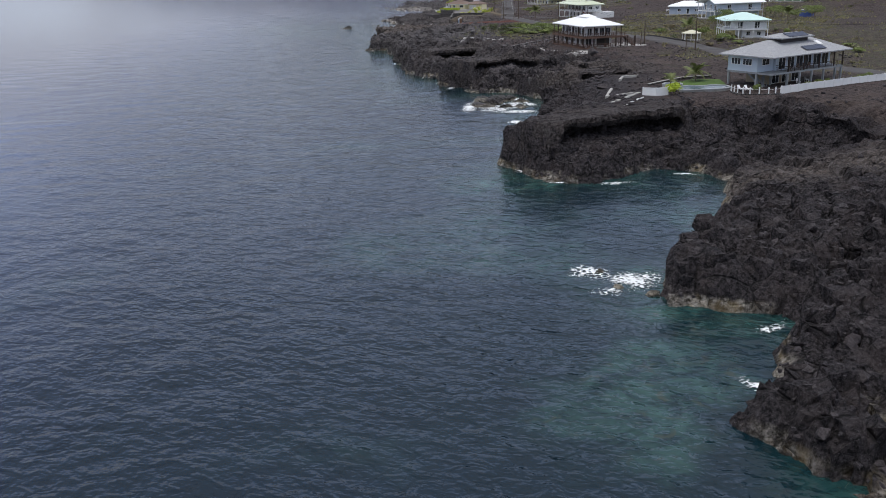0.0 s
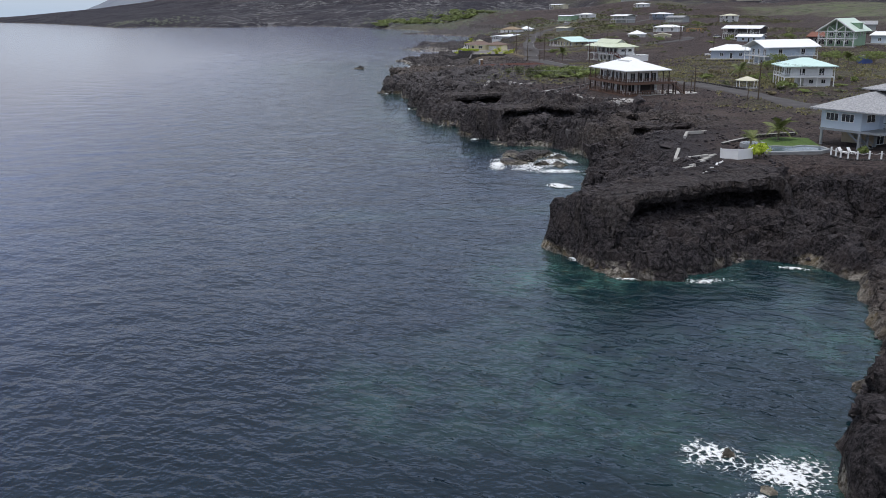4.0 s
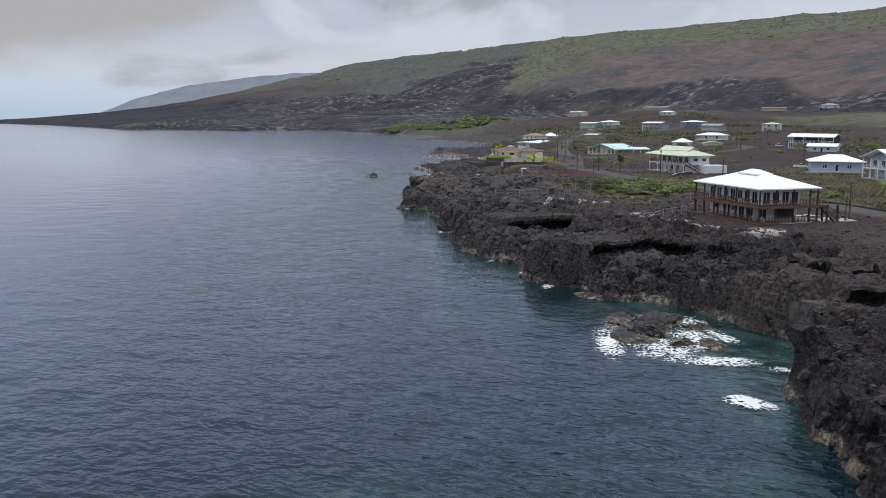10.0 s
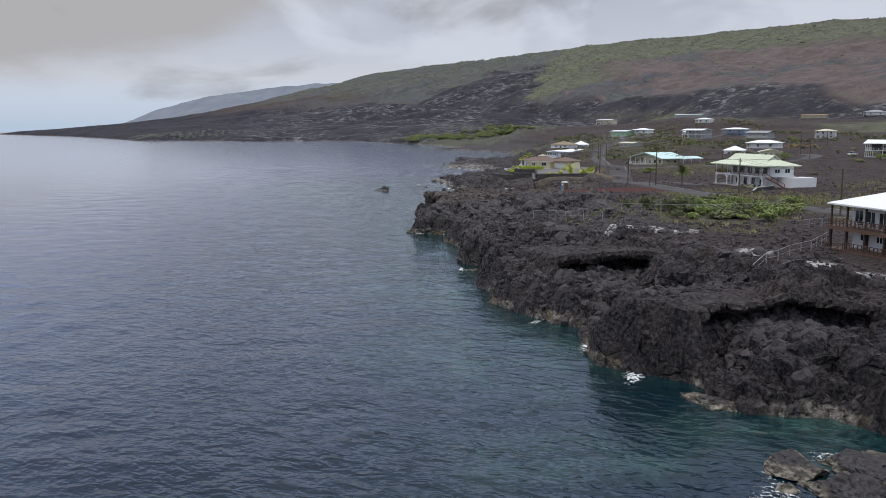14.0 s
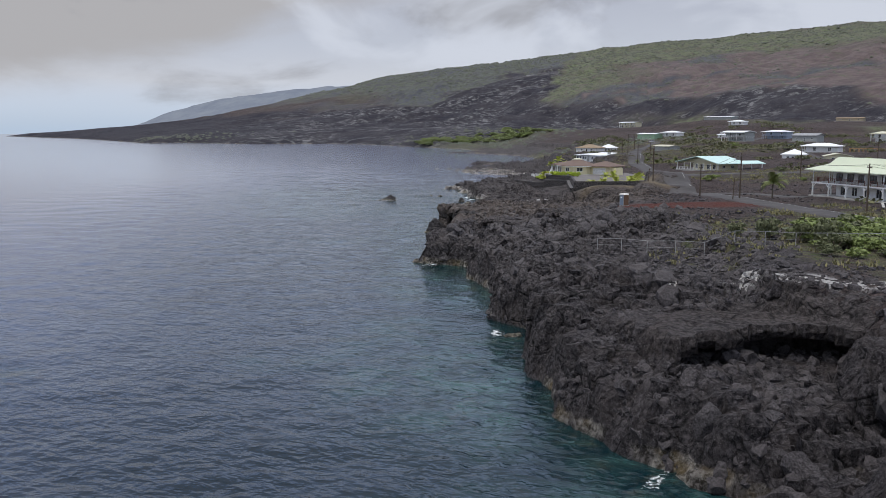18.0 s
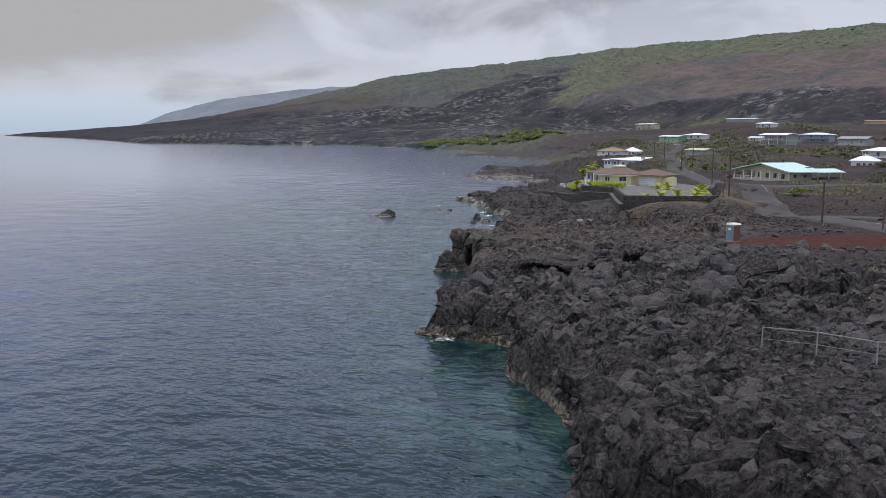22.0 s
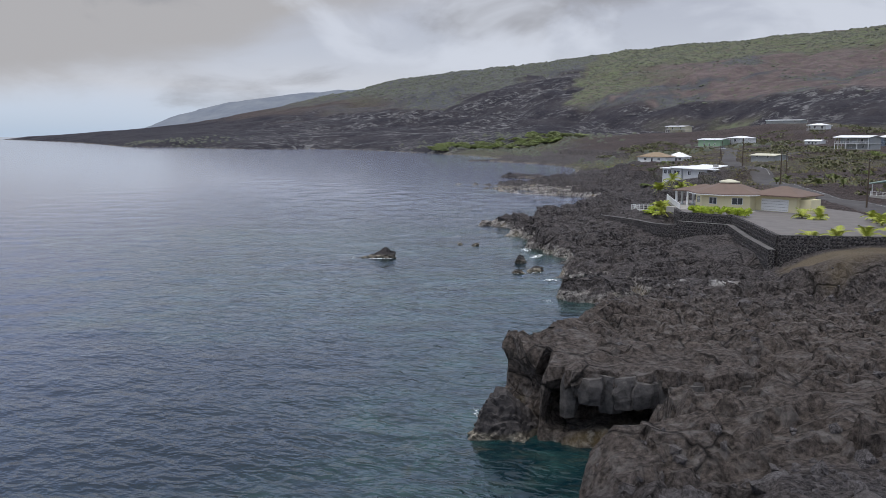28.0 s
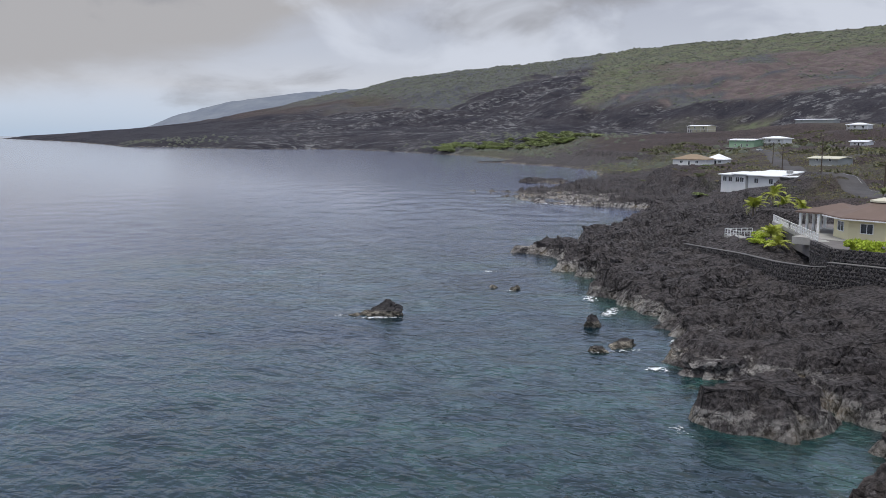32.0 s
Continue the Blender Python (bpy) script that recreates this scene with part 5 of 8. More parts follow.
def grey_house():
    """On stilts beside the pool: grey shingle hip roof with solar panels."""
    h = thing("house", 84.5, 187.1, 7.6, 28, "pale blue stilt house with grey shingle roof and solar panels", "house")
    box(h, "terrace", -12.5, 12.0, -7.6, 5.2, -0.7, 0.1, "concrete", "paved terrace under the house")
    box(h, "store_wall", -6.0, 4.0, -1.0, 4.5, 0.1, 2.75, "wall_tan", "tan wall under the house")
    box(h, "floor_slab", -11.2, 11.2, -5.4, 5.2, 2.75, 3.1, "post_grey")
    box(h, "wall", -6.4, 10.8, -2.6, 5.0, 3.1, 6.0, "wall_pale_blue", "pale blue upper wall")
    box(h, "corner_room", -11.2, -6.4, -2.0, 5.0, 3.1, 6.0, "wall_pale_blue", "pale blue corner room")
    box(h, "soffit", -12.2, 12.2, -6.0, 5.9, 6.0, 6.08, "wall_white")
    hip(h, 0, 0, 12.5, 6.4, 6.08, 2.5, "roof_shingle", 6.4, label="grey shingle hip roof")
    box(h, "cap_wall", -4.2, 4.2, -1.6, 1.6, 8.1, 8.95, "wall_dark")
    hip(h, 0, 0, 5.2, 2.5, 8.95, 0.75, "roof_shingle", 2.6, name="roof_cap", label="raised grey roof cap")
    for k in range(4):
        for m, (cx, sy, sz) in enumerate(((-1.0, -4.6, 7.16), (-2.6, -1.5, 9.55))):
            b = bmesh.new()
            x0 = cx + k * 1.55
            hexa(b, [(x0, sy - 0.8, sz - 0.32), (x0 + 1.47, sy - 0.8, sz - 0.32), (x0 + 1.47, sy + 0.8, sz + 0.30), (x0, sy + 0.8, sz + 0.30)], [(x0, sy - 0.8, sz - 0.25), (x0 + 1.47, sy - 0.8, sz - 0.25), (x0 + 1.47, sy + 0.8, sz + 0.37), (x0, sy + 0.8, sz + 0.37)])
            part("solar_panel", b, "solar", h, "dark solar panel")
    b = bmesh.new()
    hexa(b, [(5.2, -3.6, 7.4), (6.4, -3.6, 7.4), (6.4, -2.2, 8.0), (5.2, -2.2, 8.0)], [(5.2, -3.6, 7.52), (6.4, -3.6, 7.52), (6.4, -2.2, 8.12), (5.2, -2.2, 8.12)])
    part("water_heater", b, "trim_white", h, "white roof water heater")
    posts(h, [(x, -5.2) for x in (-6.2, -2.4, 1.4, 5.2, 9.0, 11.0)] + [(-11.0, -1.8), (-11.0, 4.8), (-6.6, -1.8), (-8.8, -1.8)], 0.1, 2.75, "post_grey", 0.34)
    posts(h, [(x, -5.3) for x in (-6.2, -1.4, 3.4, 8.2, 11.0)], 3.1, 6.0, "post_dark", 0.2)
    railing(h, [(-6.3, -2.2), (-6.3, -5.4), (11.1, -5.4)], 3.1, "post_dark", 1.0, 2.0, 2)
    row_of(h, "W", -11.2, -1.0, 4.4, 2, 4.3, 2.2, 1.3, bars=2)
    window(h, "S", -2.0, -8.8, 4.3, 2.2, 1.3, bars=1)
    row_of(h, "S", -2.6, -6.0, 10.4, 6, 3.2, 2.1, 2.3)
    row_of(h, "S", -1.0, -5.6, 3.6, 3, 0.3, 2.2, 2.1, name="door")
    stairs(h, (-9.8, 1.0, 3.0), (-9.8, -3.0, 0.1), 1.2, "post_grey")
    for k, x in enumerate((-1.5, 0.3, 2.0, -4.2)):
        c = part("deck_chair", slab(bmesh.new(), x, x + 0.6, -4.4, -3.8, 3.5, 3.58), "deck_brown", h, "brown wooden deck chair")
        part("backrest", slab(bmesh.new(), x, x + 0.6, -3.8, -3.72, 3.5, 4.15), "deck_brown", c)
        for lx in (x + 0.03, x + 0.51):
            for ly in (-4.37, -3.85):
                part("leg", slab(bmesh.new(), lx, lx + 0.06, ly, ly + 0.06, 3.1, 3.5), "deck_brown", c)
    return h


def stilt_house(name, x, y, z, rot, hx, hy, low, up, roof, walls, label, deck="trim_white", roof_kind="hip", rise=1.9, front=2.2, open_low=0.5, windows=4):
    """A small two-storey house: open or walled below, a balcony on the west and south."""
    h = thing("house", x, y, z, rot, label, "house", "village houses")
    box(h, "footing", -hx, hx, -hy, hy, -1.0, 0.08, "concrete")
    if open_low < 1:
        box(h, "lower_wall", -hx + front + 2 * hx * open_low * 0.4, hx - 0.3, -hy + front, hy - 0.3, 0.08, low - 0.2, walls, "lower wall")
    box(h, "floor", -hx, hx, -hy, hy, low - 0.2, low, deck, "balcony floor")
    box(h, "upper_wall", -hx + front, hx - 0.25, -hy + front * 0.6, hy - 0.25, low, low + up, walls, "upper wall")
    ez = low + up
    if roof_kind == "hip":
        hip(h, 0, 0, hx + 0.6, hy + 0.6, ez, rise, roof)
    else:
        gable(h, 0, 0, hx + 0.6, hy + 0.7, ez, rise, roof, roof_kind)
        gable_end(h, front / 2, 0, hx - front / 2 - 0.25, hy - 0.3, ez, rise * 0.86, walls, roof_kind)
    ring = [(-hx + 0.15, -hy + 0.15 + k * (2 * hy - 0.3) / 4) for k in range(5)] + [(-hx + 0.15 + k * (2 * hx - 0.3) / 3, -hy + 0.15) for k in (1, 2, 3)]
    posts(h, ring, 0, low - 0.2, deck, 0.22)
    posts(h, ring, low, ez, deck, 0.14)
    railing(h, [(hx - 0.1, -hy + 0.1), (-hx + 0.1, -hy + 0.1), (-hx + 0.1, hy - 0.1)], low, deck, 0.95, 1.6, 2)
    row_of(h, "W", -hx + front, -hy + front * 0.6 + 0.4, hy - 0.6, windows, low + 0.25, 1.5, 1.95)
    row_of(h, "S", -hy + front * 0.6, -hx + front + 0.3, hx - 0.6, max(2, windows - 2), low + 0.25, 1.5, 1.95)
    if open_low < 1:
        row_of(h, "S", -hy + front, -hx + front + 2 * hx * open_low * 0.4 + 0.3, hx - 0.6, 2, 0.7, 1.2, 1.2)
    return h


def block_house(x, y, z, rot, hx, hy, high, roof, walls, label, kind="hip", rise=1.6, wins=4, over=0.7, storeys=1):
    """A plain house with a hip, gable or shed roof and windows on the sides towards the sea."""
    h = thing("house", x, y, z, rot, label, "house", "village houses")
    box(h, "wall", -hx, hx, -hy, hy, -0.8, high, walls, "outer wall")
    if kind == "hip":
        hip(h, 0, 0, hx + over, hy + over, high, rise, roof)
    else:
        gable(h, 0, 0, hx + over, hy + over, high - 0.1, rise, roof, kind)
        gable_end(h, 0, 0, hx, hy, high, rise * 0.85, walls, kind)
    for s in range(storeys):
        z0 = 0.95 + s * 2.8
        row_of(h, "W", -hx, -hy + 0.5, hy - 0.5, wins, z0, 1.3, 1.2)
        row_of(h, "S", -hy, -hx + 0.5, hx - 0.5, max(2, wins - 1), z0, 1.3, 1.2)
    window(h, "S", -hy, 0.0, 0.1, 1.0, 2.05, name="door", bars=0)
    box(h, "step_slab", -hx - 1.5, hx + 0.5, -hy - 1.6, -hy, -0.4, 0.08, "concrete")
    return h


def sage_house():
    h = thing("house", 94.0, 402, 8.6, 14, "white two-storey house with sage green roof and red balcony", "house")
    box(h, "footing", -5.2, 5.2, -11, 11, -1.0, 0.1, "concrete")
    box(h, "lower_wall", -2.2, 4.8, -8.6, 6.0, 0.1, 2.7, "wall_white", "white lower wall")
    box(h, "floor", -5.0, 5.0, -10.6, 10.6, 2.7, 3.0, "trim_white")
    box(h, "upper_wall", -2.4, 4.8, -10.2, 7.0, 3.0, 5.5, "wall_white", "white upper wall")
    hip(h, 0, 0, 6.0, 11.8, 5.5, 1.7, "roof_sage", 8.4, label="sage green metal roof")
    gable(h, 0, 0, 2.6, 8.6, 6.5, 1.7, "roof_sage", "y", name="upper_roof", label="raised sage green gable")
    gable_end(h, 0, 0, 2.4, 8.2, 6.5, 1.5, "wall_white", "y")
    ring = [(-4.8, y) for y in (-10.3, -5.2, 0, 5.2, 10.3)] + [(0, 10.3), (4.8, 10.3)]
    posts(h, ring, 0, 2.7, "trim_white", 0.24)
    posts(h, ring, 3.0, 5.5, "trim_white", 0.16)
    for y in (-10.3, -5.2, 0, 5.2):
        b = bmesh.new()
        beam(b, (-4.8, y, 1.9), (-4.8, y + 0.9, 2.68), 0.14)
        beam(b, (-4.8, y + 5.1, 1.9), (-4.8, y + 4.2, 2.68), 0.14)
        part("brace", b, "trim_white", h)
    railing(h, [(-4.9, -10.5), (-4.9, 10.5), (4.9, 10.5)], 3.0, "deck_red", 1.0, 1.7, 4)
    row_of(h, "W", -2.4, -9.8, 6.6, 5, 3.4, 1.8, 1.6, frame="post_dark")
    row_of(h, "W", -2.2, -8.2, 5.6, 4, 0.4, 1.6, 1.9)
    row_of(h, "S", -10.2, -1.8, 4.4, 2, 3.7, 1.6, 1.1)
    stairs(h, (-4.4, -10.8, 2.9), (-0.4, -13.6, 0.1), 1.4, "deck_red")
    box(h, "annex", 1.0, 9.0, -14.0, -9.0, -0.4, 2.6, "wall_white", "low white annex")
    return h


def mint_bungalow():
    h = thing("house", 106.5, 538, 8.3, 18, "cream bungalow with mint green metal roof and lanai", "house")
    box(h, "slab", -6.5, 10.5, -13, 12.5, -0.8, 0.15, "concrete", "white concrete slab")
    box(h, "wall", -4.0, 4.5, -9.5, 5.0, 0.15, 2.75, "wall_cream", "cream wall")
    gable(h, 0, 0, 6.6, 13.0, 2.7, 2.3, "roof_mint", "x", label="mint green gable roof")
    gable_end(h, -0.2, 0, 4.2, 12.0, 2.75, 2.0, "wall_cream", "x")
    gable(h, 8.5, -9.0, 5.0, 4.4, 2.6, 0.9, "roof_mint", "x", name="wing_roof", label="lower mint green wing roof")
    posts(h, [(-6.0, y) for y in (-12.2, -8, -4, 0, 4, 8, 12.2)] + [(x, -12.6) for x in (4, 8, 12.5)], 0.15, 2.75, "trim_white", 0.2)
    row_of(h, "W", -4.0, -9.2, 4.6, 4, 0.6, 1.6, 1.7)
    row_of(h, "S", -9.5, -3.4, 4.0, 2, 1.0, 1.2, 1.1)
    railing(h, [(-6.2, 2.0), (-6.2, 12.4)], 0.15, "trim_white", 0.9, 1.6, 2)
    box(h, "skylight", 4.2, 6.0, -7.6, -6.6, 3.9, 4.05, "solar")
    return h


def ring_roof(parent, cx, cy, r, z, rise, r_top, mat, name="roof", label="", sides=8, turn=22.5, thick=0.22):
    bm = bmesh.new()

    def circle(rad, zz):
        return [bm.verts.new((cx + rad * math.cos(radians(turn + k * 360 / sides)), cy + rad * math.sin(radians(turn + k * 360 / sides)), zz)) for k in range(sides)]

    a, b, c = circle(r, z), circle(r, z + thick), circle(r_top, z + thick + rise)
    for p, q in ((a, b), (b, c)):
        for k in range(sides):
            bm.faces.new((p[k], p[(k + 1) % sides], q[(k + 1) % sides], q[k]))
    bm.faces.new(a[::-1])
    bm.faces.new(c)
    return part(name, bm, mat, parent, label)


def yellow_house():
    """A low yellow house: an eight-sided core, a lanai towards the sea and a garage."""
    h = thing("house", 53.0, 513.5, 8.15, -48, "low yellow house with brown hip roofs and lanai", "house")
    box(h, "slab", -8.8, 7.2, -6.8, 6.0, -0.9, 0.05, "concrete")
    bm = bmesh.new()
    ring = [(5.9 * math.cos(radians(22.5 + k * 45)), 5.9 * math.sin(radians(22.5 + k * 45))) for k in range(8)]
    lo, hi = [bm.verts.new((x, y, 0)) for x, y in ring], [bm.verts.new((x, y, 2.8)) for x, y in ring]
    for k in range(8):
        bm.faces.new((lo[k], lo[(k + 1) % 8], hi[(k + 1) % 8], hi[k]))
    bm.faces.new(hi)
    part("wall", bm, "wall_yellow", h, "pale yellow wall")
    ring_roof(h, 0, 0, 7.3, 2.75, 1.75, 1.5, "roof_brown", label="brown eight-sided roof")
    ring_roof(h, 0, 0, 7.42, 2.68, 0.0, 7.3, "trim_white", name="fascia", thick=0.14)
    ring_roof(h, 0, 0, 1.9, 4.75, 0.35, 0.4, "roof_cream", name="roof_cap", label="round pale roof cap")
    row_of(h, "S", -5.45, -1.9, 1.9, 1, 1.0, 1.6, 1.3)
    for deg in (-45, -135):
        w = window(h, "S", -5.45, 0, 1.0, 2.0, 1.3)
        w.matrix_basis = pose(0, 0, 0, 0, 0, deg + 90)
    # lanai
    hip(h, -7.0, 3.4, 4.4, 4.4, 2.7, 1.2, "roof_brown", name="lanai_roof", label="brown lanai roof")
    posts(h, [(-10.8, y) for y in (-0.4, 1.6, 3.6, 5.6, 7.2)] + [(-8.2, -0.6), (-5.8, -0.6)], 0, 2.7, "trim_white", 0.34)
    box(h, "lanai_floor", -11.2, -3.0, -0.9, 7.6, -1.0, 0.03, "concrete")
    # garage
    box(h, "garage_wall", 5.0, 13.2, -0.2, 6.6, -0.6, 2.75, "wall_yellow", "pale yellow garage wall")
    hip(h, 9.1, 3.2, 5.1, 4.5, 2.7, 1.5, "roof_brown", name="garage_roof", label="brown garage roof")
    d = box(h, "garage_door", 6.6, 11.6, -0.3, -0.2, 0.05, 2.2, "trim_white", "white garage door")
    for k in range(4):
        box(d, "groove", 6.7, 11.5, -0.33, -0.3, 0.3 + k * 0.5, 0.34 + k * 0.5, "metal_grey")
    box(h, "side_shed", 13.2, 15.2, 0.6, 4.4, -0.5, 2.3, "wall_yellow", "small yellow side shed")
    return h


def green_gable_house():
    """A tall green house behind a white two-storey porch under one broad gable."""
    h = thing("house", 187, 395, 13.4, -48, "tall green house with white arched porches and pale green gable roof", "house", "village houses")
    box(h, "wall", -5.6, 5.6, -4.5, 9.0, -1.5, 6.2, "wall_green", "green board wall")
    gable_end(h, 0, 2.25, 5.6, 6.75, 6.2, 4.0, "wall_green", "y")
    gable(h, 0, 0, 7.6, 9.6, 5.5, 5.0, "roof_pale_green", "y", label="pale green metal roof")
    box(h, "porch_floor", -7.0, 7.0, -8.4, -4.5, 2.75, 3.0, "trim_white", "white upper porch floor")
    box(h, "porch_base", -7.0, 7.0, -8.4, -4.5, -1.0, 0.0, "concrete")
    for k in range(5):
        x = -6.8 + k * 3.4
        high = 5.6 + (1 - abs(x) / 7.6) * 4.6
        part("post", slab(bmesh.new(), x - 0.16, x + 0.16, -8.3, -8.0, 0, high - 0.4), "trim_white", h)
        for s in (-1, 1):
            if -7 < x + s * 1.4 < 7:
                part("arch_brace", beam(bmesh.new(), (x, -8.15, 1.6), (x + s * 1.4, -8.15, 2.75), 0.18), "trim_white", h)
                part("arch_brace", beam(bmesh.new(), (x, -8.15, 4.5), (x + s * 1.4, -8.15, 5.6), 0.18), "trim_white", h)
    railing(h, [(-7.0, -4.5), (-7.0, -8.2), (7.0, -8.2), (7.0, -4.5)], 3.0, "trim_white", 1.0, 1.7, 3)
    part("tie_beam", beam(bmesh.new(), (-7.2, -8.6, 5.7), (7.2, -8.6, 5.7), 0.3), "trim_white", h)
    for s in (-1, 1):
        part("barge_board", beam(bmesh.new(), (s * 7.6, -9.62, 5.6), (0, -9.62, 10.6), 0.18, 0.4), "trim_white", h)
        part("truss_brace", beam(bmesh.new(), (0, -8.6, 5.8), (s * 3.4, -8.6, 8.2), 0.22), "trim_white", h)
    part("king_post", beam(bmesh.new(), (0, -8.6, 5.8), (0, -8.6, 10.2), 0.24), "trim_white", h)
    box(h, "dormer", 3.2, 6.4, -1.6, 2.0, 6.2, 8.8, "wall_green", "green dormer")
    hip(h, 4.8, 0.2, 2.1, 2.3, 8.8, 0.5, "roof_pale_green", name="dormer_roof")
    row_of(h, "S", -4.5, -4.6, 4.6, 3, 0.6, 1.4, 1.7)
    row_of(h, "S", -4.5, -4.6, 4.6, 3, 3.6, 1.4, 1.7)
    row_of(h, "E", 5.6, -3.0, 8.0, 3, 3.8, 1.2, 1.3)
    return h


def white_shed_house():
    h = thing("house", 85.5, 640.5, 8.3, -64.5, "low white house with stepped white shed roofs", "house")
    for x0, x1, z0, z1, dy in ((-13, -7.5, 2.3, 2.9, 0), (-7.5, -3, 2.6, 3.2, -0.4), (-3, 8.5, 2.5, 3.7, 0.3)):
        box(h, "wall", x0 + 0.2, x1 - 0.2, -4 + dy, 4, -2.6, z0, "wall_white", "white wall")
        b = bmesh.new()
        ring = [(x0 - 0.2, -5 + dy), (x1 + 0.1, -5 + dy), (x1 + 0.1, 4.8), (x0 - 0.2, 4.8)]
        low = [(x, y, z0 if y < 0 else z1) for x, y in ring]
        hexa(b, low, [(x, y, z + 0.22) for x, y, z in low])
        part("roof", b, "roof_white", h, "white shed roof")
        row_of(h, "S", -4 + dy, x0 + 0.6, x1 - 0.6, 2, 0.5, 1.5, 1.4)
    posts(h, [(8.9, -4.4), (12.5, -4.4)], 0, 2.5, "trim_white", 0.2)
    box(h, "carport_roof", 8.6, 13.2, -5, 4.6, 2.6, 2.8, "roof_white")
    box(h, "vent", 7.0, 8.2, 0, 1.2, 3.4, 4.2, "metal_grey")
    return h


white_roofed_house()
grey_house()
sage_house()
mint_bungalow()
yellow_house()
white_shed_house()
stilt_house("mint", 117.2, 284.5, 8.2, -10, 6.6, 5.6, 2.7, 2.6, "roof_mint", "wall_white", "white two-storey house with mint green hip roof", open_low=0.7, rise=2.0)
stilt_house("pale", 137, 342, 10.4, 8, 10.0, 6.2, 2.7, 2.7, "roof_white", "wall_pale_blue", "pale blue two-storey house with white gable roof", roof_kind="x", rise=2.3, open_low=0.2, windows=3)
block_house(131.5, 371, 10.6, -22, 7.2, 5.2, 2.9, "roof_white", "wall_blue", "blue bungalow with white roof", rise=1.9, wins=3)
stilt_house("dark", 194, 509, 12.2, -44, 10.0, 5.2, 2.6, 2.6, "roof_white", "wall_dark", "dark two-storey house with white roof and white balcony", roof_kind="x", rise=1.4, open_low=0.4)
block_house(192, 496, 11.0, -40, 6.0, 3.6, 2.6, "roof_white", "wall_pale_blue", "small pale blue house with white gable roof", "x", 1.2, 3)
stilt_house("hipB", 197.5, 646, 10.0, -40, 8.6, 5.4, 2.6, 2.6, "roof_white", "wall_white", "white two-storey house with white hip roof", rise=1.5, open_low=0.1)
block_house(170, 572.5, 9.8, -18, 4.8, 4.0, 2.7, "roof_cream", "wall_cream", "small cream house with pale gable roof", "y", 1.2, 2)
c_house = block_house(158.8, 588, 9.9, -30, 4.4, 4.4, 2.8, "roof_white", "wall_white", "white cottage with steep pyramid roof on a deck", rise=2.2, wins=3)
box(c_house, "deck", -9.0, 6.0, -7.5, 5.0, -0.6, -0.2, "raw_wood", "raised timber deck")
railing(c_house, [(6.0, -7.4), (-9.0, -7.4), (-9.0, 5.0)], -0.2, "trim_white", 0.9, 1.5, 2)
posts(c_house, [(-8.8, -7.2), (-4, -7.2), (1, -7.2), (5.8, -7.2)], -2.2, -0.6, "trim_white", 0.2)
stilt_house("stilt", 198, 763, 16.3, -58, 8.6, 5.4, 2.7, 2.6, "roof_white", "wall_grey", "tall grey house with white roof and balconies", roof_kind="x", rise=1.0, open_low=0.2, deck="trim_white")
block_house(112, 800, 8.6, -35, 7.6, 6.0, 2.6, "roof_tan", "wall_white", "white house with tan hip roof", rise=2.2, wins=3)
block_house(126, 808, 8.6, -35, 4.4, 4.4, 2.4, "roof_white", "wall_white", "white pavilion with pyramid roof", rise=2.6, wins=2)
block_house(144, 731, 9.0, -60, 6.2, 4.4, 4.6, "roof_cream", "wall_grey", "grey-green two-storey house with shed roof", "x", 0.8, 3, storeys=2)
block_house(155, 716, 9.0, -60, 4.0, 3.0, 2.2, "roof_white", "wall_tan", "low shed with white roof", "x", 0.5, 2)
stilt_house("far1", 228, 1176, 26, -55, 11, 6, 2.8, 2.7, "roof_white", "wall_cream", "distant cream house on a rise", rise=0.8, roof_kind="x", open_low=0.2)
block_house(318, 1146, 32.5, -45, 16, 7, 5.0, "roof_white", "wall_grey", "distant long pale house with flat roof", "x", 0.6, 4, storeys=2)
stilt_house("far2", 283, 998, 25.5, -45, 7, 5.5, 2.7, 2.7, "roof_white", "wall_white", "distant white two-storey house", rise=1.4, open_low=0.2)
stilt_house("blue", 253, 836, 17.0, -45, 9, 6, 2.6, 2.4, "roof_white", "wall_blue", "blue two-storey house with pale roof", rise=1.2, open_low=0.1, deck="wall_blue")
block_house(246, 771, 16.4, -50, 8, 5, 3.4, "roof_shingle", "wall_grey", "grey house with grey gable roof", "x", 1.4, 4)
stilt_house("h2", 278, 741, 16.2, -30, 6.4, 6.0, 2.4, 2.5, "roof_cream", "wall_white", "white house with pale hip roof on the slope", rise=1.3, open_low=0.1)
block_house(198, 976, 15.2, -50, 9, 6, 4.6, "roof_white", "wall_green", "green house with white roof", "x", 0.9, 3, storeys=2)
stilt_house("cl", 216, 971, 15.5, -50, 8, 6, 2.8, 2.8, "roof_white", "wall_white", "white two-storey house with stacked roofs", rise=1.4, open_low=0.1)
block_house(240, 905, 17.0, -50, 5, 4, 2.6, "roof_white", "wall_white", "small white house below the slope", "x", 0.8, 2)
stilt_house("hill", 548, 1178, 34.6, -30, 12, 9, 3, 3, "roof_shingle", "wall_white", "white house with grey roof high on the slope", rise=2.5, open_low=0.1)
block_house(500, 1230, 34.5, -40, 15, 5, 3, "roof_tan", "wall_tan", "long low tan house on the slope", "x", 1.2, 4)
block_house(640, 1150, 39.0, -40, 11, 9, 4.5, "roof_white", "wall_green", "pale green house high on the slope", "hip", 2.0, 4, storeys=1)
green_gable_house()
block_house(213, 399, 13.8, -48, 9, 6, 3.2, "roof_white", "wall_pale_blue", "low pale house with white roof beside the green house", "x", 1.3, 4)
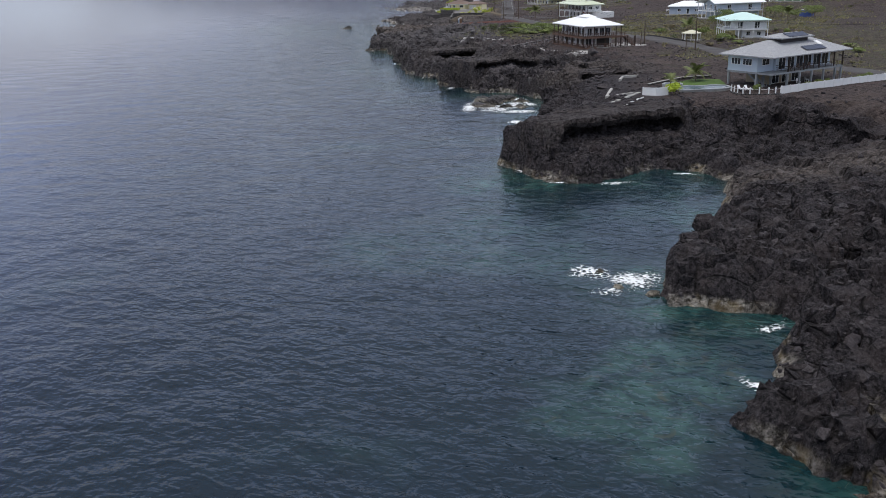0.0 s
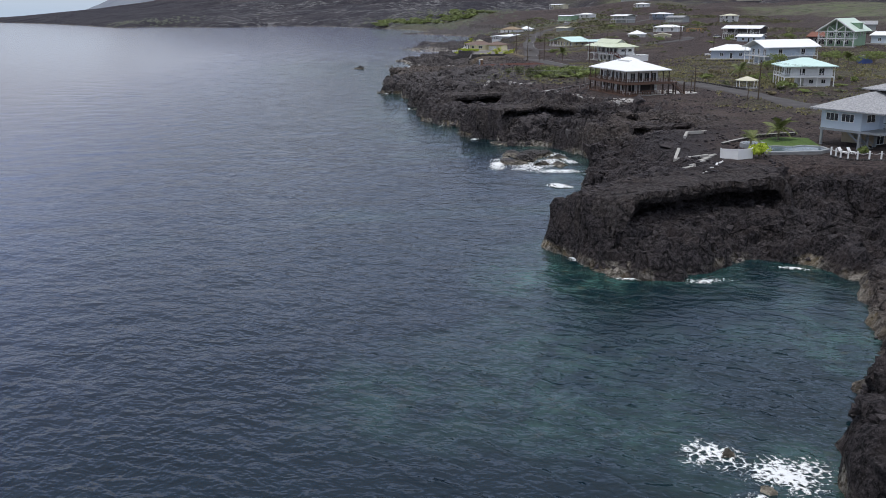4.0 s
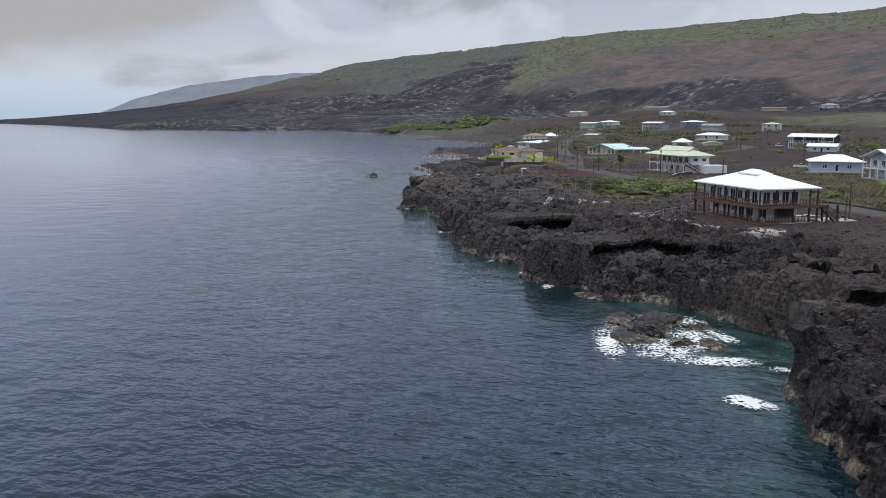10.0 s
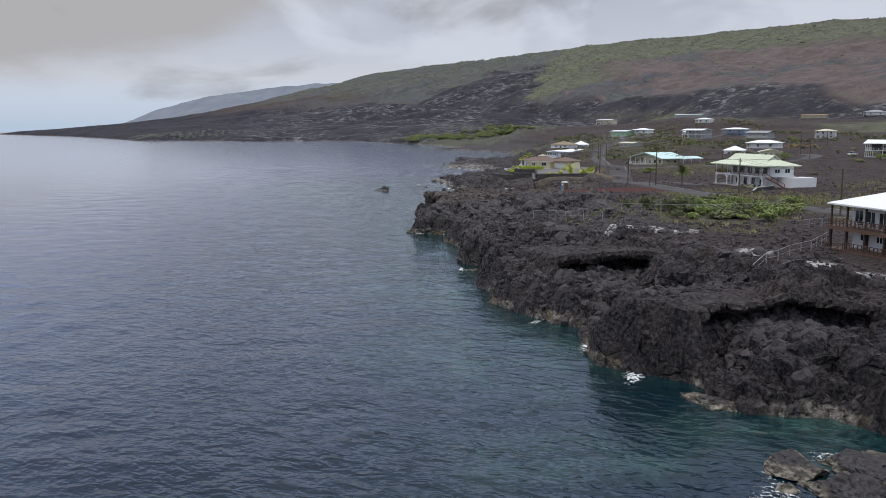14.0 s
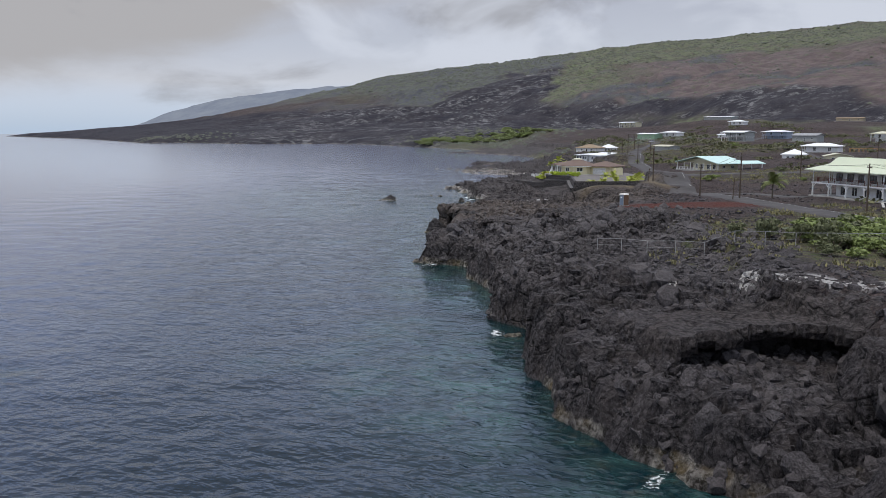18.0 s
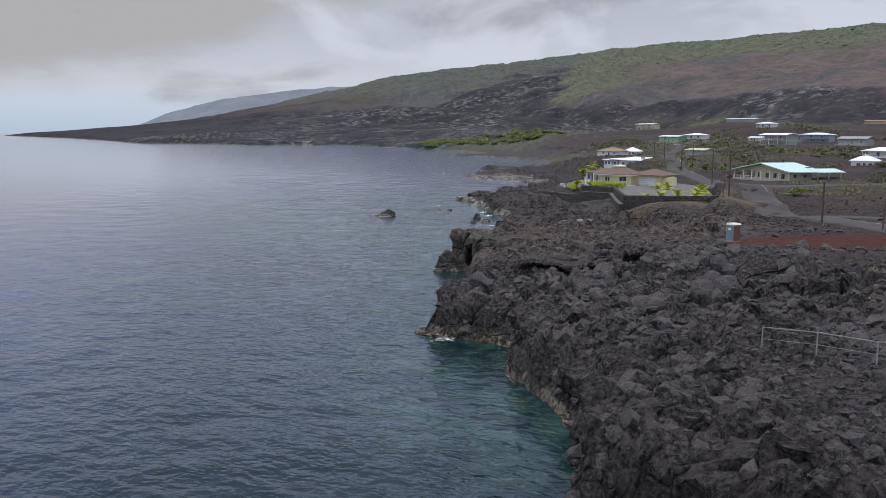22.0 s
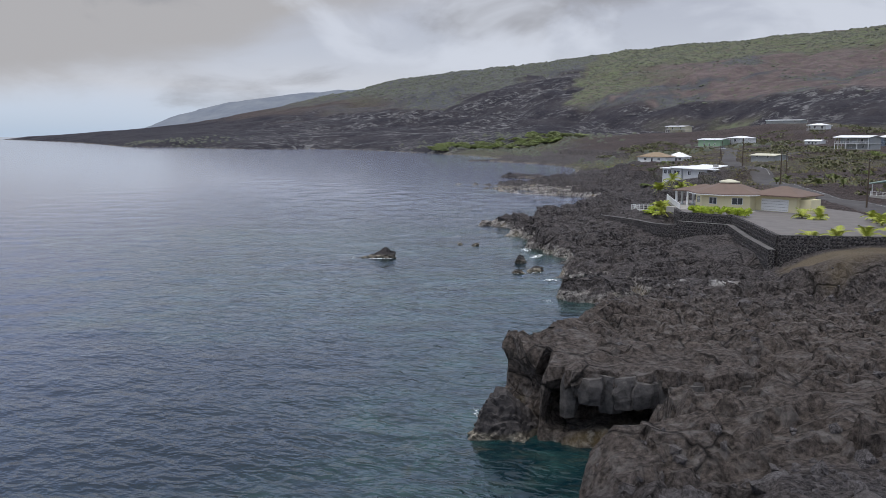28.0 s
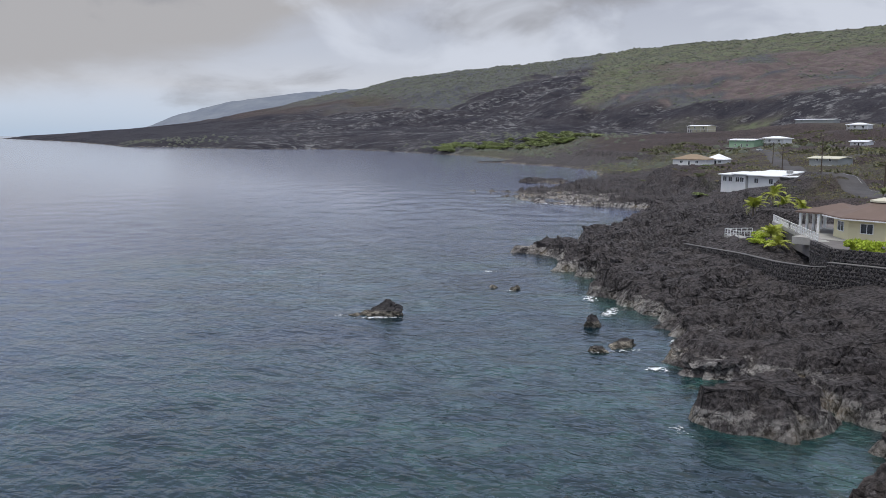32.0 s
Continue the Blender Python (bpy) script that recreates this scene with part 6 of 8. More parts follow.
block_house(188, 412, 13.4, -48, 5, 4.5, 3.0, "roof_rust", "wall_dark", "open shed with faded red roof", "x", 1.8, 2)
block_house(262, 520, 15.5, -30, 9, 6, 3.0, "roof_shingle", "wall_grey", "grey house with dark gable roof", "x", 1.8, 3)
frame_house = thing("unfinished_house", 215, 640, 11.5, -30, "half-built house of bare timber studs", "house")
for k in range(7):
    box(frame_house, "stud", -6 + k * 2, -5.8 + k * 2, -4, -3.8, -0.3, 2.6, "raw_wood")
    box(frame_house, "stud", -6 + k * 2, -5.8 + k * 2, 3.8, 4, -0.3, 2.6, "raw_wood")
for y0 in (-4, 3.8):
    box(frame_house, "plate", -6.1, 6.3, y0 - 0.02, y0 + 0.22, 2.6, 2.8, "raw_wood")
box(frame_house, "sheathing", -6.05, -6.0, -3.8, 3.8, -0.3, 2.4, "raw_wood")
# ---- rocks along the shore ----
TOILET = (39.2, 385.1)
def rock_shape(seed, sub=2, chip=6, jag=0.16):
    """A broken lava block: a ball cut by random planes, with a jagged skin."""
    rng = random.Random(seed)
    bm = bmesh.new()
    bmesh.ops.create_icosphere(bm, subdivisions=sub, radius=1)
    planes = []
    for _ in range(chip):
        v = Vector((rng.uniform(-1, 1), rng.uniform(-1, 1), rng.uniform(-0.5, 1))).normalized()
        planes.append((v, rng.uniform(0.45, 0.8)))
    for v in bm.verts:
        for p, k in planes:
            over = v.co.dot(p) - k
            if over > 0:
                v.co -= p * over
        v.co += v.co.normalized() * jag * (0.6 * noise.noise(v.co * 1.7 + Vector((seed * 3.1, 0, 0))) + 0.5 * noise.noise(v.co * 4.1 + Vector((0, seed * 2.3, 0))))
    co = np.array([v.co[:] for v in bm.verts])
    bm.verts.ensure_lookup_table()
    tri = np.array([[v.index for v in f.verts] for f in bm.faces])
    bm.free()
    return co, tri


SHAPES = [rock_shape(s, 1, 9, 0.5) for s in range(18)]
rng = np.random.default_rng(5)
N_TRY = 52000
bx = np.concatenate([rng.uniform(-2, 75, N_TRY), rng.uniform(8, 50, 9000), rng.uniform(3, 45, 15000)])
by = np.concatenate([rng.uniform(45, 620, N_TRY), rng.uniform(236, 300, 9000), rng.uniform(300, 400, 15000)])
bd = coast_distance(bx, by)
_, bw, bs, br = edge_at(by)
dense = np.clip(1.7 * br - 0.75, 0.0, 1.0) * (0.25 + 0.75 * step(-0.1, 0.35, fbm(bx, by, 9, 3, 301)))
dense = dense * np.where(bd < bs + 2, 1.0, 0.35 * (1 - step(4, 22, bd - bs)))
keep = (bd > 0.3) & (rng.random(len(bx)) < dense * 0.75) & (height_at(bx, by) > 0.15) & (np.hypot(bx - TOILET[0], by - TOILET[1]) > 4) & ~((bx > 43.5) & (by > 463) & (by < 536)) & (np.maximum(np.abs(bx - 55) / 13, np.abs(by - 456) / 8.5) > 0.9) & ~((bx > 37.5) & (by > 379) & (by < 390))
bx, by, bd = bx[keep], by[keep], bd[keep]
big = 0.5 * step(352, 362, by) * (1 - step(380, 392, by)) + 0.35 * step(244, 250, by) * (1 - step(278, 290, by))
size = (0.24 + 0.66 * rng.random(len(bx)) ** 3.0) * (1 + 0.35 * big) + 0.8 * (rng.random(len(bx)) < 0.018 + 0.05 * big) * (0.6 + 0.9 * rng.random(len(bx)))
bz = height_at(bx, by)
rot = rng.uniform(0, 6.283, len(bx))
tilt = rng.uniform(-0.5, 0.5, len(bx))
flat = rng.uniform(0.55, 0.95, len(bx))
pick = rng.integers(0, len(SHAPES), len(bx))
# the large ones close to the flight line are pieces of their own
score = size - 0.012 * np.abs(bx - 12) - 10.0 * (by < 60) - 10.0 * (by > 520)
single = np.zeros(len(bx), bool)
single[np.argsort(-score)[:300]] = True
CHUNK_CO, CHUNK_TRI, base = [], [], 0
for i in np.nonzero(~single)[0]:
    co, tri = SHAPES[pick[i]]
    c, s, ct, st = math.cos(rot[i]), math.sin(rot[i]), math.cos(tilt[i]), math.sin(tilt[i])
    p = co * size[i] * (1, 0.8, flat[i])
    p = np.stack([p[:, 0], p[:, 1] * ct - p[:, 2] * st, p[:, 1] * st + p[:, 2] * ct], 1)
    CHUNK_CO.append(np.stack([p[:, 0] * c - p[:, 1] * s + bx[i], p[:, 0] * s + p[:, 1] * c + by[i], p[:, 2] + bz[i] + 0.12 * size[i]], 1))
    CHUNK_TRI.append(tri + base)
    base += len(co)
rme = grid_mesh("boulder_field", np.concatenate(CHUNK_CO), np.concatenate(CHUNK_TRI))
rme.attributes.new("sharp_face", "BOOLEAN", "FACE").data.foreach_set("value", np.ones(len(rme.polygons), bool))
rme.materials.append(MAT["lava_rock"])
tagged(new("boulder_field", rme), "loose black lava boulders and rubble on the shore", "boulders", kind="stuff")

# finer rubble between the boulders and over the cinder
RUB = [(np.array([(x, y, z) for z in (-1, 1) for x, y in ((-1, -1), (1, -1), (1, 1), (-1, 1))], float) * (0.8, 0.6, 0.5) + np.random.default_rng(s).uniform(-0.35, 0.35, (8, 3))) for s in range(12)]
RUB_Q = np.array(CUBE_F)
rr = np.random.default_rng(15)
qx = np.concatenate([rr.uniform(-2, 60, 90000), rr.uniform(20, 120, 26000)])
qy = np.concatenate([rr.uniform(45, 580, 90000), rr.uniform(120, 520, 26000)])
qd = coast_distance(qx, qy)
_, _, qs, qr = edge_at(qy)
on_yard = (np.maximum(np.abs(qx - 55) / 13, np.abs(qy - 456) / 8.5) < 0.9) | ((qx > 38) & (qy > 380) & (qy < 389)) | ((qx > 42) & (qy > 463) & (qy < 535)) | (np.abs(qx - np.interp(qy, [200, 222, 265, 291, 325, 356, 375, 400, 431, 452, 486, 510, 581], [106, 97, 92, 89, 80, 72, 67, 65.5, 66, 70, 75, 79, 90])) < 4.5)
for px, py, pz, pr in PADS:
    on_yard |= np.hypot(qx - px, qy - py) < pr * 0.62
qk = (qd > 0.4) & ~on_yard & (rr.random(len(qx)) < np.where(qd < qs + 4, np.clip(1.2 * qr - 0.5, 0.02, 0.6), 0.30) * (0.4 + 0.6 * step(-0.3, 0.3, fbm(qx, qy, 5, 3, 311))))
qx, qy = qx[qk], qy[qk]
qz = height_at(qx, qy)
qq = 0.10 + 0.30 * rr.random(len(qx)) ** 2.5
qa = rr.uniform(0, 6.283, len(qx))
shp = np.stack(RUB)[rr.integers(0, 12, len(qx))] * qq[:, None, None]
ca, sa = np.cos(qa)[:, None], np.sin(qa)[:, None]
rv = np.stack([shp[..., 0] * ca - shp[..., 1] * sa + qx[:, None], shp[..., 0] * sa + shp[..., 1] * ca + qy[:, None], shp[..., 2] + (qz + 0.2 * qq)[:, None]], -1)
ume = grid_mesh("rubble", rv.reshape(-1, 3), (RUB_Q[None] + (np.arange(len(qx)) * 8)[:, None, None]).reshape(-1, 4))
ume.attributes.new("sharp_face", "BOOLEAN", "FACE").data.foreach_set("value", np.ones(len(ume.polygons), bool))
ume.materials.append(MAT["lava_rock"])
tagged(new("rubble", ume), "small sharp black lava rubble strewn over the ground", "rubble", kind="stuff")

SINGLE = []
for k, (co, tri) in enumerate(rock_shape(40 + s, 2, 12, 0.42) for s in range(8)):
    me = grid_mesh("rock", co, tri)
    me.attributes.new("sharp_face", "BOOLEAN", "FACE").data.foreach_set("value", np.ones(len(me.polygons), bool))
    me.materials.append(MAT["loose_rock"])
    SINGLE.append(me)


def sea_rock(x, y, z, sx, sy, sz, rotz, seed, label, group="rocks in the sea"):
    co, tri = rock_shape(seed, 5, 9, 0.0)
    for v in co:
        q = Vector(v) * 1.4 + Vector((seed * 5.3, 1.7, 0))
        v *= 1 + 0.20 * noise.noise(q) + 0.13 * noise.noise(q * 2.6) + 0.15 * abs(noise.noise(q * 5.5)) + 0.08 * noise.noise(q * 11)
    me = grid_mesh("sea_rock", co * (sx, sy, sz), tri)
    me.attributes.new("sharp_face", "BOOLEAN", "FACE").data.foreach_set("value", np.ones(len(me.polygons), bool))
    me.materials.append(MAT["tide_rock"])
    ob = new("sea_rock", me)
    ob.matrix_world = pose(x, y, z, 0, 0, rotz)
    return tagged(ob, label, "rock", group)


sea_rock(-10.8, 503, -0.2, 2.6, 1.9, 1.75, 15, 71, "dark jagged lava rock standing alone in the sea")
sea_rock(-13.6, 502.4, -0.4, 2.0, 1.3, 1.0, -10, 72, "low brown weedy rock beside the black sea rock")
sea_rock(3.6, 521.5, -0.15, 0.9, 0.7, 0.75, 20, 73, "small black rock just above the water")
sea_rock(6.3, 520.5, -0.15, 0.95, 0.8, 0.8, 60, 74, "small black rock just above the water")
sea_rock(13.3, 497.5, -0.1, 1.25, 1.0, 1.35, 10, 75, "small upright black rock near the shore")
sea_rock(14.0, 488.0, -0.3, 2.3, 1.5, 1.25, 25, 76, "pale-edged black rock near the shore")
sea_rock(11.6, 486.2, -0.3, 1.5, 1.0, 0.8, -20, 77, "low pale-edged rock near the shore")
for k, (x, y, sx, sy, sz, r) in enumerate([(27.0, 219.0, 4.6, 2.6, 1.5, 120), (30.6, 223.5, 4.8, 3.2, 2.1, 100), (33.4, 228.4, 4.2, 3.0, 1.9, 60), (29.0, 229.5, 3.6, 2.6, 1.6, 80), (35.4, 215.5, 3.6, 2.0, 1.2, 110), (32.2, 217.2, 2.8, 2.0, 1.2, 30), (36.8, 223.5, 2.2, 1.7, 1.3, 10), (26.6, 225.5, 2.0, 1.5, 1.0, 45)]):
    sea_rock(x, y, -0.35, sx, sy, sz, r, 130 + k, "low brown lava rock of the surf-washed islet", "rocks of the islet")
sea_rock(24.8, 103.6, -0.3, 1.1, 0.8, 0.75, 20, 93, "small dark rock awash in the surf")
sea_rock(25.6, 98.6, -0.3, 0.9, 0.8, 0.6, 50, 94, "small dark rock awash in the surf")
sea_rock(28.6, 96.6, -0.4, 1.8, 1.2, 0.9, 30, 95, "low yellow-crusted rock at the foot of the cape")
sea_rock(5.0, 414.0, -0.3, 3.6, 2.4, 3.2, 20, 90, "dark weedy foot of the lava cape")
sea_rock(2.2, 370.2, -0.4, 2.6, 1.7, 1.6, 0, 81, "pale-footed rock under the lava cape")
sea_rock(11.6, 316.5, -0.3, 1.8, 1.0, 0.9, 30, 82, "pale rock at the foot of the cliff")
sea_rock(12.2, 325.5, -0.4, 1.6, 1.1, 1.1, 70, 83, "pale rock at the foot of the cliff")
sea_rock(21.5, 262.5, -0.4, 3.4, 1.8, 1.2, 60, 84, "low weedy ledge at the foot of the boulder slope")
sea_rock(28, 243.6, -0.4, 3.8, 2.0, 1.4, 120, 85, "low weedy ledge at the foot of the boulder slope")
sea_rock(40, 1100, -0.4, 24, 5.0, 2.2, 15, 87, "long low black reef")

# ---- foam: broken white water in irregular sheets ----
def foam(x, y, rx, ry, rotz, cover, seed, label, step_m=0.3):
    step_m = max(step_m, rx / 60)
    n1, n2 = int(2.6 * rx / step_m), int(2.6 * ry / step_m)
    u, v = np.meshgrid(np.linspace(-1.3 * rx, 1.3 * rx, n1), np.linspace(-1.3 * ry, 1.3 * ry, n2))
    c, s = math.cos(radians(rotz)), math.sin(radians(rotz))
    px, py = x + u * c - v * s, y + u * s + v * c
    val = (1 - np.hypot(u / rx, v / ry)) * 0.5 + 0.42 * cover + 0.20 * fbm(px, py, 2.6, 3, seed, 0.6) + 0.06
    val = val * (1 - step(0.85, 1.25, np.hypot(u / rx, v / ry)))
    val[0, :] = val[-1, :] = -1
    val[:, 0] = val[:, -1] = -1
    on = val > 0.02
    pz = 0.05 + 0.14 * np.clip(val - 0.2, 0, 1) + calm_height(px, py)
    ids = np.arange(px.size).reshape(px.shape)
    q = on[:-1, :-1] & on[1:, :-1] & on[:-1, 1:] & on[1:, 1:]
    f = np.stack([ids[:-1, :-1], ids[:-1, 1:], ids[1:, 1:], ids[1:, :-1]], -1)[q]
    if not len(f):
        return
    used_v = np.zeros(px.size, bool)
    used_v[f.ravel()] = True
    me = grid_mesh("sea_foam", np.stack([px, py, pz], -1).reshape(-1, 3)[used_v], (np.cumsum(used_v) - 1)[f])
    attribute(me, "cover", np.clip(val, 0, 1).reshape(-1)[used_v])
    for face in me.polygons:
        face.use_smooth = True
    me.materials.append(MAT["foam"])
    tagged(new("sea_foam", me), label, "foam", kind="stuff")


def calm_height(x, y):
    return 0.09 * fbm(x * 0.8 + 0.2 * y, y - 0.2 * x, 4.2, 2, 201) + 0.05 * fbm(x * 0.8, y, 2.1, 2, 211)


FOAM = [(27.6, 100.3, 3.6, 3.2, 10, 0.30, 1), (24.0, 103.2, 2.6, 3.0, 0, 0.14, 2), (24.8, 97.8, 2.8, 1.4, 15, 0.02, 51), (37.5, 141.5, 3.6, 1.2, 0, 0.05, 3), (29, 143, 2.5, 0.9, -15, 0.05, 4), (49, 145, 3, 1.0, -30, -0.05, 5), (24.5, 152, 0.9, 3.5, 10, -0.1, 6),
        (24.2, 219, 2.2, 9.0, -12, 0.36, 7), (30, 216, 8, 4.0, 110, 0.2, 41), (34.5, 219.5, 3.0, 6.0, 0, 0.34, 42), (36, 228, 3.5, 3.5, 30, 0.28, 43), (33.5, 209.5, 5.5, 2.2, -10, 0.36, 8), (38, 222, 1.5, 7.0, 10, 0.15, 9), (28, 212.5, 3.4, 2.2, -35, 0.18, 10), (31.8, 195.6, 1.8, 2.7, 40, 0.62, 11), (33, 231.5, 4.0, 1.2, 5, 0.05, 12),
        (22.5, 252, 1.2, 3.0, -25, 0.1, 13), (20.5, 264, 1.0, 3.5, -15, 0.05, 14), (17.0, 277, 1.0, 4.0, -35, 0.0, 15), (2.5, 367.5, 2.5, 1.2, 5, -0.05, 16), (1.4, 374, 0.9, 2.5, 0, -0.05, 17), (9.5, 318, 1.0, 2.5, 0, -0.1, 18), (2.4, 418.5, 1.0, 3.5, 10, -0.05, 19),
        (13.5, 463.5, 1.2, 2.0, 0, -0.05, 20), (16.0, 479.5, 1.5, 1.0, 0, 0.05, 21), (16.5, 505, 1.1, 3.2, -20, 0.1, 22), (15.5, 514, 1.2, 2.6, 0, 0.1, 23), (-11, 500.8, 4.5, 0.7, 8, -0.05, 24), (-15.6, 502.5, 0.8, 1.8, 0, 0.0, 25), (13, 486, 4.0, 0.7, 10, 0.0, 26), (4.5, 536, 2.6, 1.2, 0, -0.1, 27), (37, 590, 9, 1.5, 50, 0.0, 28), (30, 672, 14, 1.6, -28, 0.05, 29), (5.8, 519.2, 1.2, 0.5, 0, 0.0, 30), (40.2, 205.0, 1.3, 5, 35, -0.05, 31), (30.2, 76, 0.8, 3, 20, -0.05, 32), (36.5, 86.8, 2.5, 0.9, 30, 0.0, 33), (8.3, 355, 0.7, 4.0, 0, 0.0, 34), (20.5, 490, 1, 2.5, -30, 0.0, 35), (18.5, 552, 1.0, 5.0, 0, 0.0, 36), (-600, 2010, 60, 3, 50, 0.4, 37), (-300, 1632, 45, 3, -20, 0.1, 38), (-60, 1500, 60, 3, -60, 0.1, 39)]
for f in FOAM:
    foam(*f, "white surf foam broken over the rocks")


def loose_rocks():
    """The large single boulders: pieces of the ground, made last."""
    for k, i in enumerate(np.nonzero(single)[0]):
        ob = new("rock", SINGLE[k % len(SINGLE)])
        ob.matrix_world = pose(bx[i], by[i], bz[i] + 0.15 * size[i], math.degrees(tilt[i]), 0, math.degrees(rot[i])) @ Matrix.Diagonal((size[i], size[i] * 0.85, size[i] * flat[i], 1))
        ob.parent = ground
# ---- road ----
def ribbon(pts, width, lift, every=2.0, cross=5, offset=0.0, dash=None):
    """A strip laid on the ground along a smooth line."""
    P = np.array(pts, float)
    t = np.r_[0, np.cumsum(np.hypot(*np.diff(P, axis=0).T))]
    s = np.arange(0, t[-1], every)
    c = np.stack([np.interp(s, t, P[:, 0]), np.interp(s, t, P[:, 1])], 1)
    for _ in range(6):
        c[1:-1] = (c[:-2] + 2 * c[1:-1] + c[2:]) / 4
    d = np.gradient(c, axis=0)
    d /= np.hypot(d[:, 0], d[:, 1])[:, None]
    side = np.stack([d[:, 1], -d[:, 0]], 1)
    w = np.linspace(-width / 2, width / 2, cross) + offset
    g = c[:, None, :] + side[:, None, :] * w[None, :, None]
    zmid = height_at(c[:, 0], c[:, 1])
    for _ in range(3):
        zmid[1:-1] = (zmid[:-2] + zmid[1:-1] + zmid[2:]) / 3
    z = np.maximum(height_at(g[..., 0], g[..., 1]), zmid[:, None]) + lift
    if not dash:
        # shoulders run down into the ground
        g = np.concatenate([g[:, :1] - side[:, None, :] * 0.9, g, g[:, -1:] + side[:, None, :] * 0.9], 1)
        z = np.concatenate([z[:, :1] - 0.7, z, z[:, -1:] - 0.7], 1)
    ids = np.arange(g[..., 0].size).reshape(g.shape[:2])
    f = np.stack([ids[:-1, :-1], ids[:-1, 1:], ids[1:, 1:], ids[1:, :-1]], -1)
    if dash:
        f = f[(np.arange(len(f)) % dash) < dash - 1]
    return grid_mesh("strip", np.concatenate([g, z[..., None]], -1).reshape(-1, 3), f.reshape(-1, 4))


ROAD = [(140, 120), (118, 175), (106, 200), (97, 222), (94, 240), (92, 265), (89, 291), (80, 325), (72, 356), (67, 375), (65.5, 400), (66, 431), (70, 452), (75, 486), (79, 510), (90, 581), (109, 668), (129, 740), (150, 800), (175, 870), (190, 940)]
me = ribbon(ROAD, 6.2, 0.09)
me.materials.append(MAT["asphalt"])
tagged(new("road", me), "narrow grey asphalt village road over black lava", "road", kind="structure")
me = ribbon(ROAD[7:17], 0.16, 0.11, 1.5, 2, 2.5, 9)
me.materials.append(MAT["road_paint"])
tagged(new("road_marking", me), "worn white edge line on the road", "road marking", kind="structure")
for pts, w in (([(78, 500), (105, 492), (135, 492), (156, 506), (172, 530), (178, 560), (170, 600), (180, 640)], 6.0), ([(129, 740), (170, 760), (215, 800), (260, 870)], 5.0), ([(66, 425), (78, 412), (84, 405)], 5.0), ([(97, 222), (88, 205), (86, 197)], 5.0)):
    me = ribbon(pts, w, 0.08)
    me.materials.append(MAT["asphalt"])
    tagged(new("side_road", me), "narrow cinder side road", "road", kind="structure")


# ---- plants ----
def frond_mesh(name, length, droop, mat, seed):
    rng = random.Random(seed)
    bm = bmesh.new()
    prev = None
    n = 12
    pts = []
    for i in range(n + 1):
        k = i / n
        pts.append(Vector((length * k * (1 - 0.12 * k), 0, length * (0.42 * k - droop * k * k))))
    tube(bm, pts, [0.035 * (1 - 0.8 * i / n) for i in range(n + 1)], 4)
    for i in range(1, n + 1):
        k = i / n
        reach = length * 0.30 * math.sin(math.pi * (0.12 + 0.83 * k)) + 0.05
        for s in (-1, 1):
            for j in (0, 0.5):
                p = pts[i] if j == 0 else (pts[i] + pts[i - 1]) / 2
                tip = p + Vector((reach * 0.55, s * reach, -reach * rng.uniform(0.25, 0.6)))
                q = Vector((0.055 * length / 2, 0, 0))
                bm.faces.new([bm.verts.new(v) for v in (p - q, p + q, tip)])
    me = bpy.data.meshes.new(name)
    bm.to_mesh(me)
    bm.free()
    me.materials.append(MAT[mat])
    return me


FROND = {(m, k): frond_mesh("frond", 1.0, 0.55 + 0.2 * k, m, k) for m in ("frond_yellow", "frond_green") for k in range(3)}


def palm(x, y, trunk, spread, mat, label, n=13, seed=0):
    rng = random.Random(seed + int(x * 7 + y))
    p = thing("palm_tree", x, y, ground_z(x, y) - 0.1, rng.uniform(0, 360), label, "palm", "palms of the village")
    lean = rng.uniform(0.0, 0.15) * trunk
    pts = [(lean * (k / 4) ** 2, 0, trunk * k / 4) for k in range(5)]
    part("trunk", tube(bmesh.new(), pts, [0.22, 0.17, 0.14, 0.13, 0.15], 8), "palm_trunk", p)
    for k in range(n):
        f = new("frond", FROND[(mat, k % 3)])
        f.parent = p
        f.matrix_local = pose(lean, 0, trunk, 0, rng.uniform(-45, 12) if k > 3 else -60, k * 360 / n * 1.618 + rng.uniform(-15, 15)) @ Matrix.Scale(spread * rng.uniform(0.8, 1.1), 4)
    return p


def leaf_cloud(rx, ry, rz, count, leaf, seed, lumps=7):
    """Leaves round several lumps, as loose quads."""
    r = np.random.default_rng(seed)
    cen = r.uniform(-0.6, 0.6, (lumps, 3)) * (rx, ry, rz * 0.5) + (0, 0, rz * 0.55)
    rad = r.uniform(0.35, 0.6, lumps)
    pick = r.integers(0, lumps, count)
    d = r.normal(size=(count, 3))
    d /= np.linalg.norm(d, axis=1)[:, None]
    d[:, 2] = np.abs(d[:, 2]) * 0.9 - 0.15
    pos = cen[pick] + d * rad[pick][:, None] * (rx, ry, rz * 0.7) * r.uniform(0.65, 1.05, count)[:, None]
    pos[:, 2] = np.maximum(pos[:, 2], 0.05)
    a = r.normal(size=(count, 3)); a /= np.linalg.norm(a, axis=1)[:, None]
    b = np.cross(a, d + 0.3 * r.normal(size=(count, 3))); b /= np.linalg.norm(b, axis=1)[:, None] + 1e-6
    s = leaf * r.uniform(0.6, 1.3, count)[:, None]
    quad = np.stack([pos - a * s, pos + b * s * 0.6, pos + a * s, pos - b * s * 0.6], 1).reshape(-1, 3)
    return quad, np.arange(count * 4).reshape(-1, 4)


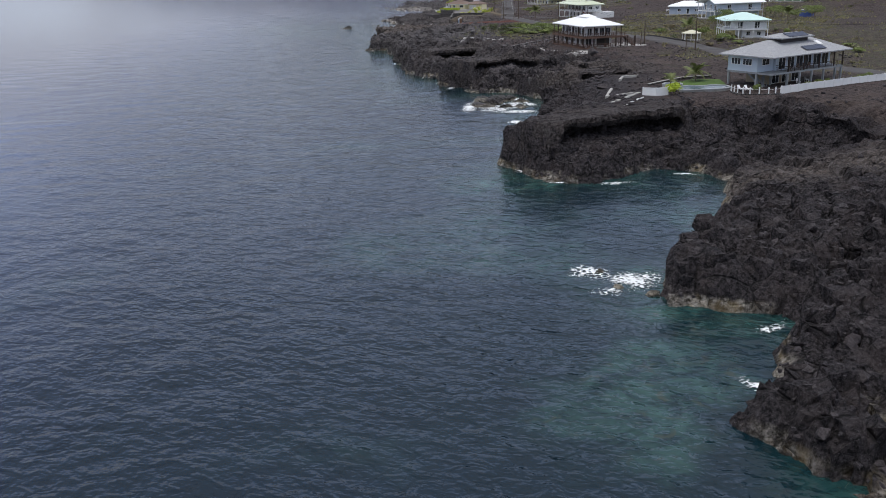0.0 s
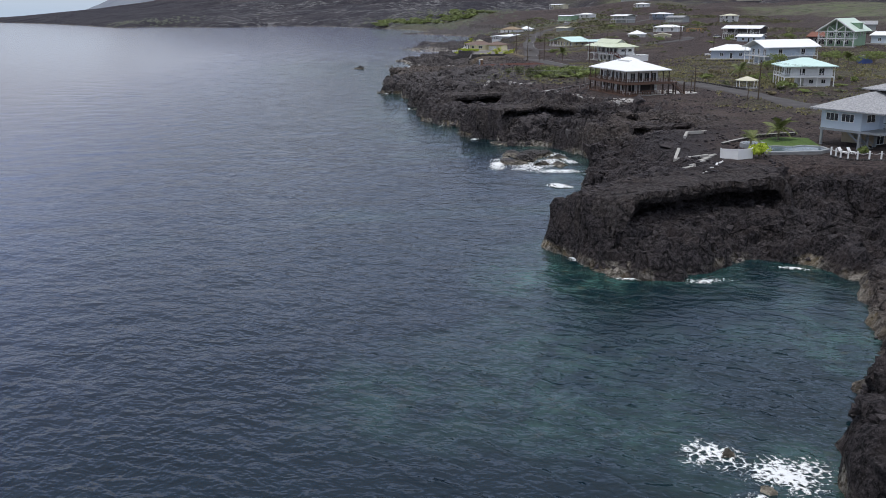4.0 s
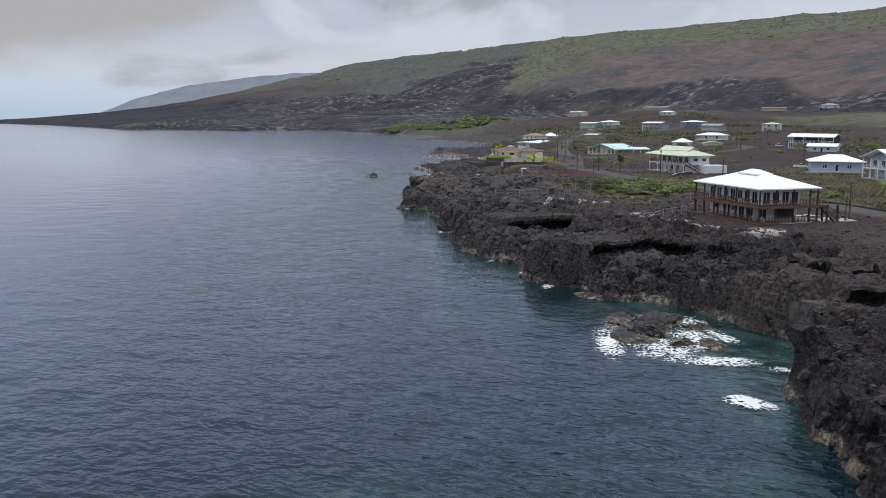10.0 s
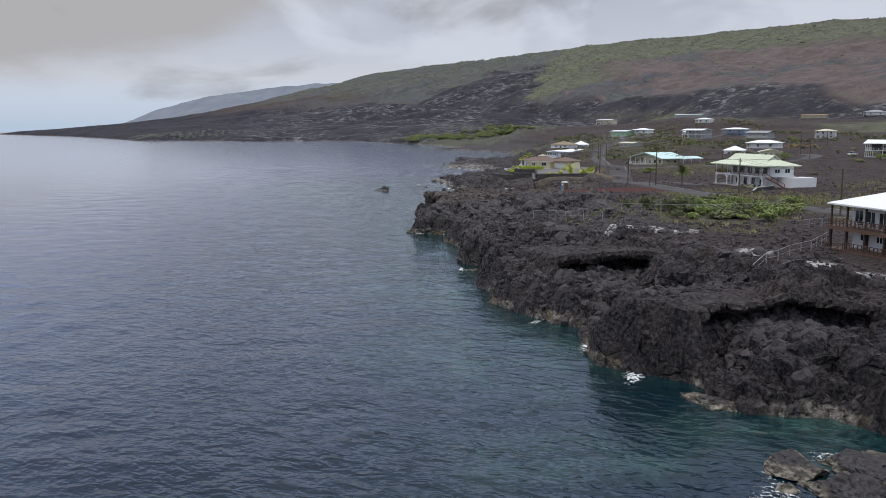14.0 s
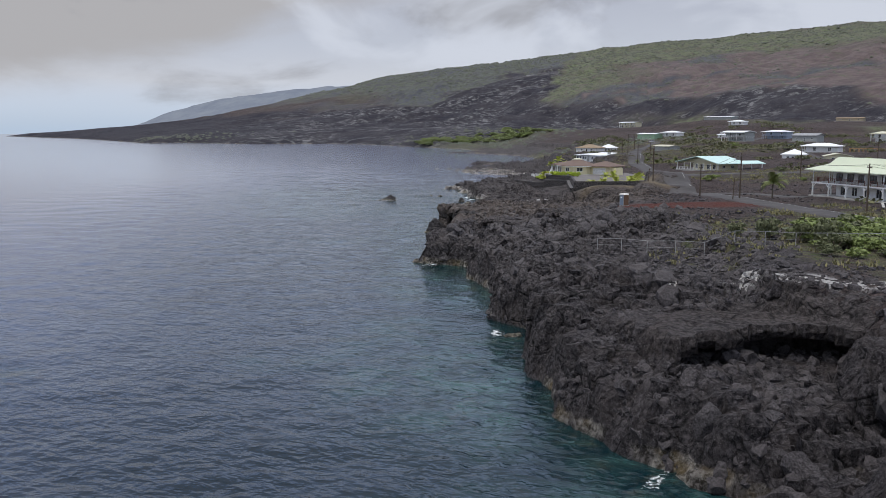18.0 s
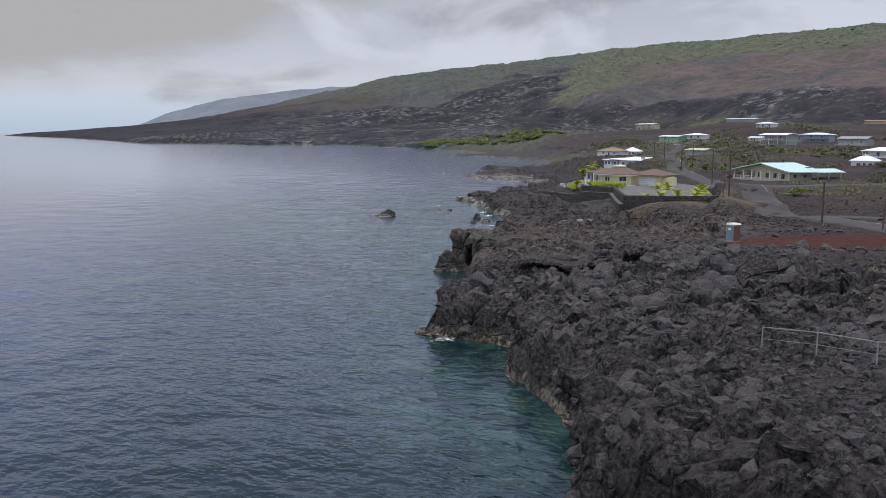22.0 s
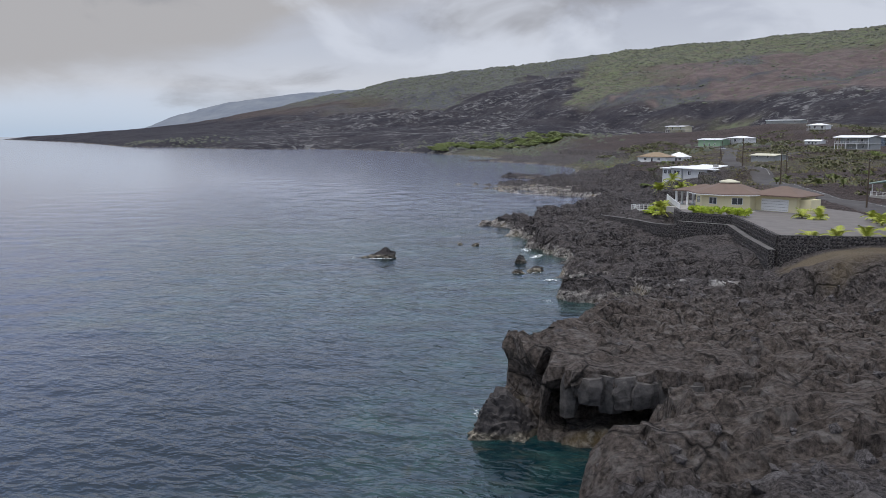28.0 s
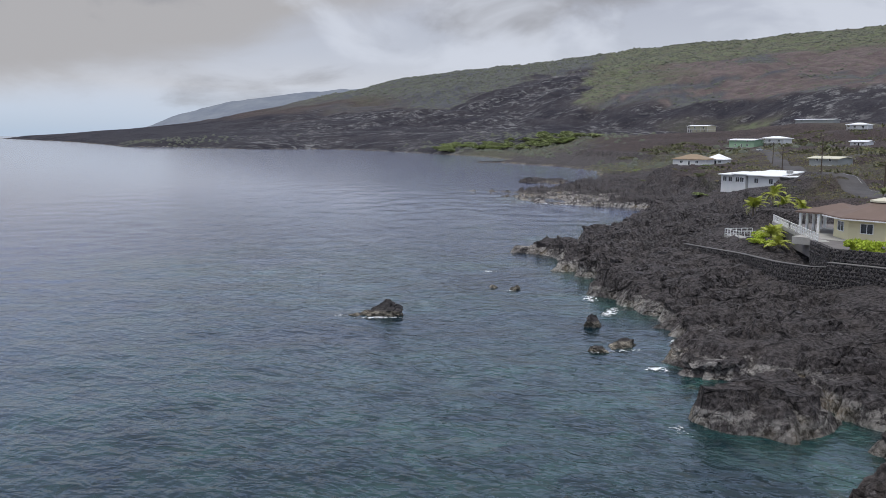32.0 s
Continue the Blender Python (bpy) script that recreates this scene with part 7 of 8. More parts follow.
BUSH = {}
for m in ("leaf_green", "leaf_olive", "leaf_bright", "leaf_dry", "leaf_bay"):
    for k in range(3):
        me = grid_mesh("leaves", *leaf_cloud(1, 1, 1, 620, 0.12, k + len(m), 8 + k))
        me.materials.append(MAT[m])
        BUSH[(m, k)] = me
stem_bm = bmesh.new()
for a in range(5):
    tube(stem_bm, [(0, 0, -0.1), (0.15 * math.cos(a * 1.3), 0.15 * math.sin(a * 1.3), 0.3), (0.4 * math.cos(a * 1.3), 0.4 * math.sin(a * 1.3), 0.65)], [0.05, 0.04, 0.02], 5)
STEMS = bpy.data.meshes.new("stems")
stem_bm.to_mesh(STEMS)
stem_bm.free()
STEMS.materials.append(MAT["palm_trunk"])


def bush(x, y, r, h, mat, label, k=0, z=None, sy=1.0, rot=0.0, group="village scrub"):
    b = thing("bush", x, y, (ground_z(x, y) if z is None else z) - 0.05, rot, label, "bush", group)
    for name, me in (("leaves", BUSH[(mat, k % 3)]), ("stem", STEMS)):
        o = new(name, me)
        o.parent = b
        o.matrix_local = Matrix.Diagonal((r, r * sy, h, 1))
    return b


def tree(x, y, h, r, mat, label, seed):
    t = thing("tree", x, y, ground_z(x, y) - 0.1, seed * 40, label, "tree", "village trees")
    bm = bmesh.new()
    tube(bm, [(0, 0, 0), (0.1, 0, h * 0.3), (0.0, 0.1, h * 0.6)], [0.22, 0.16, 0.10], 7)
    for a in range(4):
        tube(bm, [(0.05, 0, h * 0.35), (r * 0.4 * math.cos(a * 1.6), r * 0.4 * math.sin(a * 1.6), h * 0.6), (r * 0.7 * math.cos(a * 1.6), r * 0.7 * math.sin(a * 1.6), h * 0.75)], [0.09, 0.06, 0.03], 5)
    part("trunk", bm, "palm_trunk", t)
    q, f = leaf_cloud(r, r, h * 0.75, 900, 0.20, seed, 9)
    q[:, 2] += h * 0.28
    me = grid_mesh("crown", q, f)
    me.materials.append(MAT[mat])
    new("crown", me).parent = t
    return t


rng2 = random.Random(11)
palm(67.4, 190.4, 2.0, 3.0, "frond_green", "young coconut palm beside the pool lawn")
palm(60.0, 184.3, 1.6, 2.0, "frond_green", "small dark palm beside the spa")
palm(74, 401, 3.4, 3.4, "frond_green", "coconut palm in the cinder yard", 16)
palm(104, 296, 3.6, 3.2, "frond_green", "coconut palm behind the gazebo", 16)
for x, y, h, s in ((49.4, 550, 2.6, 2.6), (51.5, 547, 2.2, 2.4), (54, 549, 2.0, 2.2), (43, 522, 1.0, 1.9), (43.8, 527, 1.2, 2.2), (45.2, 529, 1.0, 2.0), (57, 548, 1.6, 2.2)):
    palm(x, y, h, s, "frond_yellow", "yellow-green palm on the cinder bank beside the lanai")
for x, y in ((46.6, 470), (49.6, 469.4), (52.6, 468.8), (56.0, 467.6), (59.6, 467)):
    palm(x, y, 0.7, 2.3, "frond_yellow", "young palm along the yard wall", 9)
for x, y, s in ((61, 469.5, 2.0), (62.5, 473, 2.3), (64, 476, 2.0), (65.5, 479, 2.2), (66, 483, 1.9), (60.5, 492, 2.4), (58.5, 494, 2.0), (67.5, 487, 2.0), (68.6, 491, 1.8)):
    palm(x, y, 0.7, s, "frond_yellow", "yellow palm in the roadside row", 11)
for x, y in ((99, 600), (104, 596), (109, 592), (96, 573), (100, 568), (92, 590), (112, 603)):
    palm(x, y, 0.8, 2.0, "frond_green", "small palm beside the road", 9)
for x, y in ((128, 300), (148, 318)):
    palm(x, y, 3.2, 2.8, "frond_green", "palm in a village garden", 12)

for k in range(95):
    a, d = rng2.uniform(0, math.tau), rng2.random() ** 0.5
    x, y = 64 + 17 * d * math.cos(a) + 2 * math.sin(a), 333 + 21 * d * math.sin(a) + 10 * d * math.cos(a)
    if abs(x - np.interp(y, [291, 325, 356, 375], [89, 80, 72, 67])) < 5.5:
        continue
    bush(x, y, rng2.uniform(1.4, 3.0), rng2.uniform(0.9, 1.9), rng2.choice(("leaf_green", "leaf_green", "leaf_olive")), "green scrub bush on black cinder", k, rot=k * 37)
for x, y, r, h in ((46, 333, 1.8, 2.6), (48.5, 330, 1.6, 2.4), (52, 329, 2.0, 2.6), (43, 336, 1.4, 1.7), (47, 318, 1.3, 1.2), (50.5, 324, 1.6, 1.6)):
    bush(x, y, r, h, "leaf_olive", "tall olive shrub beside the wire fence", int(x))
for k in range(40):
    x, y = rng2.uniform(92, 135), rng2.uniform(225, 330)
    if abs(x - np.interp(y, [222, 265, 291, 325], [97, 92, 89, 80])) > 5 and math.hypot(x - 117, y - 285) > 9 and math.hypot(x - 99, y - 279) > 4 and math.hypot(x - 137, y - 342) > 14:
        bush(x, y, rng2.uniform(0.8, 2.0), rng2.uniform(0.5, 1.4), rng2.choice(("leaf_green", "leaf_dry", "leaf_olive", "leaf_dry")), "dry scrub beside the road", k, rot=k * 53)
for k in range(60):
    x, y = rng2.uniform(70, 230), rng2.uniform(430, 900)
    if abs(x - np.interp(y, [431, 486, 581, 668, 740, 800, 900], [66, 75, 90, 109, 129, 150, 182])) > 7 and min(math.hypot(x - px, y - py) - pr * 0.8 for px, py, pz, pr in PADS) > 0:
        bush(x, y, rng2.uniform(1.0, 3.2), rng2.uniform(0.6, 1.8), rng2.choice(("leaf_green", "leaf_olive", "leaf_dry")), "low scrub on the cinder slope", k, rot=k * 71)
for k, (x, y, h, r) in enumerate(((122, 318, 4.0, 3.0), (128, 324, 4.5, 3.4), (151, 335, 4.5, 4.0), (157, 341, 4.0, 4.0), (163, 330, 4.5, 4.2), (153, 322, 3.6, 3.4), (168, 338, 4.2, 4.0), (205, 430, 4.5, 5.0), (214, 440, 4.0, 5.0), (145, 500, 3.0, 3.0), (179, 492, 2.6, 2.6), (205, 478, 4.0, 4.0), (232, 690, 4.0, 5.0), (170, 690, 3.0, 4.0), (107, 273, 2.4, 2.2), (108, 293, 2.6, 2.4))):
    tree(x, y, h, r, "leaf_green", "leafy green garden tree among the houses", k + 3)
bush(57.8, 175.6, 1.5, 2.2, "leaf_bright", "bright green shrub beside the white fence", 1)
for k in range(7):
    bush(42.9 + k * 1.15, 500.6 - k * 0.85, 1.25, 1.5, "leaf_bright", "bright yellow-green hedge along the yard wall", k, 8.05, rot=k * 50, group="hedge of the yellow house")
for x, y in ((42.3, 524.5), (41.5, 527), (43.4, 529.5), (44, 532)):
    bush(x, y, 1.3, 0.9, "leaf_bright", "bright green ground cover on the cinder bank", int(x))
for x, y, r in ((84, 176.5, 0.9), (87, 178.5, 1.0), (89.5, 179.5, 0.8), (98, 183, 1.1), (101, 185, 1.2), (74, 176, 0.8)):
    bush(x, y, r, 1.3, "leaf_green", "garden shrub beside the stilt house", int(x))

# tufts of grass
gr = np.random.default_rng(21)
gx, gy = [], []
for px, py, pr, pk in GRASS:
    if py < 1000:
        n_t = int(min(1500, pr * pr * pk * 1.6))
        a, d = gr.uniform(0, 6.283, n_t), pr * np.sqrt(gr.random(n_t))
        gx.append(px + d * np.cos(a)); gy.append(py + d * np.sin(a))
gx, gy = np.concatenate(gx), np.concatenate(gy)
clump = fbm(gx, gy, 5, 4, 321) > 0.02
off_road = np.abs(gx - np.interp(gy, [200, 222, 265, 291, 325, 356, 375, 400, 431, 452, 486, 510, 581, 668, 740, 800], [106, 97, 92, 89, 80, 72, 67, 65.5, 66, 70, 75, 79, 90, 109, 129, 150])) > 3.8
gx, gy = gx[clump & off_road], gy[clump & off_road]
gz = height_at(gx, gy)
B = 7
ga = gr.uniform(0, 6.283, (len(gx), B))
gs = gr.uniform(0.25, 0.7, (len(gx), 1)) * gr.uniform(0.7, 1.2, (len(gx), B))
bxy = np.stack([gx, gy], -1)[:, None, :] + gr.uniform(-0.4, 0.4, (len(gx), B, 2))
dirs = np.stack([np.cos(ga), np.sin(ga)], -1)
p0 = np.concatenate([bxy - dirs[..., ::-1] * (0.10, -0.10), np.broadcast_to(gz[:, None, None], (len(gx), B, 1))], -1)
p1 = np.concatenate([bxy + dirs[..., ::-1] * (0.10, -0.10), np.broadcast_to(gz[:, None, None], (len(gx), B, 1))], -1)
p2 = np.concatenate([bxy + dirs * gs[..., None] * 0.5, gz[:, None, None] + gs[..., None]], -1)
gv = np.stack([p0, p1, p2], 2).reshape(-1, 3)
me = grid_mesh("grass", gv, np.arange(len(gv)).reshape(-1, 3))
leafy("grass_blade", (0.10, 0.115, 0.035), (0.30, 0.27, 0.13))
me.materials.append(MAT["grass_blade"])
tagged(new("grass", me), "dry yellow-green grass tufts on black cinder", "grass", kind="stuff")

# low scrub between the houses
sr = np.random.default_rng(33)
ux, uy = sr.uniform(78, 330, 9000), sr.uniform(215, 1050, 9000)
thick = step(0.10, 0.5, fbm(ux, uy, 42, 4, 341) + 0.08) * (0.35 + 0.65 * step(90, 200, ux))
free = np.abs(ux - np.interp(uy, [200, 222, 265, 291, 325, 356, 375, 400, 431, 452, 486, 510, 581, 668, 740, 800, 940], [106, 97, 92, 89, 80, 72, 67, 65.5, 66, 70, 75, 79, 90, 109, 129, 150, 190])) > 6
for px, py, pz, pr in PADS:
    free &= np.hypot(ux - px, uy - py) > pr * 0.75
ok = free & (sr.random(len(ux)) < 0.75 * thick) & (coast_distance(ux, uy) > 45)
ux, uy = ux[ok], uy[ok]
uz = height_at(ux, uy)
LV = 26
us = (0.5 + 1.7 * sr.random(len(ux)) ** 2) * (1 + 0.7 * step(400, 900, uy))
cen = np.stack([ux, uy, uz], -1)[:, None, :] + sr.normal(size=(len(ux), LV, 3)) * (us[:, None, None] * (0.7, 0.7, 0.16)) + (us * 0.32)[:, None, None] * (0, 0, 1)
la = sr.normal(size=cen.shape)
la /= np.linalg.norm(la, axis=-1)[..., None]
lb = np.cross(la, sr.normal(size=cen.shape))
lb /= np.linalg.norm(lb, axis=-1)[..., None] + 1e-6
ls = us[:, None, None] * sr.uniform(0.16, 0.32, (len(ux), LV, 1))
uv = np.stack([cen - la * ls, cen + lb * ls * 0.7, cen + la * ls, cen - lb * ls * 0.7], 2).reshape(-1, 3)
me = grid_mesh("scrub", uv, np.arange(len(uv)).reshape(-1, 4))
leafy("scrub_leaf", (0.060, 0.072, 0.034), (0.175, 0.175, 0.085))
me.materials.append(MAT["scrub_leaf"])
tagged(new("scrub", me), "patchy olive and green scrub between the village houses", "scrub", kind="stuff")

# far woods on the slope and round the bay
wr = np.random.default_rng(8)
fx, fy = wr.uniform(-700, 2200, 110000), wr.uniform(900, 4000, 110000)
fv = 0.907 * fx + 0.42 * fy
bay = np.maximum(np.exp(-(((fx + 480) / 90) ** 2 + ((fy - 1800) / 90) ** 2)), np.maximum(np.exp(-(((fx - 60) / 110) ** 2 + ((fy - 1340) / 150) ** 2)), np.exp(-(((fx - 140) / 60) ** 2 + ((fy - 925) / 50) ** 2))))
vi, vj = np.clip(np.searchsorted(GX, fx), 0, nx - 1), np.clip(np.searchsorted(GY, fy), 0, ny - 1)
keep = (wr.random(len(fx)) < np.maximum(np.maximum(0.26 * veg[vj, vi], np.maximum(0.24 * meadow[vj, vi], 0.05 * soil[vj, vi])) * step(900, 1100, fv), 1.0 * bay)) & (D0[vj, vi] > 15)
fx, fy = fx[keep], fy[keep]
fz = height_at(fx, fy)
fs = wr.uniform(1.3, 3.6, len(fx)) * (1 + 0.8 * step(1500, 3500, fy))
co0, tri0 = (np.array([v for v in ((1, 0, 0), (0.3, 0.9, 0.1), (-0.8, 0.55, 0), (-0.8, -0.6, 0.1), (0.35, -0.9, 0), (0.5, 0.3, 0.75), (-0.35, 0.4, 0.9), (-0.2, -0.5, 0.7))]), np.array([(0, 1, 5), (1, 2, 6), (1, 6, 5), (2, 3, 6), (3, 7, 6), (3, 4, 7), (4, 0, 7), (0, 5, 7), (5, 6, 7)]))
ang = wr.uniform(0, 6.28, len(fx))
ca, sa = np.cos(ang)[:, None], np.sin(ang)[:, None]
tx = (co0[None, :, 0] * ca - co0[None, :, 1] * sa) * fs[:, None] + fx[:, None]
ty = (co0[None, :, 0] * sa + co0[None, :, 1] * ca) * fs[:, None] + fy[:, None]
tz = co0[None, :, 2] * fs[:, None] * 0.8 + fz[:, None] - 0.2
me = grid_mesh("woods", np.stack([tx, ty, tz], -1).reshape(-1, 3), (tri0[None] + (np.arange(len(fx)) * len(co0))[:, None, None]).reshape(-1, 3))
leafy("woods_green", (0.050, 0.056, 0.046), (0.100, 0.112, 0.074))
me.materials.append(MAT["woods_green"])
tagged(new("woods", me), "scattered green scrub and trees on the far slope", "woods", kind="stuff")


# ---- poles and wires ----
def power_pole(x, y, h, rot, label="weathered wooden utility pole beside the road"):
    z = ground_z(x, y)
    p = thing("utility_pole", x, y, z - 0.2, rot, label, "utility pole", "utility poles")
    part("mast", tube(bmesh.new(), [(0, 0, 0), (0, 0, h)], [0.17, 0.12], 8), "pole_wood", p)
    part("crossarm", slab(bmesh.new(), -1.1, 1.1, -0.07, 0.07, h - 0.75, h - 0.6), "pole_wood", p)
    for k in (-0.95, -0.35, 0.35, 0.95):
        part("insulator", tube(bmesh.new(), [(k, 0, h - 0.6), (k, 0, h - 0.42)], [0.05, 0.04], 6), "metal_grey", p)
    return Vector((x, y, z + h - 0.6))


POLES = [(118, 205, 9), (88.4, 247, 9.2), (82.3, 272, 7.2), (77, 320, 8.5), (77.4, 369, 8.6), (66, 398, 9.5), (61, 408, 7.2), (64, 458, 9.8), (78.5, 513, 9.5), (91, 585, 9.5), (103, 611, 9), (99, 637, 9.5), (107, 684, 9.5), (130, 752, 9), (172, 545, 9), (158, 506, 8.5), (230, 640, 9), (135, 398, 8.5), (110, 470, 9)]
tops = [power_pole(x, y, h, 70 + 13 * math.sin(x)) for x, y, h in POLES]


def wire(a, b, sag):
    bm = bmesh.new()
    tube(bm, [a.lerp(b, k / 10) - Vector((0, 0, sag * 4 * (k / 10) * (1 - k / 10))) for k in range(11)], [0.022] * 11, 4)
    me = bpy.data.meshes.new("power_line")
    bm.to_mesh(me)
    bm.free()
    me.materials.append(MAT["wire"])
    tagged(new("power_line", me), "thin black overhead wire between poles", "wire", "overhead wires")


for i, j in ((0, 1), (1, 2), (2, 3), (3, 4), (4, 5), (5, 6), (6, 7), (7, 8), (8, 9), (9, 10), (10, 11), (11, 12), (12, 13), (8, 18), (18, 15), (15, 14), (4, 17)):
    for off in (-0.9, 0.9):
        wire(tops[i] + Vector((off, 0, 0.2)), tops[j] + Vector((off, 0, 0.2)), 0.9)
for (x, y, h), dx, dy in ((POLES[1], -3, -1), (POLES[2], -1.6, -1.5), (POLES[5], -2.5, -3), (POLES[7], -1.6, -1.0)):
    z = ground_z(x, y)
    s = thing("stub_pole", x + dx, y + dy, ground_z(x + dx, y + dy) - 0.2, 0, "short leaning stub pole beside a utility pole", "pole", "utility poles")
    part("mast", tube(bmesh.new(), [(0, 0, 0), (0.3, 0.2, 4.6)], [0.11, 0.09], 7), "pole_wood", s)
    part("brace", beam(bmesh.new(), (0.27, 0.18, 4.2), (-dx, -dy, 4.2 + z - ground_z(x + dx, y + dy)), 0.07), "pole_wood", s)


# ---- fences and walls ----
def post_fence(pts, every, high, mat, label, wires=1, base=None):
    x0, y0 = pts[0]
    f = thing("fence", x0, y0, 0, 0, label, "fence")
    run = []
    for a, b in zip(pts, pts[1:]):
        n = max(1, round(math.hypot(b[0] - a[0], b[1] - a[1]) / every))
        run += [(a[0] + (b[0] - a[0]) * k / n, a[1] + (b[1] - a[1]) * k / n) for k in range(n)]
    run.append(pts[-1])
    tp = []
    for x, y in run:
        z = ground_z(x, y) if base is None else base
        part("post", tube(bmesh.new(), [(x - x0, y - y0, z - 0.2), (x - x0, y - y0, z + high)], [0.05, 0.05], 6), mat, f)
        tp.append((x - x0, y - y0, z + high))
    for a, b in zip(tp, tp[1:]):
        part("rail", beam(bmesh.new(), a, b, 0.06), mat, f)
        for k in range(1, wires):
            d = Vector((0, 0, high * k / wires))
            part("wire", beam(bmesh.new(), Vector(a) - d, Vector(b) - d, 0.025), mat, f)
    return f


post_fence([(24.8, 338), (30, 332), (43, 326.5), (57, 324), (68, 327), (74, 336)], 3.2, 1.7, "metal_grey", "grey pipe fence across the black lava", 2)
post_fence([(39.5, 269), (47, 276), (54.5, 283), (60, 290)], 3.4, 1.4, "metal_grey", "grey pipe fence near the brown deck", 2)
post_fence([(60, 300), (66, 304), (74, 306)], 3.2, 1.4, "metal_grey", "grey pipe fence behind the deck house", 2)


STONE = [me for me in SINGLE]


def stone_wall(pts, z0, z1, thick, label, cap=None, faced=0.0):
    """A mortared wall; where faced, single stones stand proud on its sea side for that height."""
    sr = random.Random(int(pts[0][1]))
    w = thing("stone_wall", pts[0][0], pts[0][1], 0, 0, label, "wall", "lava stone walls")
    for (a, b), ta, tb in zip(zip(pts, pts[1:]), z1, z1[1:]):
        a, b = Vector((*a, 0)) - Vector((*pts[0], 0)), Vector((*b, 0)) - Vector((*pts[0], 0))
        s = (b - a).cross(Vector((0, 0, 1))).normalized() * thick / 2
        ring = [a - s, b - s, b + s, a + s]
        part("wall_length", hexa(bmesh.new(), [r + Vector((0, 0, z0)) for r in ring], [r + Vector((0, 0, t)) for r, t in zip(ring, (ta, tb, tb, ta))]), "lava_wall", w)
        if faced:
            long = (b - a).length
            side = s.normalized()
            turn = math.degrees(math.atan2(b.y - a.y, b.x - a.x))
            for j in range(int(faced / 0.5)):
                for k in range(int(long / 0.62)):
                    u = (k + 0.5 * (j % 2) + sr.uniform(0.1, 0.6)) / (long / 0.62)
                    if u > 0.985:
                        continue
                    c = a + (b - a) * u + side * (thick / 2)
                    o = new("stone", STONE[sr.randrange(len(STONE))])
                    o.parent = w
                    o.matrix_local = pose(c.x, c.y, ta + (tb - ta) * u - 0.28 - j * 0.5 + sr.uniform(-0.05, 0.05), 0, sr.uniform(-25, 25), turn) @ Matrix.Diagonal((sr.uniform(0.26, 0.34), 0.14, sr.uniform(0.2, 0.27), 1))
        if cap:
            ring = [a - s * 1.15, b - s * 1.15, b + s * 1.15, a + s * 1.15]
            part("coping", hexa(bmesh.new(), [r + Vector((0, 0, t)) for r, t in zip(ring, (ta, tb, tb, ta))], [r + Vector((0, 0, t + 0.08)) for r, t in zip(ring, (ta, tb, tb, ta))]), cap, w)
    return w


stone_wall([(42.2, 509.5), (41.0, 501.5), (47.6, 494.6), (45.9, 481), (44.3, 467.8), (52, 466), (64, 463.5)], 3.0, [8.4, 8.4, 8.5, 8.4, 8.3, 8.4, 8.6], 0.6, "black lava-stone retaining wall with pale mortar", None, 1.5)
stone_wall([(40.2, 500.6), (46.6, 493.4), (44.9, 481), (43.2, 467)], 2.8, [6.9, 7.0, 6.6, 6.4], 0.8, "lower course of the lava-stone retaining wall", "coping_grey", 2.0)
stone_wall([(33.2, 533), (34.2, 527), (36.7, 519), (38.0, 510), (39.6, 504), (41.0, 501.5)], 2.6, [4.9, 5.2, 5.4, 5.6, 5.9, 6.2], 0.6, "curving low lava-stone wall on the shore", "coping_grey", 2.0)
stone_wall([(64.5, 464.5), (68, 478), (71, 492)], 7.2, [8.7, 8.7, 8.7], 0.5, "lava-stone wall beside the road")
stone_wall([(82, 372), (86, 380), (93, 386)], 7.6, [9.3, 9.4, 9.5], 0.4, "pale low wall round the sage-roofed house", "concrete")
stone_wall([(112, 372), (122, 362), (132, 358)], 8.2, [9.8, 10.4, 10.7], 0.5, "dark stone terrace wall below the blue house")
stone_wall([(96, 272), (93.6, 284), (91, 296)], 7.6, [8.8, 8.9, 9.0], 0.4, "low dark wall along the road")

yard = bmesh.new()
loop = [yard.verts.new((x, y, 8.12)) for x, y in ((42.0, 501.5), (47.4, 495.2), (45.8, 481), (44.8, 468.4), (52, 466.6), (63.5, 464.2), (67.5, 478), (70.5, 492), (73.5, 506), (70, 522), (60, 530), (52, 534), (46, 527), (43, 510))]
top = yard.faces.new(loop)
low = bmesh.ops.extrude_face_region(yard, geom=[top])
bmesh.ops.translate(yard, vec=(0, 0, -2.4), verts=[v for v in low["geom"] if isinstance(v, bmesh.types.BMVert)])
bmesh.ops.recalc_face_normals(yard, faces=yard.faces)
me = bpy.data.meshes.new("yard_paving")
yard.to_mesh(me)
yard.free()
me.materials.append(MAT["cinder_drive"])
tagged(new("yard_paving", me), "grey asphalt yard of the yellow house", "paving", kind="structure")

# white ramp and rail below the lanai
ramp = thing("walkway", 46.4, 525.4, 8.2, 0, "grey walkway with white picket rail beside the lanai", "walkway")
part("ramp", beam(bmesh.new(), (-2.7, -15.5, -0.3), (2.0, 11.3, -0.3), 1.6, 0.5), "concrete", ramp)
railing(ramp, [(-3.4, -15.4), (-0.8, -0.2), (1.4, 11.4)], -0.05, "trim_white", 1.0, 0.9, 2)
landing = thing("lookout", 42.8, 534.5, 5.0, 10, "small grey concrete lookout with white rail", "platform")
part("slab", slab(bmesh.new(), -2.4, 2.4, -2.2, 2.2, -1.6, 1.0), "concrete", landing)
railing(landing, [(2.3, -2.1), (-2.3, -2.1), (-2.3, 2.1), (2.3, 2.1)], 1.0, "trim_white", 1.0, 0.9, 2)

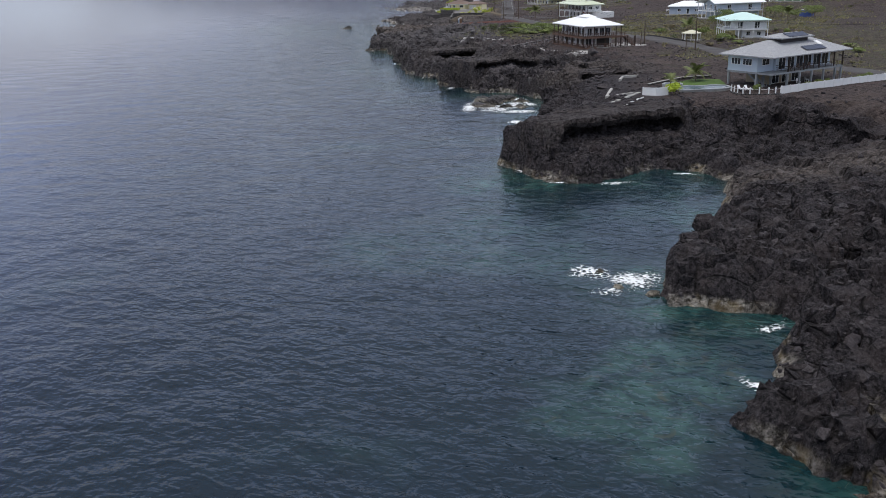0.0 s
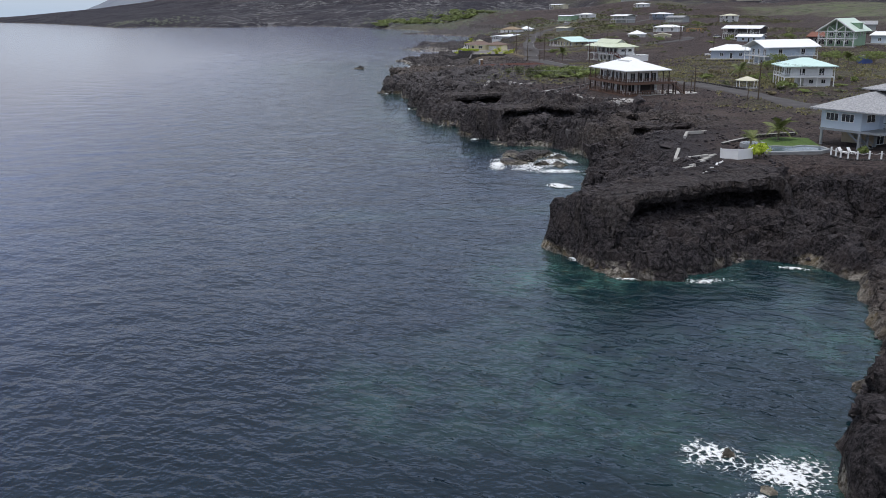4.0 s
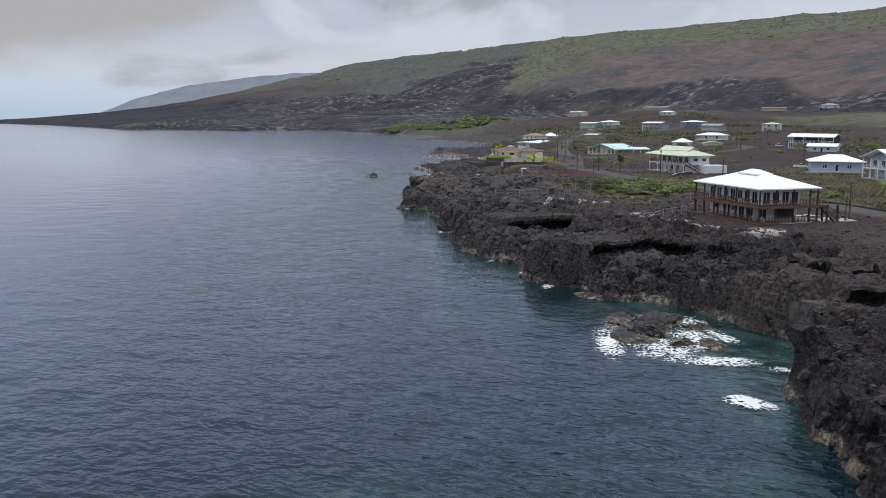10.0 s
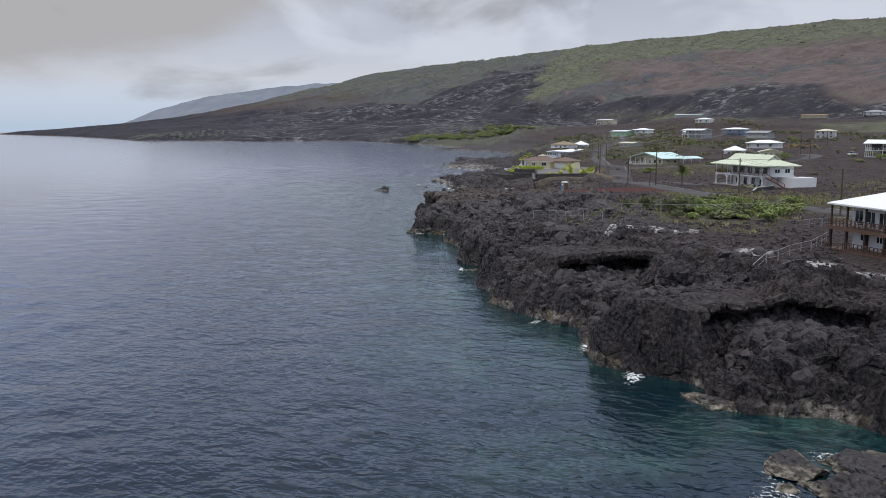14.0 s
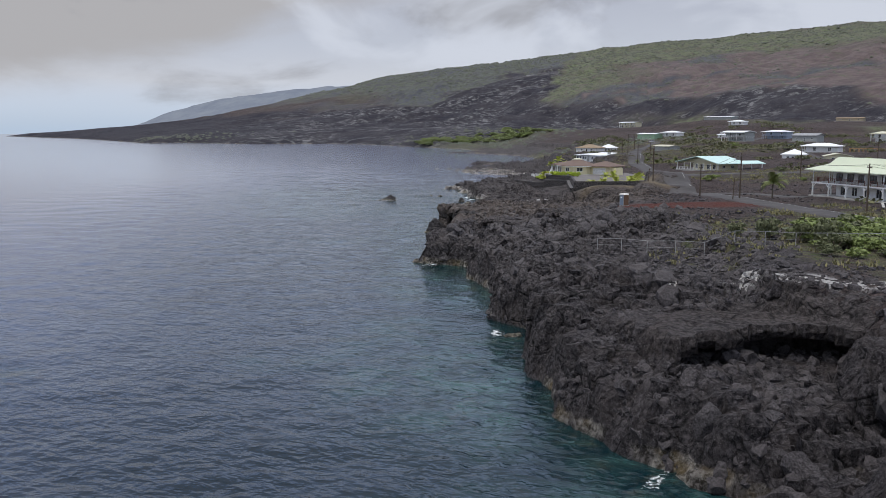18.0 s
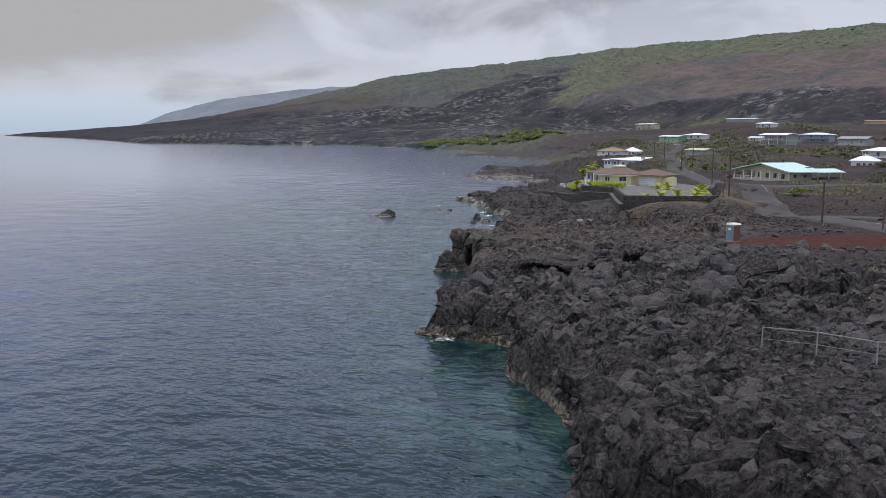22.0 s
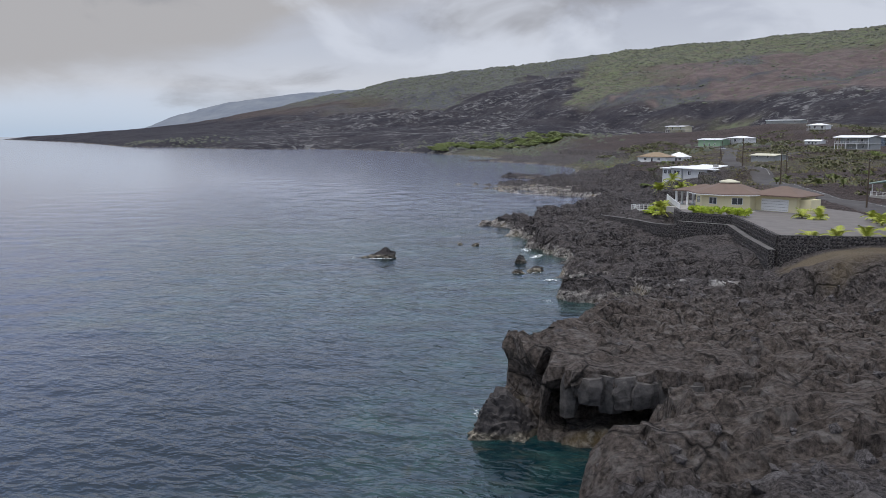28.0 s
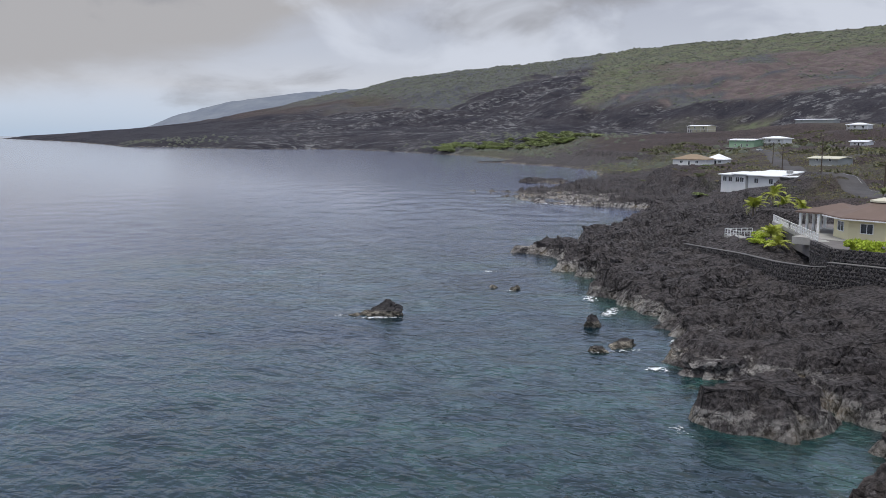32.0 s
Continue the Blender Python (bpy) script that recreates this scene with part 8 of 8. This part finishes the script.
# ---- pool garden of the grey house ----
pool = thing("swimming_pool", 65, 180.5, 7.9, 4, "grey swimming pool with raised stone edge", "pool")
outline = [(-5.4, -2.6), (-2.0, -3.1), (3.0, -3.2), (5.2, -2.0), (5.6, 0.8), (3.4, 2.4), (1.0, 1.6), (-1.4, 2.8), (-4.6, 2.0)]
for name, k, z0, z1, mat in (("basin", 1.0, -1.8, 0.25, "concrete"), ("water_surface", 0.9, 0.25, 0.30, "pool_water")):
    b = bmesh.new()
    lo, hi = [b.verts.new((x * k, y * k, z0)) for x, y in outline], [b.verts.new((x * k, y * k, z1)) for x, y in outline]
    b.faces.new(hi)
    b.faces.new(lo[::-1])
    for i in range(len(outline)):
        j = (i + 1) % len(outline)
        b.faces.new((lo[i], lo[j], hi[j], hi[i]))
    part(name, b, mat, pool)
for i in range(len(outline)):
    a, b2 = outline[i], outline[(i + 1) % len(outline)]
    part("coping", beam(bmesh.new(), (a[0] * 0.97, a[1] * 0.97, 0.33), (b2[0] * 0.97, b2[1] * 0.97, 0.33), 0.5, 0.18), "post_grey", pool)
spa = thing("spa", 60.8, 185.2, 7.9, 0, "round raised stone spa beside the pool", "spa")
ring_roof(spa, 0, 0, 2.0, -1.2, 0.0, 1.6, "post_grey", "rim", thick=1.8, sides=16)
ring_roof(spa, 0, 0, 1.5, 0.6, 0.0, 1.5, "pool_water", "water_surface", thick=0.03, sides=16)
b = bmesh.new()
b.faces.new([b.verts.new((x, y, 8.02)) for x, y in ((62.5, 184.5), (66, 183.6), (71.0, 183.2), (73.0, 191.5), (68, 193.5), (64, 190))])
ext = bmesh.ops.extrude_face_region(b, geom=b.faces[:])
bmesh.ops.translate(b, vec=(0, 0, 0.1), verts=[v for v in ext["geom"] if isinstance(v, bmesh.types.BMVert)])
bmesh.ops.recalc_face_normals(b, faces=b.faces)
me = bpy.data.meshes.new("lawn")
b.to_mesh(me)
b.free()
me.materials.append(MAT["lawn"])
tagged(new("lawn", me), "small clipped green lawn beside the pool", "lawn", kind="structure")
stone_wall([(56.5, 187), (60, 190), (66, 194.5), (73, 196)], 7.0, [8.3, 8.3, 8.4, 8.4], 0.4, "low garden wall behind the lawn", "concrete")
terrace = thing("terrace_wall", 73.5, 172.2, 7.9, 0, "curved dark stone terrace edge below the stilt house", "wall")
arc = [(-4.6, 3.6), (-4.4, 0.6), (-2.8, -0.6), (1.2, -1.2), (3.1, -0.6)]
for a, c2 in zip(arc, arc[1:]):
    part("wall_length", beam(bmesh.new(), (*a, -0.7), (*c2, -0.7), 0.4, 1.5), "lava_wall", terrace)
ropes = thing("rope_fence", 73.5, 172.2, 7.9, 0, "white posts with slack rope along the terrace", "fence")
for k in range(9):
    x, y = np.interp(k / 8, [0, 0.3, 0.5, 0.8, 1], [p[0] for p in arc]), np.interp(k / 8, [0, 0.3, 0.5, 0.8, 1], [p[1] for p in arc])
    part("post", slab(bmesh.new(), x - 0.09, x + 0.09, y - 0.09, y + 0.09, 0, 1.25), "trim_white", ropes)
    if k:
        tube_pts = [(lx + (x - lx) * q / 4, ly + (y - ly) * q / 4, 1.0 - 0.9 * (q / 4) * (1 - q / 4)) for q in range(5)]
        part("rope", tube(bmesh.new(), tube_pts, [0.03] * 5, 5), "trim_white", ropes)
    lx, ly = x, y


def panel_fence(pts, z, high, label):
    f = thing("vinyl_fence", pts[0][0], pts[0][1], z, 0, label, "fence", "white vinyl fences")
    x0, y0 = pts[0]
    for a, b in zip(pts, pts[1:]):
        n = max(1, round(math.hypot(b[0] - a[0], b[1] - a[1]) / 2.4))
        for k in range(n):
            p = [(a[0] + (b[0] - a[0]) * q / n - x0, a[1] + (b[1] - a[1]) * q / n - y0) for q in (k, k + 1)]
            pn = part("panel", beam(bmesh.new(), (*p[0], high * 0.5), (*p[1], high * 0.5), 0.06, high * 0.92), "trim_white", f)
            part("top_rail", beam(bmesh.new(), (*p[0], high), (*p[1], high), 0.12, 0.10), "trim_white", pn)
            part("post", slab(bmesh.new(), p[0][0] - 0.08, p[0][0] + 0.08, p[0][1] - 0.08, p[0][1] + 0.08, -0.3, high + 0.15), "trim_white", f)
    return f


panel_fence([(51.9, 175.9), (54.0, 174.6), (56.6, 175.6), (57.0, 177.5)], 7.6, 1.6, "white vinyl privacy screen on the cinder")
panel_fence([(76.8, 171.8), (85, 175.4), (92.5, 179), (99, 181.6), (106, 184.6)], 7.6, 1.5, "long white vinyl fence along the garden")

# white stones along the path, steps and old concrete footings
path = [(51.0, 173.2), (49.5, 171.0), (48.6, 168.6), (47.0, 167.0), (45.2, 164.6), (44.2, 163.6)]
stones = thing("path_stones", 48, 168, 0, 0, "line of small white stones edging a path", "stones")
co, tri = rock_shape(5, 1, 5, 0.2)
wm = grid_mesh("stone", co * 0.16, tri)
wm.materials.append(MAT["trim_white"])
for k in range(34):
    x, y = np.interp(k / 33 * 5, range(6), [p[0] for p in path]) + rng2.uniform(-0.15, 0.15), np.interp(k / 33 * 5, range(6), [p[1] for p in path]) + rng2.uniform(-0.15, 0.15)
    o = new("stone", wm)
    o.parent = stones
    o.matrix_local = pose(x - 48, y - 168, ground_z(x, y) + 0.05, 0, 0, k * 40)
steps_t = thing("stone_steps", 46, 172, 0, 0, "rough stone steps down the lava", "steps")
for k in range(9):
    x, y = 51.5 - k * 0.95, 178.2 - k * 1.35
    o = part("step", slab(bmesh.new(), -0.9, 0.9, -0.25, 0.25, -0.3, 0.12), "concrete", steps_t)
    o.matrix_local = pose(x - 46, y - 172, ground_z(x, y), 0, 0, 35)
foot = thing("old_footing", 48, 186, 0, 0, "pale broken concrete footing of an old building", "footing")
for a, b2 in (((45.0, 176.0), (47.6, 182)), ((52.6, 193.8), (54.6, 198.4)), ((54.6, 198.4), (58.2, 198.9)), ((45.0, 176.0), (50.2, 176.4))):
    part("footing_length", beam(bmesh.new(), (a[0] - 48, a[1] - 186, ground_z(*a) + 0.15), (b2[0] - 48, b2[1] - 186, ground_z(*b2) + 0.15), 0.45, 0.6), "concrete", foot)


def garden_chair(x, y, z, rot, label, mat="plastic_white"):
    c = thing("garden_chair", x, y, z, rot, label, "chair", "white plastic chairs")
    part("seat", slab(bmesh.new(), -0.28, 0.28, -0.28, 0.28, 0.40, 0.45), mat, c)
    part("backrest", hexa(bmesh.new(), [(-0.28, 0.26, 0.42), (0.28, 0.26, 0.42), (0.28, 0.31, 0.42), (-0.28, 0.31, 0.42)], [(-0.26, 0.42, 0.95), (0.26, 0.42, 0.95), (0.26, 0.46, 0.95), (-0.26, 0.46, 0.95)]), mat, c)
    for sx in (-0.25, 0.25):
        for sy in (-0.25, 0.25):
            part("leg", slab(bmesh.new(), sx - 0.03, sx + 0.03, sy - 0.03, sy + 0.03, 0, 0.40), mat, c)
        part("armrest", slab(bmesh.new(), sx - 0.03, sx + 0.03, -0.28, 0.30, 0.62, 0.66), mat, c)
    return c


wr_m = pose(65.9, 276.2, 8.0, 0, 0, 12.6)
for lx, ly, lz, r in ((-5.2, -7.6, 0.3, 40), (-4.6, -9.4, 0.3, 120), (-5.3, 5.6, 3.26, 80), (-5.1, 3.9, 3.26, 20), (-5.3, 1.0, 3.26, 200), (-5.2, -2.2, 3.26, 60), (-5.3, -3.4, 3.26, 150), (-5.2, 7.2, 3.26, 100)):
    p = wr_m @ Vector((lx, ly, lz))
    garden_chair(p.x, p.y, p.z, r, "white plastic garden chair on the brown deck")
gh_m = pose(84.5, 187.1, 7.9, 0, 0, 28)
for lx, ly, r in ((-1.5, -4.5, 30), (1.8, -4.0, 100)):
    p = gh_m @ Vector((lx, ly, 0.1))
    garden_chair(p.x, p.y, p.z, r, "white plastic garden chair on the paved terrace")
for x, y, r in ((71.0, 176.4, 20), (72.2, 176.0, 20)):
    l = thing("sun_lounger", x, y, 8.0, r, "white sun lounger on the pool terrace", "lounger", "pool loungers")
    part("bed", slab(bmesh.new(), -0.3, 0.3, -1.0, 0.3, 0.28, 0.36), "plastic_white", l)
    part("backrest", hexa(bmesh.new(), [(-0.3, 0.3, 0.28), (0.3, 0.3, 0.28), (0.3, 0.38, 0.28), (-0.3, 0.38, 0.28)], [(-0.3, 0.75, 0.9), (0.3, 0.75, 0.9), (0.3, 0.82, 0.88), (-0.3, 0.82, 0.88)]), "plastic_white", l)
    for sx in (-0.26, 0.22):
        for sy in (-0.95, 0.2):
            part("leg", slab(bmesh.new(), sx, sx + 0.05, sy, sy + 0.05, 0, 0.28), "plastic_white", l)

# ---- portable toilet on the red cinder ----
pt = thing("portable_toilet", 39.2, 385.1, ground_z(39.2, 385.1) - 0.02, -62, "grey-blue portable toilet with white roof on red cinder", "toilet")
part("skid", slab(bmesh.new(), -0.62, 0.62, -0.65, 0.65, 0, 0.14), "metal_grey", pt)
part("front_panel", slab(bmesh.new(), -0.58, 0.58, -0.60, -0.54, 0.14, 2.15), "metal_grey", pt)
part("door", slab(bmesh.new(), -0.46, 0.46, -0.65, -0.60, 0.2, 2.02), "privy_blue", pt, "grey-blue door")
part("notice", slab(bmesh.new(), -0.26, 0.22, -0.668, -0.652, 1.5, 1.78), "trim_white", pt, "white notice on the door")
for s in (-1, 1):
    part("side_panel", slab(bmesh.new(), *sorted((s * 0.58, s * 0.53)), -0.54, 0.6, 0.14, 2.15), "privy_brown", pt)
part("back_panel", slab(bmesh.new(), -0.53, 0.53, 0.55, 0.6, 0.14, 2.15), "privy_brown", pt)
b = bmesh.new()
hexa(b, [(-0.66, -0.68, 2.15), (0.66, -0.68, 2.15), (0.66, 0.68, 2.15), (-0.66, 0.68, 2.15)], [(-0.5, -0.6, 2.36), (0.5, -0.6, 2.36), (0.5, 0.6, 2.36), (-0.5, 0.6, 2.36)])
part("roof", b, "privy_roof", pt, "white moulded roof")

# ---- gazebo ----
gz = thing("gazebo", 99.0, 278.8, 8.3, 0, "pale eight-sided garden gazebo with striped canopy", "gazebo")
ring_roof(gz, 0, 0, 3.0, 2.0, 0.9, 0.3, "roof_cream", "canopy", thick=0.12)
for k in range(8):
    a = radians(22.5 + 45 * k)
    part("post", tube(bmesh.new(), [(2.6 * math.cos(a), 2.6 * math.sin(a), -0.2), (2.6 * math.cos(a), 2.6 * math.sin(a), 2.02)], [0.07, 0.07], 6), "trim_white", gz)
part("floor", slab(bmesh.new(), -2.4, 2.4, -2.4, 2.4, -0.2, 0.06), "concrete", gz)


# ---- cars ----
def car(x, y, rot, mat, label, pickup=False):
    c = thing("car", x, y, ground_z(x, y), rot, label, "car", "parked cars")
    b = bmesh.new()
    prof = [(-2.2, 0.35), (2.2, 0.35), (2.25, 0.75), (1.2, 0.95), (-2.2, 0.98)]
    for s0, s1 in ((-0.85, 0.85),):
        lo, hi = [b.verts.new((px, s0, pz)) for px, pz in prof], [b.verts.new((px, s1, pz)) for px, pz in prof]
        b.faces.new(lo[::-1]); b.faces.new(hi)
        for k in range(5):
            b.faces.new((lo[k], lo[(k + 1) % 5], hi[(k + 1) % 5], hi[k]))
    bmesh.ops.recalc_face_normals(b, faces=b.faces)
    part("body", b, mat, c)
    x0, x1 = (-0.5, 1.1) if pickup else (-1.7, 1.1)
    part("cabin", hexa(bmesh.new(), [(x0, -0.8, 0.96), (x1, -0.8, 0.94), (x1, 0.8, 0.94), (x0, 0.8, 0.96)], [(x0 + 0.25, -0.65, 1.45), (x1 - 0.6, -0.65, 1.45), (x1 - 0.6, 0.65, 1.45), (x0 + 0.25, 0.65, 1.45)]), "glass_dark", c, "dark car windows")
    part("car_roof", slab(bmesh.new(), x0 + 0.25, x1 - 0.6, -0.66, 0.66, 1.45, 1.5), mat, c)
    for wx in (-1.35, 1.35):
        for wy in (-0.82, 0.82):
            w = part("wheel", tube(bmesh.new(), [(wx, wy - 0.11, 0.32), (wx, wy + 0.11, 0.32)], [0.33, 0.33], 14), "tyre", c)
            part("rim", tube(bmesh.new(), [(wx, wy - 0.12, 0.32), (wx, wy + 0.12, 0.32)], [0.18, 0.18], 10), "metal_grey", w)
    return c


car(186, 527, 30, "car_white", "white saloon car parked on cinder")
car(133.5, 397, -15, "car_white", "white pickup truck parked on black cinder", True)
car(140, 356, 20, "car_white", "white car parked beside the pale blue house")
car(205, 700, 10, "car_dark", "dark car parked by a village house")
car(181, 905, 40, "car_white", "white car parked at the roadside")
for x, y in ((168, 344), (214, 352)):
    tk = thing("water_tank", x, y, ground_z(x, y), 0, "blue round rainwater tank beside a house", "tank")
    part("shell", tube(bmesh.new(), [(0, 0, -0.2), (0, 0, 2.4)], [2.6, 2.6], 24), "tank_blue", tk)
    part("lid", tube(bmesh.new(), [(0, 0, 2.4), (0, 0, 2.6)], [2.65, 2.0], 24), "metal_grey", tk)

# far green grove behind the bay
gr = random.Random(21)
for k in range(64):
    u = gr.random()
    x, y = 4 + 136 * u + gr.uniform(-20, 20), 1425 - 95 * u + gr.uniform(-45, 45)
    if ground_z(x, y) < 1.5:
        x += 40
    bush(x, y, gr.uniform(6, 11), gr.uniform(3.0, 6.0), gr.choice(("leaf_bay", "leaf_bay", "leaf_green")), "distant leafy green grove beside the bay", k, rot=k * 29, group="grove behind the bay")
# ---- pieces of the ground ----
def basalt_block(x, y, z, w, d, h, rot, lean, seed):
    r = random.Random(seed)
    bm = bmesh.new()
    sides = r.choice((5, 6, 6, 7))
    rings = []
    for k in range(5):
        zz = -h / 2 + h * k / 4
        pinch = 0.84 if k in (0, 4) else 1.0
        rings.append([bm.verts.new((w / 2 * pinch * math.cos(j * math.tau / sides) * r.uniform(0.9, 1.08), d / 2 * pinch * math.sin(j * math.tau / sides) * r.uniform(0.9, 1.08), zz + r.uniform(-0.15, 0.15))) for j in range(sides)])
    for p, q in zip(rings, rings[1:]):
        for j in range(sides):
            bm.faces.new((p[j], p[(j + 1) % sides], q[(j + 1) % sides], q[j]))
    bm.faces.new(rings[0][::-1])
    bm.faces.new(rings[-1])
    o = part("basalt_block", bm, "basalt_face", ground)
    o.matrix_local = pose(x, y, z, lean, 0, rot)


rb = random.Random(4)
# columns of the grey sea cliff
for k in range(17):
    t = k / 16
    x, y = np.interp(t, [0, 0.3, 0.55, 0.8, 1], [38.6, 44.6, 47.6, 45.6, 40.5]), np.interp(t, [0, 0.3, 0.55, 0.8, 1], [200, 208.5, 215.5, 223, 234])
    basalt_block(x + 1.3, y, rb.uniform(1.8, 2.8), rb.uniform(2.0, 3.6), rb.uniform(2.0, 3.0), rb.uniform(4.4, 6.2), np.interp(t, [0, 0.5, 1], [55, 92, 120]) + rb.uniform(-8, 8), rb.uniform(-5, 5), k)
# hanging blocks under the lip of the cape's cave
for k in range(11):
    t = k / 10
    x, y = np.interp(t, [0, 0.3, 0.6, 1], [8.2, 12.0, 15.7, 19.6]), np.interp(t, [0, 0.3, 0.6, 1], [411.7, 410.9, 409.9, 409.3])
    h = rb.uniform(1.5, 2.8)
    basalt_block(x, y + rb.uniform(-0.1, 0.9), 5.0 - h / 2 + rb.uniform(-0.2, 0.1), rb.uniform(1.3, 3.0), rb.uniform(1.3, 2.2), h, rb.uniform(0, 360), rb.uniform(-8, 8), 60 + k)
# low weedy blocks at the back of the cave's water
for k in range(6):
    basalt_block(8.5 + k * 1.1, 412.6 - k * 0.25, rb.uniform(0.2, 0.7), rb.uniform(1.2, 2.2), rb.uniform(1.2, 2.0), rb.uniform(0.6, 1.0), rb.uniform(0, 360), rb.uniform(-20, 20), 90 + k)
loose_rocks()
